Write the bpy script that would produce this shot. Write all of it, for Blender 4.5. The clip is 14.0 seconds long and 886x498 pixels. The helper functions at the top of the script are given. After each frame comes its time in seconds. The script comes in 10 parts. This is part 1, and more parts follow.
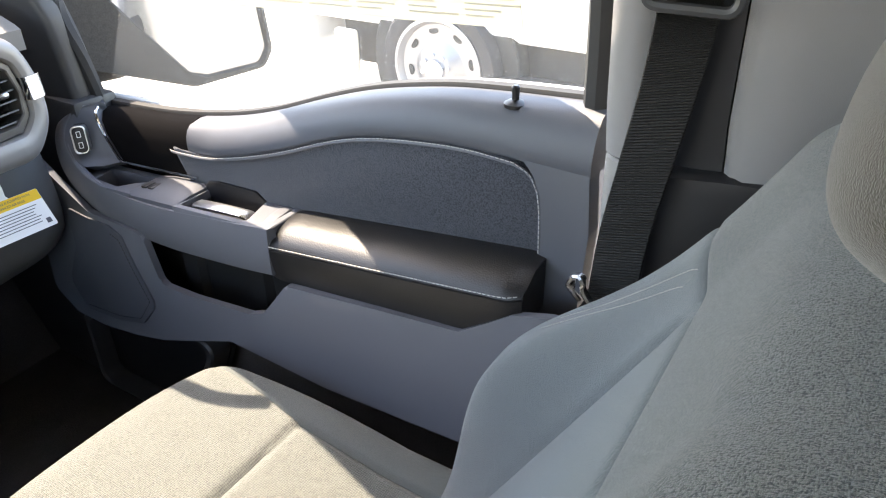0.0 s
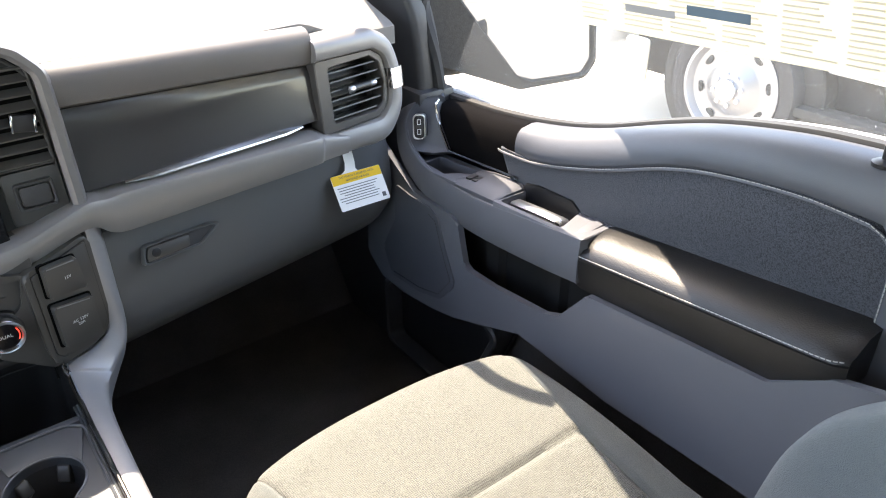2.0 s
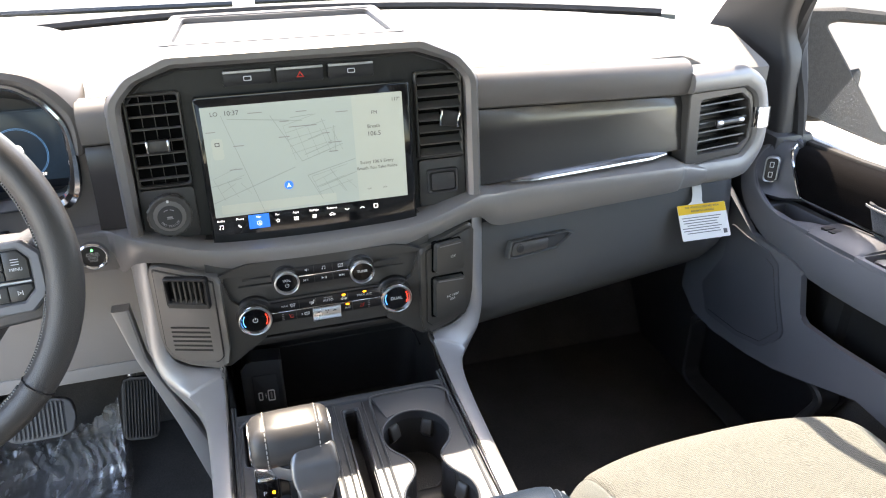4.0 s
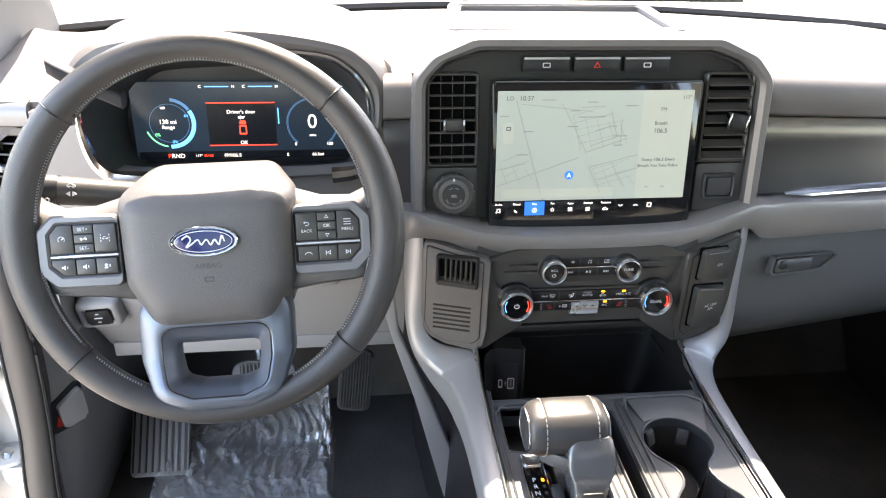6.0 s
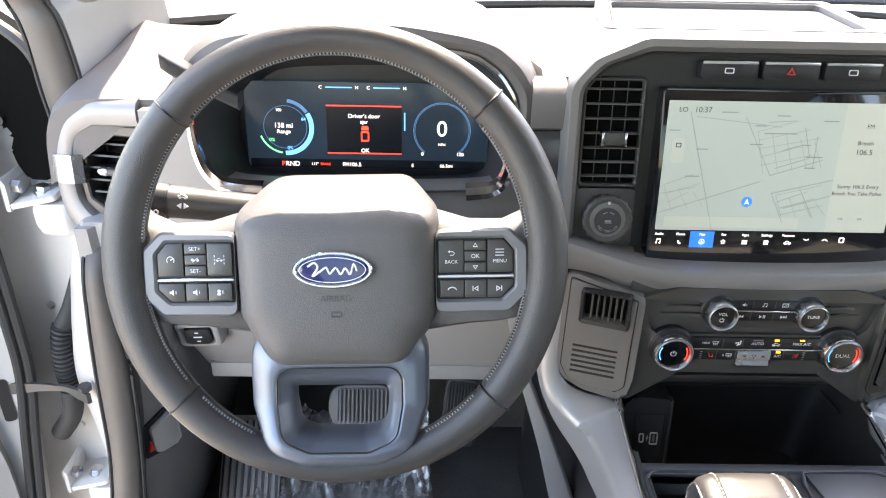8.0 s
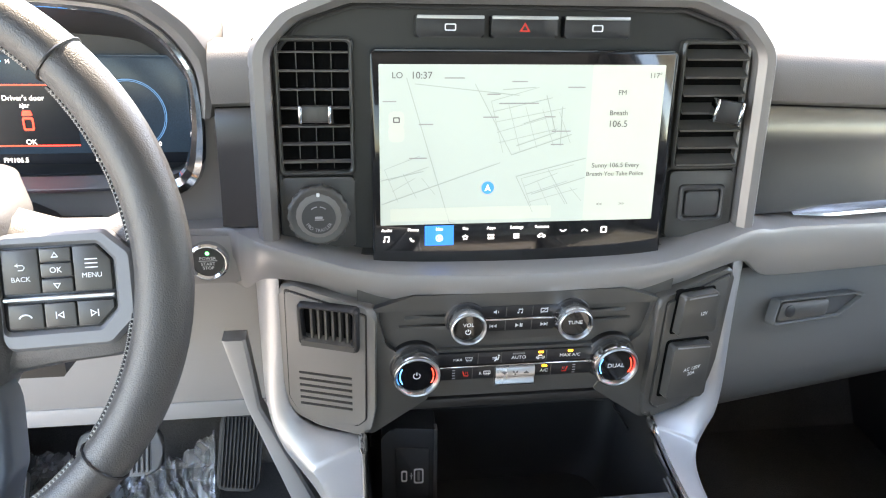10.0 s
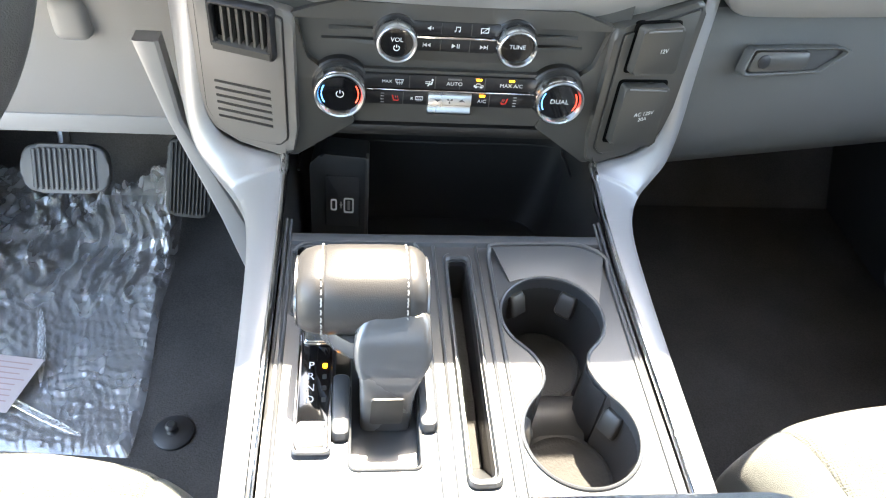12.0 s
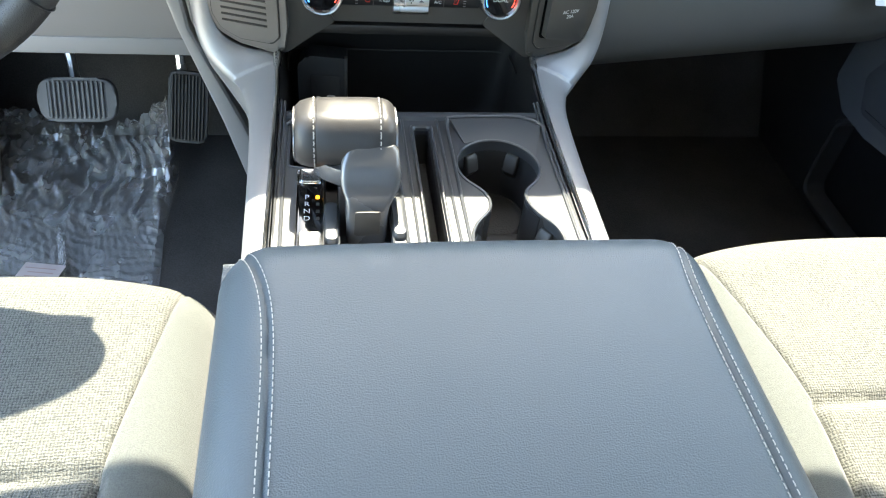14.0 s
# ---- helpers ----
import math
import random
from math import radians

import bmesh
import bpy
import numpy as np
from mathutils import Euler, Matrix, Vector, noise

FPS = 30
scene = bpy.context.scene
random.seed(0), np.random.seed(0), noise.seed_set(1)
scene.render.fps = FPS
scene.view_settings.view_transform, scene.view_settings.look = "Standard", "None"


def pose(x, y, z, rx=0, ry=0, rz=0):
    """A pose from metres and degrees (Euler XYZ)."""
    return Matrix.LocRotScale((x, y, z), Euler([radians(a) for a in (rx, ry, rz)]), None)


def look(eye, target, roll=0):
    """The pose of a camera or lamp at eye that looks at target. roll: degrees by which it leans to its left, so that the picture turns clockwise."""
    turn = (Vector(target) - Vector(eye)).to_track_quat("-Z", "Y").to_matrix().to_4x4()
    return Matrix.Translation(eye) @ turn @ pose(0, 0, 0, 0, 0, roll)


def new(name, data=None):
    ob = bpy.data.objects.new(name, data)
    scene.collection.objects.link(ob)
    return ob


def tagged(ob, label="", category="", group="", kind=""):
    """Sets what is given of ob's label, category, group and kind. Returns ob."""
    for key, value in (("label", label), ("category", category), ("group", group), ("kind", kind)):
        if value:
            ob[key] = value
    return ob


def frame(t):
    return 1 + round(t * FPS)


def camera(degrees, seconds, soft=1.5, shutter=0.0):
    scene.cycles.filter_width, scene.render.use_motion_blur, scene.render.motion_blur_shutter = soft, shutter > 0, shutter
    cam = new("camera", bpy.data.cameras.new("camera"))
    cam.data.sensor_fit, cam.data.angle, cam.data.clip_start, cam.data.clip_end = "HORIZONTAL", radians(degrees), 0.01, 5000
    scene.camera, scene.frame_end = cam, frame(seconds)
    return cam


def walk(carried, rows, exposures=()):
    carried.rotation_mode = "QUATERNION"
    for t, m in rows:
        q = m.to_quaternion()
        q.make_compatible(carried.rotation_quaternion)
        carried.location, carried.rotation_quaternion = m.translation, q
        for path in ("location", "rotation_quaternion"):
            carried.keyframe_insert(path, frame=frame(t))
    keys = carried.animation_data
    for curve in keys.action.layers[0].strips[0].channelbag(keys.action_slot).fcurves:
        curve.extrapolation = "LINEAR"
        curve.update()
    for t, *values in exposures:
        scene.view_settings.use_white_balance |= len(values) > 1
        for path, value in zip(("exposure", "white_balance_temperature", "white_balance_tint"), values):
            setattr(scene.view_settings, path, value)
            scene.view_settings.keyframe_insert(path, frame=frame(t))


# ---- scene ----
cam = camera(61.8, 14.0, 1.1)
PATH = [
    (0, (0.179, -1.032, 0.305), (1.633, -0.114, -0.716), -1.0),
    (0.5, (0.154, -1.017, 0.318), (1.479, 0.079, -0.703), -0.6),
    (1, (0.138, -1.004, 0.329), (1.353, 0.2, -0.707), -0.7),
    (1.5, (0.112, -0.985, 0.34), (1.247, 0.295, -0.696), -0.4),
    (2, (0.09, -0.973, 0.345), (1.124, 0.404, -0.672), -0.6),
    (2.5, (0.053, -0.961, 0.358), (0.986, 0.492, -0.653), 0.6),
    (3, (-0.009, -0.94, 0.366), (0.756, 0.618, -0.629), 1.5),
    (3.5, (-0.047, -0.935, 0.369), (0.561, 0.698, -0.613), 1.1),
    (3.7, (-0.067, -0.938, 0.362), (0.498, 0.722, -0.6), 0.6),
    (5.8, (-0.284, -0.909, 0.332), (-0.018, 0.848, -0.587), 1.0),
    (6, (-0.305, -0.899, 0.325), (-0.086, 0.86, -0.602), 1.6),
    (6.5, (-0.352, -0.873, 0.321), (-0.253, 0.896, -0.607), 0.5),
    (7, (-0.375, -0.848, 0.313), (-0.32, 0.925, -0.61), 0.6),
    (7.2, (-0.381, -0.836, 0.306), (-0.338, 0.942, -0.609), 1.1),
    (9.3, (-0.276, -0.633, 0.244), (-0.273, 1.143, -0.678), 0.8),
    (9.5, (-0.243, -0.622, 0.232), (-0.181, 1.154, -0.685), 0.9),
    (10, (-0.164, -0.635, 0.212), (0.105, 1.138, -0.674), 2.1),
    (10.5, (-0.121, -0.623, 0.183), (0.164, 1.12, -0.755), 2.5),
    (11, (-0.093, -0.624, 0.167), (0.181, 1.005, -0.961), 3.2),
    (11.5, (-0.087, -0.622, 0.153), (0.174, 0.896, -1.123), 4.7),
    (12, (-0.085, -0.626, 0.148), (0.156, 0.804, -1.228), 7.3),
    (12.5, (-0.085, -0.629, 0.148), (0.14, 0.741, -1.292), 7.7),
    (13, (-0.084, -0.658, 0.15), (0.12, 0.676, -1.326), 7.8),
    (13.5, (-0.092, -0.73, 0.152), (0.128, 0.663, -1.266), 7.2),
    (14, (-0.091, -0.83, 0.157), (0.202, 0.586, -1.225), 7.0),
]
EXPOSURE = [(0, 3.66, 8000, 14), (3.7, 3.71, 8000, 14), (5.8, 3.86, 8200, 15), (7.2, 3.86, 8200, 15), (9.5, 4.12, 8100, 14), (10.0, 4.52, 8100, 13), (10.5, 4.67, 8200, 13), (11.0, 5.12, 8300, 12), (11.5, 5.12, 8300, 13), (12.0, 4.72, 8000, 9), (13.0, 4.27, 7800, 7), (14.0, 4.02, 7600, 4)]
walk(cam, [(t, look(eye, target, roll)) for t, eye, target, roll in PATH], EXPOSURE)

# ---- light ----
SUN_TO = Vector((0.07, 0.65, 1.0)).normalized()
world = bpy.data.worlds.new("sky")
scene.world = world
world.use_nodes = True
_wn = world.node_tree
_sky = _wn.nodes.new("ShaderNodeTexSky")
_sky.sky_type, _sky.sun_disc = "NISHITA", False
_sky.sun_elevation = math.asin(SUN_TO.z)
_sky.sun_rotation = math.atan2(SUN_TO.x, SUN_TO.y)
_wn.links.new(_sky.outputs[0], _wn.nodes["Background"].inputs[0])
_wn.nodes["Background"].inputs[1].default_value = 0.15
_sun = bpy.data.lights.new("sun", "SUN")
_sun.energy, _sun.angle, _sun.color = 1.6, radians(0.5), (1.0, 0.95, 0.87)
sun = new("sun", _sun)
sun.matrix_world = look(SUN_TO * 30, (0, 0, 0))

# ---- materials ----


def mat(name, color, rough=0.5, metal=0.0, grain=0.0, scale=900.0, var=0.06, big=9.0, spec=0.5, coat=0.0, emit=0.0):
    """A procedural surface: base colour with slow stains, fine grain and relief."""
    m = bpy.data.materials.new(name)
    m.use_nodes = True
    nt = m.node_tree
    b = nt.nodes["Principled BSDF"]
    b.inputs["Metallic"].default_value = metal
    b.inputs["Specular IOR Level"].default_value = spec
    b.inputs["Coat Weight"].default_value = coat
    co = nt.nodes.new("ShaderNodeTexCoord")
    n1 = nt.nodes.new("ShaderNodeTexNoise")
    n1.inputs["Scale"].default_value, n1.inputs["Detail"].default_value = big, 5
    n2 = nt.nodes.new("ShaderNodeTexNoise")
    n2.inputs["Scale"].default_value, n2.inputs["Detail"].default_value = scale, 2
    nt.links.new(co.outputs["Object"], n1.inputs["Vector"])
    nt.links.new(co.outputs["Object"], n2.inputs["Vector"])
    ramp = nt.nodes.new("ShaderNodeMix")
    ramp.data_type = "RGBA"
    ramp.inputs[6].default_value = (*[max(0, c * (1 - var)) for c in color], 1)
    ramp.inputs[7].default_value = (*[min(1, c * (1 + var)) for c in color], 1)
    mixf = nt.nodes.new("ShaderNodeMath")
    mixf.operation = "MULTIPLY_ADD"
    mixf.inputs[1].default_value = 0.45
    nt.links.new(n2.outputs[0], mixf.inputs[0])
    half = nt.nodes.new("ShaderNodeMath")
    half.operation = "MULTIPLY"
    half.inputs[1].default_value = 0.55
    nt.links.new(n1.outputs[0], half.inputs[0])
    nt.links.new(half.outputs[0], mixf.inputs[2])
    nt.links.new(mixf.outputs[0], ramp.inputs[0])
    nt.links.new(ramp.outputs[2], b.inputs["Base Color"])
    rr = nt.nodes.new("ShaderNodeMapRange")
    rr.inputs[3].default_value, rr.inputs[4].default_value = max(0.02, rough - 0.07), min(1, rough + 0.07)
    nt.links.new(n1.outputs[0], rr.inputs[0])
    nt.links.new(rr.outputs[0], b.inputs["Roughness"])
    if grain:
        bump = nt.nodes.new("ShaderNodeBump")
        bump.inputs["Strength"].default_value, bump.inputs["Distance"].default_value = grain, 0.0006
        nt.links.new(n2.outputs[0], bump.inputs["Height"])
        nt.links.new(bump.outputs[0], b.inputs["Normal"])
    if emit:
        nt.links.new(ramp.outputs[2], b.inputs["Emission Color"])
        b.inputs["Emission Strength"].default_value = emit
    return m


def weave(name, light, dark, pitch=0.0016, rough=0.95, relief=0.6, aspect=0.06, grid=0.0):
    """A woven cloth: crossing threads of uneven length in two tones, on a regular grid where one shows."""
    m = bpy.data.materials.new(name)
    m.use_nodes = True
    nt = m.node_tree
    b = nt.nodes["Principled BSDF"]
    b.inputs["Roughness"].default_value = rough
    b.inputs["Specular IOR Level"].default_value = 0.15
    b.inputs["Sheen Weight"].default_value = 0.25
    co = nt.nodes.new("ShaderNodeTexCoord")
    outs = []
    for sx, sy in ((1.0, aspect), (aspect, 1.0)):
        mp = nt.nodes.new("ShaderNodeMapping")
        mp.inputs["Scale"].default_value = (sx / pitch, sy / pitch, sy / pitch)
        no = nt.nodes.new("ShaderNodeTexNoise")
        no.inputs["Scale"].default_value, no.inputs["Detail"].default_value = 1.0, 1.5
        nt.links.new(co.outputs["Object"], mp.inputs["Vector"])
        nt.links.new(mp.outputs[0], no.inputs["Vector"])
        outs.append(no.outputs[0])
    mx = nt.nodes.new("ShaderNodeMath")
    mx.operation = "ADD"
    nt.links.new(outs[0], mx.inputs[0])
    nt.links.new(outs[1], mx.inputs[1])
    mr = nt.nodes.new("ShaderNodeMapRange")
    mr.inputs[1].default_value, mr.inputs[2].default_value = 0.80, 1.20
    last = mx
    for axis in (("X", "Y") if grid else ()):
        wv = nt.nodes.new("ShaderNodeTexWave")
        wv.bands_direction = axis
        wv.inputs["Scale"].default_value, wv.inputs["Distortion"].default_value = math.pi / (10 * grid), 0.6
        nt.links.new(co.outputs["Object"], wv.inputs["Vector"])
        wa = nt.nodes.new("ShaderNodeMath")
        wa.operation = "MULTIPLY_ADD"
        wa.inputs[1].default_value = 0.22
        nt.links.new(wv.outputs["Fac"], wa.inputs[0])
        nt.links.new(last.outputs[0], wa.inputs[2])
        last = wa
    if grid:
        mr.inputs[1].default_value, mr.inputs[2].default_value = 0.95, 1.45
    nt.links.new(last.outputs[0], mr.inputs[0])
    slow = nt.nodes.new("ShaderNodeTexNoise")
    slow.inputs["Scale"].default_value, slow.inputs["Detail"].default_value = 14, 4
    nt.links.new(co.outputs["Object"], slow.inputs["Vector"])
    add = nt.nodes.new("ShaderNodeMath")
    add.operation = "MULTIPLY_ADD"
    add.inputs[1].default_value, add.inputs[2].default_value = 0.2, -0.10
    nt.links.new(slow.outputs[0], add.inputs[0])
    sm = nt.nodes.new("ShaderNodeMath")
    sm.operation = "ADD"
    nt.links.new(add.outputs[0], sm.inputs[0])
    nt.links.new(mr.outputs[0], sm.inputs[1])
    cm = nt.nodes.new("ShaderNodeMix")
    cm.data_type = "RGBA"
    cm.inputs[6].default_value, cm.inputs[7].default_value = (*dark, 1), (*light, 1)
    nt.links.new(sm.outputs[0], cm.inputs[0])
    nt.links.new(cm.outputs[2], b.inputs["Base Color"])
    bump = nt.nodes.new("ShaderNodeBump")
    bump.inputs["Strength"].default_value, bump.inputs["Distance"].default_value = relief, 0.0008
    nt.links.new(mr.outputs[0], bump.inputs["Height"])
    nt.links.new(bump.outputs[0], b.inputs["Normal"])
    return m


def glass(name, tint=(1, 1, 1), gloss=0.08, dust=0.0):
    """A thin clear pane: mostly passes light, reflects a little."""
    m = bpy.data.materials.new(name)
    m.use_nodes = True
    nt = m.node_tree
    nt.nodes.remove(nt.nodes["Principled BSDF"])
    out = nt.nodes["Material Output"]
    tr, gl, mx, lw = (nt.nodes.new("ShaderNode" + k) for k in ("BsdfTransparent", "BsdfGlossy", "MixShader", "Fresnel"))
    tr.inputs[0].default_value = (*tint, 1)
    gl.inputs["Roughness"].default_value = 0.02
    lw.inputs[0].default_value = 1.0 + gloss * 5
    nt.links.new(lw.outputs[0], mx.inputs[0])
    nt.links.new(tr.outputs[0], mx.inputs[1])
    nt.links.new(gl.outputs[0], mx.inputs[2])
    if dust:
        tl, mx2, nz, mr, co = (nt.nodes.new("ShaderNode" + k) for k in ("BsdfTranslucent", "MixShader", "TexNoise", "MapRange", "TexCoord"))
        tl.inputs[0].default_value = (0.85, 0.83, 0.78, 1)
        nz.inputs["Scale"].default_value, nz.inputs["Detail"].default_value = 430, 3
        mr.inputs[1].default_value, mr.inputs[2].default_value, mr.inputs[3].default_value, mr.inputs[4].default_value = 0.60, 0.72, dust, dust + 0.26
        nt.links.new(co.outputs["Object"], nz.inputs["Vector"])
        nt.links.new(nz.outputs[0], mr.inputs[0])
        nt.links.new(mr.outputs[0], mx2.inputs[0])
        nt.links.new(mx.outputs[0], mx2.inputs[1])
        nt.links.new(tl.outputs[0], mx2.inputs[2])
        nt.links.new(mx2.outputs[0], out.inputs[0])
    else:
        nt.links.new(mx.outputs[0], out.inputs[0])
    return m


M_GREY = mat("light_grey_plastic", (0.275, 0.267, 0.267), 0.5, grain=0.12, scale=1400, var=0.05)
M_BAND = mat("satin_grey_trim", (0.240, 0.230, 0.228), 0.40, metal=0.25, var=0.04, grain=0.03)
M_SILVER = mat("pale_satin_silver", (0.33, 0.333, 0.345), 0.38, metal=0.35, var=0.04)
M_FACE = mat("near_black_fascia", (0.012, 0.0118, 0.012), 0.42, grain=0.1, scale=1500, var=0.06)
M_BEZEL = mat("dark_vent_bezel", (0.085, 0.080, 0.079), 0.34, metal=0.3, var=0.05)
M_BRONZE = mat("dark_satin_trim", (0.185, 0.175, 0.174), 0.36, metal=0.3, var=0.05)
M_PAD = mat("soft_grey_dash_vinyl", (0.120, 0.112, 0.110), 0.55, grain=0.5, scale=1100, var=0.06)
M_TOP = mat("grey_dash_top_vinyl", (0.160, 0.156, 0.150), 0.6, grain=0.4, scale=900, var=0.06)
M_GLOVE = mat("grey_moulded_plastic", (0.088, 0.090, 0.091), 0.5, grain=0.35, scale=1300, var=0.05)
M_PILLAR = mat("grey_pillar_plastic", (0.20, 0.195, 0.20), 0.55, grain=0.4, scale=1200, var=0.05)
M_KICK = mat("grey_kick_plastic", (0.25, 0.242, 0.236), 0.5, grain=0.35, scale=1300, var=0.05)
M_GLOSS = mat("dark_brushed_panel", (0.056, 0.054, 0.056), 0.24, metal=0.35, var=0.10, big=5, coat=0.2)
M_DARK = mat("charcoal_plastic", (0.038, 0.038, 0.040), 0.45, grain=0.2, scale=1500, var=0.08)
M_BLACK = mat("black_plastic", (0.014, 0.014, 0.016), 0.4, grain=0.1, scale=1500, var=0.1)
M_PIANO = mat("gloss_black", (0.008, 0.008, 0.009), 0.08, var=0.05, coat=0.5)
M_CHROME = mat("chrome", (0.66, 0.67, 0.69), 0.09, metal=1.0, var=0.03)
M_KNURL = mat("bright_knurled_metal", (0.78, 0.79, 0.81), 0.22, metal=1.0, var=0.05)
M_SLAT = mat("vent_slat_plastic", (0.018, 0.0175, 0.018), 0.36, var=0.05)
M_ALU = mat("satin_aluminium", (0.55, 0.56, 0.58), 0.28, metal=1.0, var=0.04)
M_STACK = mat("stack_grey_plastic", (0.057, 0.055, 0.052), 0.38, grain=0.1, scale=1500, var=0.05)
# warm grey raised to carry the light falling on the stack's left side
M_PLATE = mat("warm_grey_plate_plus_light", (0.165, 0.158, 0.152), 0.40, metal=0.15, grain=0.08, scale=1500, var=0.05)
# near black that paints shade into shallow ducts and gaps; also the gasket foam
M_VOID = mat("recess_shade_and_foam_black", (0.004, 0.004, 0.004), 0.9, var=0.2, spec=0.05)
M_CONS = mat("console_satin_grey", (0.078, 0.084, 0.093), 0.32, metal=0.25, var=0.05, grain=0.04)
M_CUBBY = mat("soft_black_cubby_plastic", (0.020, 0.019, 0.019), 0.40, grain=0.3, scale=1300, var=0.1)
M_RUBMAT = mat("dark_rubber_mat", (0.045, 0.044, 0.044), 0.75, grain=1.0, scale=420, var=0.25)
M_LEATH = mat("black_leather", (0.013, 0.0125, 0.013), 0.37, grain=0.7, scale=520, var=0.15)
M_LID = mat("blue_grey_vinyl", (0.072, 0.094, 0.112), 0.42, grain=0.7, scale=900, var=0.06)
M_WHEEL = mat("wheel_leather", (0.050, 0.047, 0.046), 0.40, grain=0.6, scale=1000, var=0.1)
M_HUB = mat("wheel_hub_plastic", (0.105, 0.101, 0.100), 0.48, grain=0.7, scale=900, var=0.05)
M_SPOKE = mat("wheel_spoke_satin", (0.16, 0.180, 0.215), 0.33, metal=0.55, var=0.04)
M_SEAT = weave("light_grey_woven_cloth", (0.176, 0.182, 0.166), (0.064, 0.069, 0.066), pitch=0.0008, relief=0.8, aspect=0.30, grid=0.0026)
M_SHOULDER = weave("coarse_grey_woven_cloth", (0.140, 0.153, 0.153), (0.040, 0.049, 0.054), pitch=0.0007, relief=0.8, aspect=0.45)
M_HREST = weave("taupe_headrest_cloth", (0.060, 0.057, 0.050), (0.038, 0.036, 0.032), pitch=0.0007, relief=0.4, aspect=0.7)
M_BOLST = weave("grey_bolster_cloth", (0.130, 0.142, 0.138), (0.086, 0.096, 0.095), pitch=0.0007, relief=0.4, aspect=0.7)
M_BACK = weave("slate_backrest_cloth", (0.108, 0.124, 0.130), (0.066, 0.080, 0.088), pitch=0.0008, relief=0.5, aspect=0.7)
M_DOORF = weave("blue_grey_door_cloth", (0.082, 0.087, 0.102), (0.032, 0.036, 0.045), pitch=0.0011, relief=0.7, aspect=0.6)
M_DOOR = mat("door_grey_plastic", (0.078, 0.083, 0.098), 0.5, grain=0.25, scale=1200, var=0.05)
M_DOORL = mat("door_light_grey_plastic", (0.112, 0.118, 0.136), 0.48, grain=0.25, scale=1200, var=0.05)
M_WTHREAD = mat("grey_thread", (0.30, 0.295, 0.28), 0.8, var=0.1)
M_FRAME = mat("satin_grey_frame", (0.19, 0.19, 0.20), 0.4, metal=0.4, var=0.04)
M_NECK = mat("satin_selector_neck", (0.17, 0.175, 0.185), 0.26, metal=0.5, var=0.04)
M_VELVET = mat("black_velvet", (0.004, 0.0036, 0.004), 0.95, grain=0.6, scale=700, var=0.4, spec=0.06)
M_CARPET = mat("black_carpet", (0.084, 0.077, 0.073), 0.95, grain=1.0, scale=420, var=0.9, spec=0.1)
M_THREAD = mat("pale_thread", (0.46, 0.45, 0.43), 0.8, var=0.1)
M_BELT = mat("black_belt_webbing", (0.008, 0.0074, 0.0072), 0.6, spec=0.25, grain=0.5, scale=1600, var=0.2)
M_WHITE = mat("white_car_paint", (0.66, 0.67, 0.68), 0.25, var=0.02, coat=0.5)
# the white paint again, darker and warmer: the jamb's shade is in its colour
M_JAMB = mat("white_paint_shaded_jamb", (0.56, 0.545, 0.525), 0.35, var=0.10, big=14, coat=0.3)
M_HEAD = mat("pale_headliner", (0.40, 0.39, 0.375), 0.9, grain=0.4, var=0.04)
M_RUBBER = mat("black_rubber", (0.02, 0.02, 0.021), 0.7, grain=0.4, var=0.15)
M_BROWN = mat("dark_pillar_trim", (0.080, 0.071, 0.065), 0.5, grain=0.3, var=0.08)
M_PAPER = mat("white_card", (0.80, 0.80, 0.79), 0.7, var=0.02)
M_YELLOW = mat("yellow_print", (0.85, 0.52, 0.02), 0.7, var=0.03)
M_INK = mat("grey_ink", (0.10, 0.10, 0.11), 0.7, var=0.05)
M_INK2 = mat("dim_grey_print", (0.30, 0.30, 0.31), 0.6, var=0.02)
M_WLINE = mat("white_print", (0.75, 0.76, 0.78), 0.6, var=0.02)
M_RED = mat("red_print", (0.60, 0.03, 0.02), 0.5, var=0.02)
M_BLUE = mat("blue_badge_enamel", (0.008, 0.016, 0.105), 0.2, var=0.05, coat=0.6)
M_AMBER = mat("amber_lamp", (1.0, 0.36, 0.02), 0.4, emit=0.7, var=0.02)
M_GREEN = mat("green_lamp", (0.05, 0.9, 0.2), 0.4, emit=0.4, var=0.02)
M_LCD = mat("lcd_map_background", (0.250, 0.306, 0.298), 0.35, emit=0.070, var=0.01, big=20)
M_LCDP = mat("lcd_side_panel", (0.280, 0.325, 0.305), 0.35, emit=0.074, var=0.01)
M_LCDW = mat("lcd_white", (0.62, 0.68, 0.69), 0.35, emit=0.09, var=0.01)
M_LCDL = mat("lcd_map_line", (0.180, 0.222, 0.220), 0.4, emit=0.055, var=0.02)
M_LCDT = mat("lcd_street_print", (0.16, 0.17, 0.18), 0.4, emit=0.035, var=0.02)
M_LCDK = mat("lcd_black_text", (0.06, 0.06, 0.07), 0.4, var=0.02)
M_LCDB = mat("lcd_blue", (0.01, 0.16, 0.75), 0.3, emit=0.09, var=0.02)
M_CLUS = mat("cluster_navy_glow", (0.014, 0.026, 0.042), 0.2, emit=0.07, var=0.8, big=7)
M_CLUK = mat("cluster_black", (0.012, 0.014, 0.018), 0.25, var=0.1)
M_CLUW = mat("cluster_white", (0.85, 0.88, 0.9), 0.4, emit=0.20, var=0.02)
M_CLUB = mat("cluster_blue", (0.06, 0.35, 0.95), 0.4, emit=0.25, var=0.05)
M_CLUD = mat("cluster_dim_blue", (0.05, 0.16, 0.34), 0.4, emit=0.10, var=0.1)
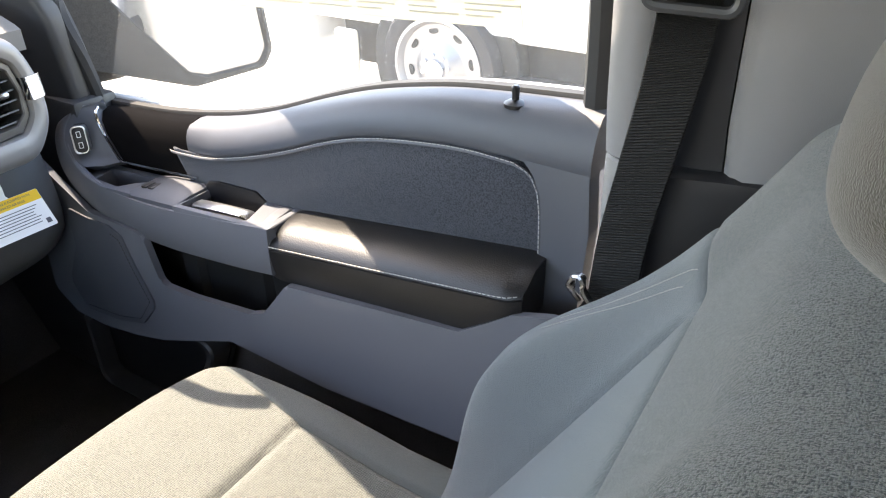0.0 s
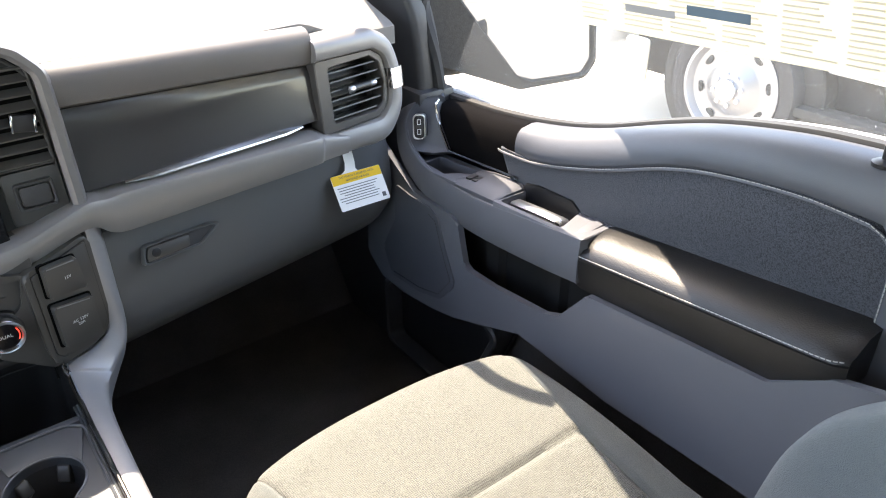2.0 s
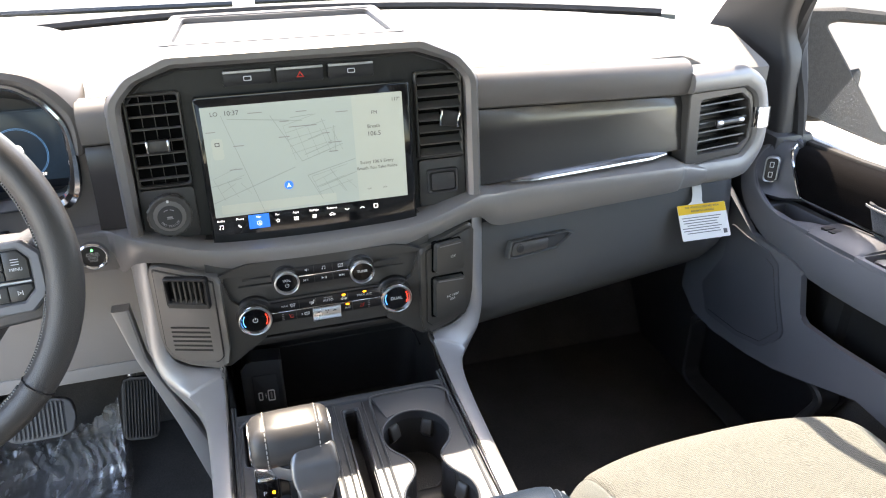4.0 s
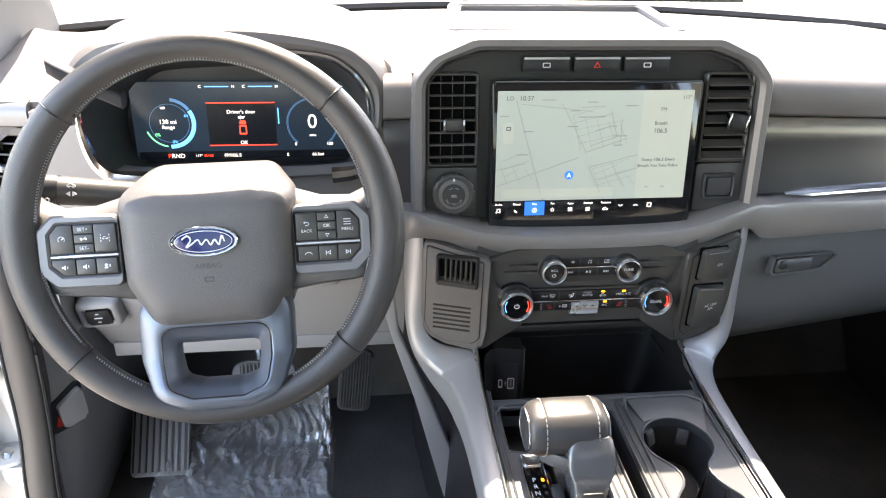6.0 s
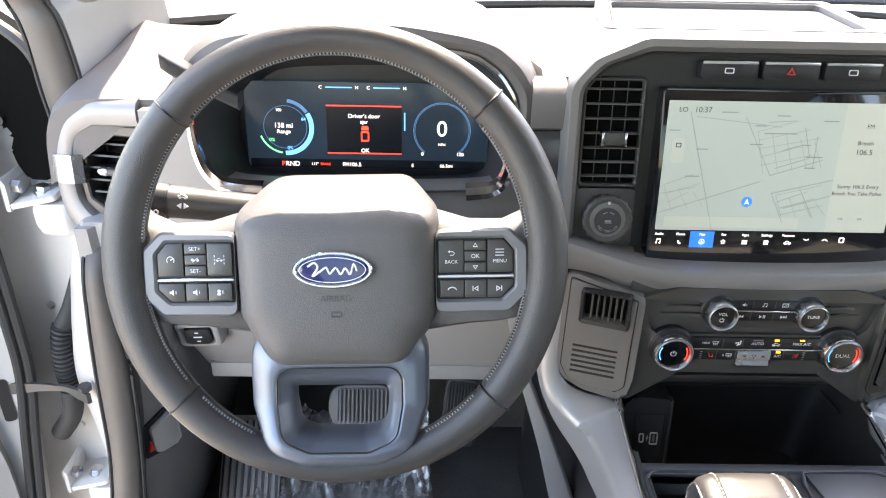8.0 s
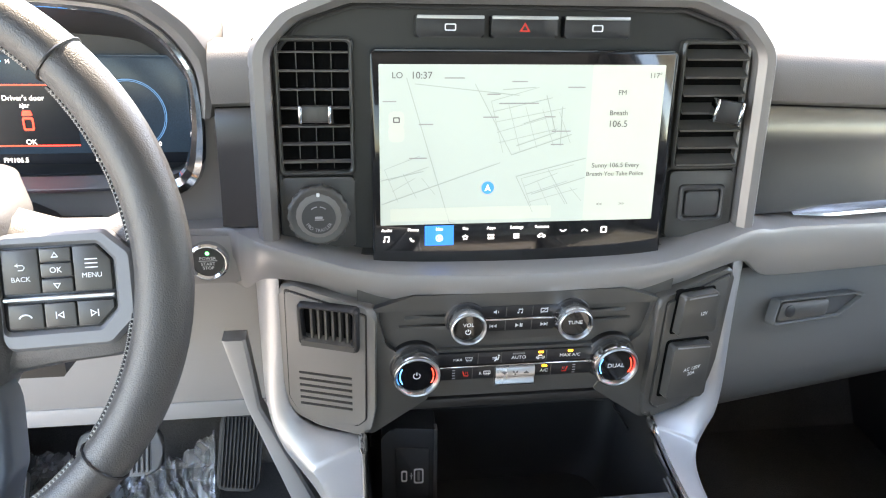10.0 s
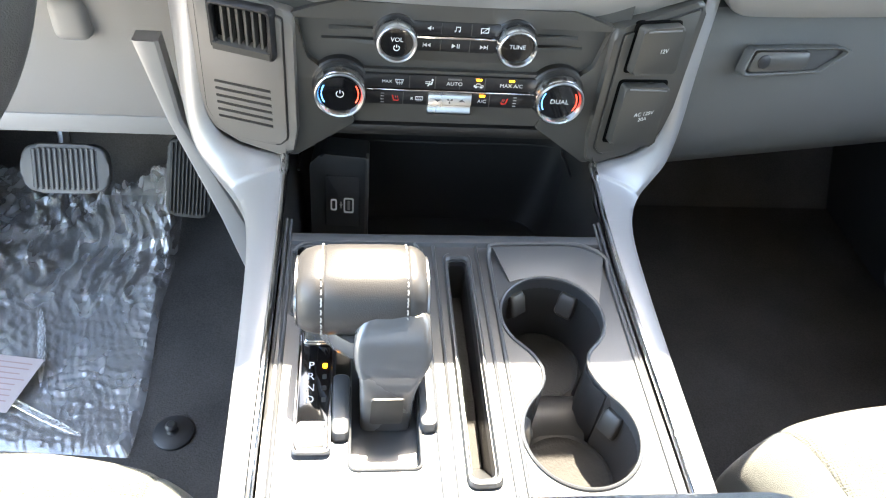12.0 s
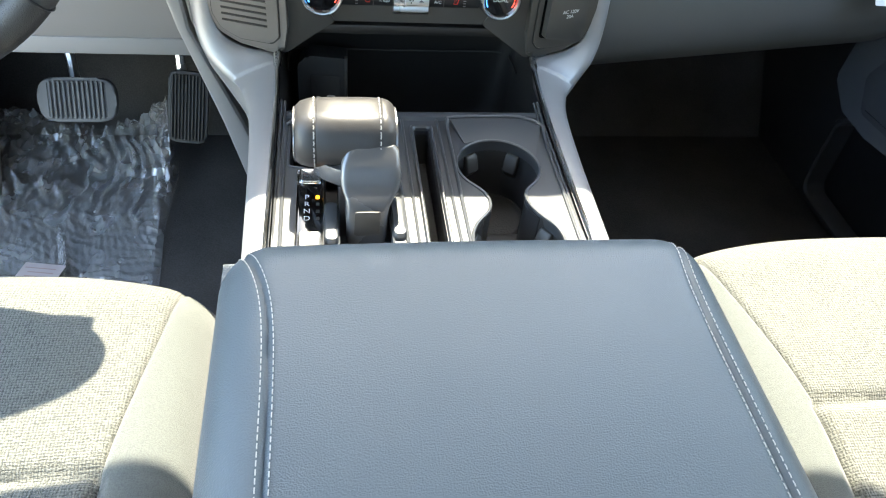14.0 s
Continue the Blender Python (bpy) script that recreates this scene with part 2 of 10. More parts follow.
M_CLUR = mat("cluster_red", (0.95, 0.05, 0.03), 0.4, emit=0.25, var=0.02)
M_CLUG = mat("cluster_green", (0.1, 0.8, 0.35), 0.4, emit=0.2, var=0.02)
M_GLASS = glass("window_glass", (0.93, 0.95, 0.93), 0.02)
M_TINT = glass("tinted_rear_glass", (0.48, 0.49, 0.49), 0.02)
M_SIDE = glass("dusty_side_glass", (0.93, 0.95, 0.93), 0.02, 0.03)
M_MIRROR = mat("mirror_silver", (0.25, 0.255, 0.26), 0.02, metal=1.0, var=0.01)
M_CONC = mat("pale_concrete", (0.42, 0.385, 0.335), 0.9, grain=0.5, scale=60, var=0.14, big=1.2)
M_TYRE = mat("tyre_rubber", (0.025, 0.025, 0.026), 0.8, grain=0.5, scale=120, var=0.2)
M_RIM = mat("pale_steel_rim", (0.24, 0.24, 0.25), 0.35, metal=0.6, var=0.05)
# dark underside colour, also painted as shade in wheel arches and rim holes
M_SHADE = mat("underbody_and_cavity_shade", (0.03, 0.03, 0.028), 0.9, var=0.3)

# ---- building tools ----


def thing(name, label, category, loc=(0, 0, 0), group="", kind=""):
    e = new(name)
    e.location = loc
    e.empty_display_size = 0.05
    return tagged(e, label, category, group, kind)


def finish(ob, smooth=38):
    me = ob.data
    me.polygons.foreach_set("use_smooth", [True] * len(me.polygons))
    me.set_sharp_from_angle(angle=radians(smooth))
    return ob


def part(name, bm, material, parent=None, label="", smooth=38):
    bmesh.ops.recalc_face_normals(bm, faces=bm.faces)
    me = bpy.data.meshes.new(name)
    bm.to_mesh(me)
    bm.free()
    me.materials.append(material)
    ob = new(name, me)
    if parent:
        ob.parent = parent
        if parent.type == "EMPTY":
            ob.matrix_parent_inverse = Matrix.Translation(-parent.location)
    if label:
        ob["label"] = label
    return finish(ob, smooth)


def plane(o, u=(1, 0, 0), v=(0, 0, 1)):
    u, v = Vector(u).normalized(), Vector(v).normalized()
    n = u.cross(v).normalized()
    m = Matrix((u, v, n)).transposed().to_4x4()
    m.translation = Vector(o)
    return m


def rounded(pts, r, seg=5):
    """The outline with each corner turned into an arc."""
    out, n = [], len(pts)
    for i in range(n):
        rad = r[i] if isinstance(r, (list, tuple)) else r
        p, a, b = Vector(pts[i]), Vector(pts[i - 1]), Vector(pts[(i + 1) % n])
        da, db = (a - p), (b - p)
        la, lb = da.length, db.length
        da.normalize(), db.normalize()
        ang = da.angle(db)
        cut = min(rad / max(0.05, math.tan(ang / 2)), la * 0.48, lb * 0.48)
        if ang > 3.1:
            cut = min(la, lb) * 0.1
        cut = max(cut, 1e-5)
        s, e = p + da * cut, p + db * cut
        for k in range(seg + 1):
            t = k / seg
            out.append(tuple(s.lerp(p, t).lerp(p.lerp(e, t), t)))
    return out


def rrect(cx, cy, w, h, r=0.003, seg=4):
    x, y = w / 2, h / 2
    return rounded([(cx - x, cy - y), (cx + x, cy - y), (cx + x, cy + y), (cx - x, cy + y)], r, seg)


def circ(cx, cy, r, n=28, a0=0.0, a1=2 * math.pi):
    full = abs(a1 - a0 - 2 * math.pi) < 1e-6
    k = n if full else n + 1
    return [(cx + r * math.cos(a0 + (a1 - a0) * i / n), cy + r * math.sin(a0 + (a1 - a0) * i / n)) for i in range(k)]


def prism(bm, pts, m, d0, d1, bev=0.0, seg=2):
    """A slab with that outline in the plane m, from d0 to d1 along its normal, the front edge eased."""
    back = [bm.verts.new(m @ Vector((a, b, d0))) for a, b in pts]
    front = [bm.verts.new(m @ Vector((a, b, d1))) for a, b in pts]
    n = len(pts)
    bm.faces.new(back[::-1])
    ff = bm.faces.new(front)
    for i in range(n):
        bm.faces.new((back[i], back[(i + 1) % n], front[(i + 1) % n], front[i]))
    if bev:
        bmesh.ops.bevel(bm, geom=list(ff.edges), offset=bev, segments=seg, affect="EDGES", profile=0.5, clamp_overlap=True)
    return bm


def frame_ring(bm, outer, inner, m, d0, d1, bev=0.0):
    """A ring between two outlines of equal count."""
    n = len(outer)
    rings = []
    b = bev
    cen = [((o[0] + i[0]) / 2, (o[1] + i[1]) / 2) for o, i in zip(outer, inner)]

    def toward(p, c):
        v = Vector(c) - Vector(p)
        return tuple(Vector(p) + v.normalized() * min(b, v.length * 0.8)) if v.length > 0 else p
    rows = [[(*o, d0) for o in outer], [(*o, d1 - b) for o in outer]]
    if b:
        rows += [[(*toward(o, c), d1) for o, c in zip(outer, cen)], [(*toward(i, c), d1) for i, c in zip(inner, cen)]]
    else:
        rows += [[(*o, d1) for o in outer][:0]]
    rows = [r for r in rows if r]
    if not b:
        rows += [[(*i, d1) for i in inner]]
    rows += [[(*i, d1 - b) for i in inner]] if b else []
    rows += [[(*i, d0) for i in inner]]
    vs = [[bm.verts.new(m @ Vector(p)) for p in r] for r in rows]
    k = len(vs)
    for j in range(k):
        a, c = vs[j], vs[(j + 1) % k]
        for i in range(n):
            bm.faces.new((a[i], a[(i + 1) % n], c[(i + 1) % n], c[i]))
    return bm


def loft(bm, rings, closed=True, caps=True, wrap=False):
    vs = [[bm.verts.new(p) for p in r] for r in rings]
    n = len(rings[0])
    for j in range(len(vs) - (0 if wrap else 1)):
        a, c = vs[j], vs[(j + 1) % len(vs)]
        for i in range(n if closed else n - 1):
            bm.faces.new((a[i], a[(i + 1) % n], c[(i + 1) % n], c[i]))
    if caps and closed and not wrap:
        bm.faces.new(vs[0][::-1])
        bm.faces.new(vs[-1])
    return bm


def sheet(bm, f, nu, nv, thick=0.0):
    """The surface f(u, v), u and v from 0 to 1."""
    vs = [[bm.verts.new(f(i / nu, j / nv)) for j in range(nv + 1)] for i in range(nu + 1)]
    for i in range(nu):
        for j in range(nv):
            bm.faces.new((vs[i][j], vs[i + 1][j], vs[i + 1][j + 1], vs[i][j + 1]))
    if thick:
        bmesh.ops.recalc_face_normals(bm, faces=bm.faces)
        bmesh.ops.solidify(bm, geom=bm.faces[:], thickness=thick)
    return bm


def spline(pts, n=6, closed=False):
    """A smooth curve through the points."""
    p = [Vector(q) for q in pts]
    k = len(p)
    out = []
    for i in range(k if closed else k - 1):
        a, b = p[i], p[(i + 1) % k]
        z = p[i - 1] if (closed or i > 0) else a * 2 - b
        c = p[(i + 2) % k] if (closed or i + 2 < k) else b * 2 - a
        for j in range(n):
            t = j / n
            out.append(0.5 * ((2 * a) + (b - z) * t + (2 * z - 5 * a + 4 * b - c) * t * t + (3 * a - z - 3 * b + c) * t ** 3))
    if not closed:
        out.append(p[-1])
    return out


def tube(bm, path, r, n=8, closed=False, up=(0, 0, 1), flat=1.0):
    """A rod along the path; flat squeezes it across the up direction."""
    path = [Vector(p) for p in path]
    rings, k = [], len(path)
    for i, p in enumerate(path):
        a = path[i - 1] if (closed or i > 0) else p
        b = path[(i + 1) % k] if (closed or i + 1 < k) else p
        d = (b - a).normalized()
        s = d.cross(Vector(up))
        if s.length < 1e-4:
            s = d.cross(Vector((1, 0, 0.1)))
        s.normalize()
        w = s.cross(d).normalized()
        rad = r(i / max(1, k - 1)) if callable(r) else r
        rings.append([p + s * (rad * math.cos(2 * math.pi * q / n)) + w * (rad * flat * math.sin(2 * math.pi * q / n)) for q in range(n)])
    return loft(bm, rings, True, not closed, closed)


def box(bm, lo, hi, bev=0.003, seg=2):
    v = [Vector((x, y, z)) for x in (lo[0], hi[0]) for y in (lo[1], hi[1]) for z in (lo[2], hi[2])]
    q = [bm.verts.new(p) for p in v]
    fs = [bm.faces.new([q[i] for i in f]) for f in ((0, 1, 3, 2), (4, 6, 7, 5), (0, 4, 5, 1), (2, 3, 7, 6), (0, 2, 6, 4), (1, 5, 7, 3))]
    if bev:
        es = {e for f in fs for e in f.edges}
        bmesh.ops.bevel(bm, geom=list(es), offset=bev, segments=seg, affect="EDGES", profile=0.5, clamp_overlap=True)
    return bm


def stitches(bm, path, length=0.0042, gap=0.0018, r=0.0006, up=(0, 0, 1)):
    """Single thread stitches along a path."""
    path = [Vector(p) for p in path]
    pts, acc = [path[0]], 0.0
    step = length + gap
    seglens = [(path[i + 1] - path[i]).length for i in range(len(path) - 1)]
    total = sum(seglens)

    def at(s):
        for i, l in enumerate(seglens):
            if s <= l or i == len(seglens) - 1:
                return path[i].lerp(path[i + 1], min(1, s / max(l, 1e-9)))
            s -= l
    s = 0.0
    while s + length < total:
        a, b = at(s), at(s + length)
        c = (a + b) / 2 + Vector(up) * r * 0.8
        tube(bm, [a, c, b], r, 5, up=up)
        s += step
    return bm


def writing(body, size, m, material, parent, name="lettering", align="CENTER", lift=0.0004):
    """Raised lettering in the plane m."""
    cu = bpy.data.curves.new(name, "FONT")
    cu.body, cu.size, cu.align_x, cu.align_y, cu.extrude, cu.resolution_u = body, size, align, "CENTER", 0.00005, 3
    tmp = bpy.data.objects.new(name, cu)
    me = bpy.data.meshes.new_from_object(tmp)
    bpy.data.objects.remove(tmp)
    bpy.data.curves.remove(cu)
    me.transform(m @ Matrix.Translation((0, 0, lift)))
    me.materials.clear()
    me.materials.append(material)
    ob = new(name, me)
    ob.parent = parent
    if parent.type == "EMPTY":
        ob.matrix_parent_inverse = Matrix.Translation(-parent.location)
    return ob


def at(m, a, b, d=0.0):
    return m @ Matrix.Translation((a, b, d))


def B():
    return bmesh.new()

# ---- the cab shell ----
FLOOR = -0.735
GROUND = -1.47

bm = B()
box(bm, (-0.90, -1.75, FLOOR - 0.05), (0.93, 0.62, FLOOR), 0.01)
floor = tagged(part("floor", bm, M_CARPET), "black carpeted cab floor", "floor", kind="structure")

bm = B()
prof = [(0.42, FLOOR), (0.62, -0.45), (0.66, -0.10), (0.70, -0.10), (0.70, FLOOR)]
loft(bm, [[(x, y, z) for y, z in prof] for x in (-0.92, 0.92)])
tagged(part("wall_front", bm, M_CARPET), "black carpeted firewall under the dashboard", "firewall", kind="structure")

bm = B()
loft(bm, [[(-0.19, y, FLOOR), (-0.15, y, -0.50), (0.15, y, -0.50), (0.19, y, FLOOR)] for y in (-1.6, 0.60)])
tagged(part("floor_tunnel", bm, M_CARPET), "black carpeted transmission tunnel", "floor", kind="structure")

# roof with its windscreen header, rear wall
bm = B()
rows = []
for x in np.linspace(-0.78, 0.78, 13):
    front = 0.115 - 0.24 * (x / 0.78) ** 2
    rows.append([(x, front, 0.585 - 0.05 * abs(x / 0.78) ** 3), (x, front - 0.10, 0.625 - 0.05 * abs(x / 0.78) ** 3), (x, -1.75, 0.64 - 0.05 * abs(x / 0.78) ** 3),
                 (x, -1.75, 0.70), (x, front - 0.10, 0.68 - 0.04 * abs(x / 0.78) ** 3), (x, front, 0.60 - 0.05 * abs(x / 0.78) ** 3)])
loft(bm, rows)
tagged(part("ceiling", bm, M_HEAD), "pale fabric roof lining", "ceiling", kind="structure")

bm = B()
box(bm, (-0.9, -1.80, FLOOR), (0.9, -1.75, 0.0), 0.01)
box(bm, (-0.9, -1.80, 0.45), (0.9, -1.75, 0.70), 0.01)
tagged(part("wall_rear", bm, M_GLOVE), "grey rear cab wall", "wall", kind="structure")

# tinted panes out of view, added to hold back light from the rear
rwin = thing("window_rear", "unseen tinted rear and side cab glass, added to dim the cab", "window", (0, -1.77, 0.2), kind="structure")
bm = B()
box(bm, (-0.9, -1.778, -0.005), (0.9, -1.772, 0.455), 0)
part("pane", bm, M_TINT, rwin)
for sg in (-1, 1):
    bm = B()
    loft(bm, [[(sg * 0.93, y, -0.03), (sg * 0.76, y, 0.60), (sg * 0.765, y, 0.60), (sg * 0.935, y, -0.03)] for y in (-1.76, -0.99)])
    part("side_pane", bm, M_TINT, rwin)
bm = B()
box(bm, (-0.98, -1.75, FLOOR - 0.05), (-0.90, -0.99, -0.02), 0.01)
tagged(part("wall_left", bm, M_GLOVE), "grey rear side wall of the cab", "wall", kind="structure")
# passenger side of the body
bm = B()
box(bm, (0.885, -1.75, FLOOR - 0.05), (0.98, -0.86, -0.02), 0.01)
tagged(part("wall_right", bm, M_GLOVE), "grey rear side wall of the cab", "wall", kind="structure")
APIL = [(0.860, 0.260, -0.20, 0.30), (0.858, 0.250, -0.08, 0.27), (0.852, 0.236, 0.02, 0.225), (0.836, 0.206, 0.10, 0.145), (0.80, 0.105, 0.20, 0.105), (0.735, -0.110, 0.38, 0.10), (0.68, -0.27, 0.56, 0.115), (0.665, -0.31, 0.60, 0.115)]


def windscreen_pillar(name, sgn, material, label):
    bm = B()
    c = spline([p[:3] for p in APIL], 5)
    w = spline([(i, p[3], 0) for i, p in enumerate(APIL)], 5)
    rings = []
    for p, q in zip(c, w):
        h = q.y / 2
        rings.append([(sgn * (p.x + a), p.y + b, p.z) for a, b in rounded([(0, -h), (0.05, -h), (0.05, h), (-0.03, h)], 0.014, 3)])
    loft(bm, rings)
    return tagged(part(name, bm, material), label, "pillar", kind="structure")


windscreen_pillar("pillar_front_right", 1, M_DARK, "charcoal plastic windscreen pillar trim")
# driver's pillar trim: a broad moulded blade from the dash end up to the roof
bm = B()
BLADE = [[(-0.799, 0.102, 0.030), (-0.800, 0.200, 0.045), (-0.805, 0.340, 0.050), (-0.808, 0.475, 0.050)],
         [(-0.797, 0.102, 0.060), (-0.797, 0.220, 0.072), (-0.800, 0.350, 0.076), (-0.806, 0.460, 0.068)],
         [(-0.806, 0.102, 0.122), (-0.803, 0.210, 0.135), (-0.798, 0.320, 0.130), (-0.795, 0.420, 0.105)],
         [(-0.820, 0.100, 0.158), (-0.812, 0.190, 0.180), (-0.800, 0.290, 0.178), (-0.780, 0.360, 0.152)],
         [(-0.803, 0.010, 0.300), (-0.785, 0.080, 0.315), (-0.765, 0.150, 0.310), (-0.735, 0.178, 0.296)],
         [(-0.740, -0.165, 0.440), (-0.725, -0.090, 0.445), (-0.710, -0.020, 0.435), (-0.697, 0.026, 0.415)],
         [(-0.685, -0.330, 0.600), (-0.675, -0.250, 0.600), (-0.665, -0.180, 0.580), (-0.655, -0.130, 0.540)]]
cols = [spline([r[k] for r in BLADE], 5) for k in range(4)]
rows = []
for q in range(len(cols[0])):
    f = spline([c[q] for c in cols], 4)
    rows.append([f[0] + Vector((-0.012, 0.030, -0.004))] + f + [f[-1] + Vector((-0.030, 0.020, -0.006))])
loft(bm, rows)
tagged(part("pillar_front_left", bm, M_PILLAR), "light grey plastic windscreen pillar trim", "pillar", kind="structure")

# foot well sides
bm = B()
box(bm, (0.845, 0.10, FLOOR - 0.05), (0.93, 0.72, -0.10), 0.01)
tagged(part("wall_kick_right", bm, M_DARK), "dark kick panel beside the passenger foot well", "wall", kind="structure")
bm = B()
loft(bm, [[(-0.79, y, FLOOR - 0.02), (-0.775 + 0.03 * t, y, -0.40), (-0.785 + 0.03 * t, y, -0.10), (-0.80, y, -0.10), (-0.805, y, FLOOR - 0.02)] for y, t in ((0.02, 0.0), (0.06, 1.2), (0.30, 1.4), (0.60, 1.4))])
tagged(part("wall_kick_left", bm, M_KICK), "grey kick panel beside the driver foot well", "wall", kind="structure")
bm = B()
box(bm, (-0.93, -0.95, FLOOR - 0.09), (-0.80, -0.04, FLOOR + 0.02), 0.02, 3)
tagged(part("door_sill", bm, M_DARK), "dark plastic door sill", "sill", kind="structure")

for sg, nm in ((1, "right"), (-1, "left")):
    bm = B()
    box(bm, (min(sg * 0.775, sg * 0.95), 0.26, -0.20), (max(sg * 0.775, sg * 0.95), 0.85, 0.0), 0.02, 2)
    tagged(part("dash_end_" + nm, bm, M_DARK), "dark filler at the end of the dashboard", "trim", kind="structure")


def grab_handle(path, material, label):
    t = thing("grab_handle", label, "handle", path[0][:3])
    bm = B()
    tube(bm, spline([p[:3] for p in path], 8), lambda f: path[0][3] + (path[-1][3] - path[0][3]) * f, 14, flat=0.8)
    part("grip", bm, material, t)


# passenger handle is out of view, added for its shadow band on the seat
grab_handle([(0.770, 0.120, 0.195, 0.013), (0.735, 0.135, 0.185, 0.013), (0.715, 0.140, 0.180, 0.013), (0.692, 0.100, 0.225, 0.013), (0.688, 0.065, 0.275, 0.013), (0.705, 0.03, 0.305, 0.013), (0.727, 0.0, 0.315, 0.013)], M_DARK, "unseen charcoal grab handle, added to cast a band on the passenger seat")
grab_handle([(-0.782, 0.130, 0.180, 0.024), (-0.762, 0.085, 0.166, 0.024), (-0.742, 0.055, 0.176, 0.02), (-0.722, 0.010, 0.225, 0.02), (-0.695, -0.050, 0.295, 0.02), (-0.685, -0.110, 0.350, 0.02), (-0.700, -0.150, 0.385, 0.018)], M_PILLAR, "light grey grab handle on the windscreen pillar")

# ---- dashboard ----
dash = thing("dashboard", "grey two-tone truck dashboard with dark glossy fascia", "dashboard", (0, 0.2, -0.1))


def yoff(x):
    """How far the fascia falls back towards the doors."""
    a = max(0.0, abs(x) - 0.23)
    return 0.12 * a


# top pad
bm = B()
rows = []
for i in range(81):
    x = -0.80 + 1.60 * i / 80
    e = max(0.0, (abs(x) - 0.55) / 0.25)
    f = 0.03 + yoff(x) + 0.07 * max(0.0, (abs(x) - 0.45) / 0.3) ** 2
    f = min(f, 0.105)
    if -0.655 < x < -0.265:
        f = 0.150
    e2 = min(1.0, max(0.0, (abs(x) - 0.61) / 0.10))
    zt = 0.088 - 0.026 * min(1.0, max(0.0, (abs(x) - 0.23) / 0.4)) - 0.032 * e2 * e2 * (3 - 2 * e2)
    rear = 0.745 - 0.27 * (x / 0.81) ** 2
    rows.append([(x, f, zt - 0.03), (x, f, zt), (x, f + 0.012, zt + 0.006), (x, 0.23, 0.100 - 0.03 * e), (x, 0.36, 0.088 - 0.03 * e), (x, rear - 0.10, 0.062 - 0.01 * e), (x, rear - 0.012, 0.046), (x, rear, 0.040), (x, rear, -0.1), (x, 0.3, -0.05)])
loft(bm, rows)
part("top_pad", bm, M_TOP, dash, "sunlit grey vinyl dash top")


def fascia(sgn):
    xs = [sgn * (0.236 + (0.376 if sgn > 0 else 0.036) * i / 24) for i in range(25)]
    # padded roll
    bm = B()
    rows = []
    for x in xs:
        o = yoff(x)
        pr = [(0.034, 0.088), (0.020, 0.0865), (0.008, 0.080), (0.002, 0.068), (0.002, 0.052), (0.006, 0.038), (0.014, 0.033), (0.06, 0.033), (0.06, 0.08)]
        drop = 0.026 * (abs(x) - 0.23) / 0.4
        rows.append([(x, y + o, z - drop) for y, z in pr])
    loft(bm, rows)
    part("padded_roll", bm, M_PAD, dash, "soft grey stitched vinyl roll")
    # dark panel
    bm = B()
    rows = []
    for x in xs:
        o = yoff(x)
        drop = 0.026 * (abs(x) - 0.23) / 0.4
        pr = [(0.020, 0.030 - drop), (0.015, 0.020 - drop), (0.013, -0.01), (0.009, -0.04), (0.002, -0.068), (0.0, -0.078), (0.05, -0.085), (0.05, 0.030 - drop)]
        rows.append([(x, y + o, z) for y, z in pr])
    loft(bm, rows)
    part("fascia_panel", bm, M_GLOSS, dash, "dark brushed glossy fascia panel")
    if sgn > 0:
        bm = B()
        rows = []
        for i in range(25):
            x = 0.292 + 0.284 * i / 24
            o = yoff(x)
            t = min(1.0, i / 3, (24 - i) / 3)
            rows.append([(x, o + a * (0.4 + 0.6 * t), -0.079 + b * (0.3 + 0.7 * t)) for a, b in ((0.004, 0.005), (-0.008, 0.0048), (-0.014, 0.0022), (-0.015, -0.0005), (-0.010, -0.003), (0.004, -0.004))])
        loft(bm, rows)
        part("chrome_strip", bm, M_KNURL, dash, "bright chrome strip")


fascia(1)
fascia(-1)

# light trim band from vent to vent
bm = B()
ST = [(-0.655, 0.060, -0.142, -0.112), (-0.60, 0.055, -0.142, -0.100), (-0.40, 0.045, -0.142, -0.095), (-0.325, 0.030, -0.146, -0.086), (-0.315, 0.014, -0.147, -0.084), (-0.27, 0.010, -0.147, -0.082), (-0.255, -0.006, -0.144, -0.081), (-0.235, -0.030, -0.122, -0.080),
      (-0.195, -0.040, -0.123, -0.089), (-0.15, -0.046, -0.138, -0.101), (-0.10, -0.050, -0.143, -0.106), (0, -0.052, -0.145, -0.108),
      (0.10, -0.050, -0.143, -0.106), (0.15, -0.046, -0.138, -0.101), (0.195, -0.040, -0.125, -0.089), (0.235, -0.030, -0.120, -0.080),
      (0.262, -0.022, -0.140, -0.084), (0.30, -0.016, -0.145, -0.084), (0.45, -0.004, -0.143, -0.088), (0.58, 0.006, -0.141, -0.092), (0.605, 0.018, -0.143, -0.098), (0.655, 0.030, -0.146, -0.112)]
cols = [spline([(s[0], s[k], 0) for s in ST], 5) for k in (1, 2, 3)]
rows = []
for q in range(len(cols[0])):
    x, y, lo, hi = cols[0][q].x, cols[0][q].y, cols[1][q].y, cols[2][q].y
    rows.append([(x, y + 0.05, hi + 0.002), (x, y + 0.010, hi + 0.001), (x, y + 0.002, hi - 0.001), (x, y, hi - 0.004), (x, y + 0.0005, hi - 0.45 * (hi - lo)), (x, y + 0.006, lo + 0.008), (x, y + 0.009, lo + 0.002), (x, y + 0.014, lo), (x, y + 0.05, lo)])
loft(bm, rows)
part("trim_band", bm, M_BAND, dash, "pale satin grey trim band")


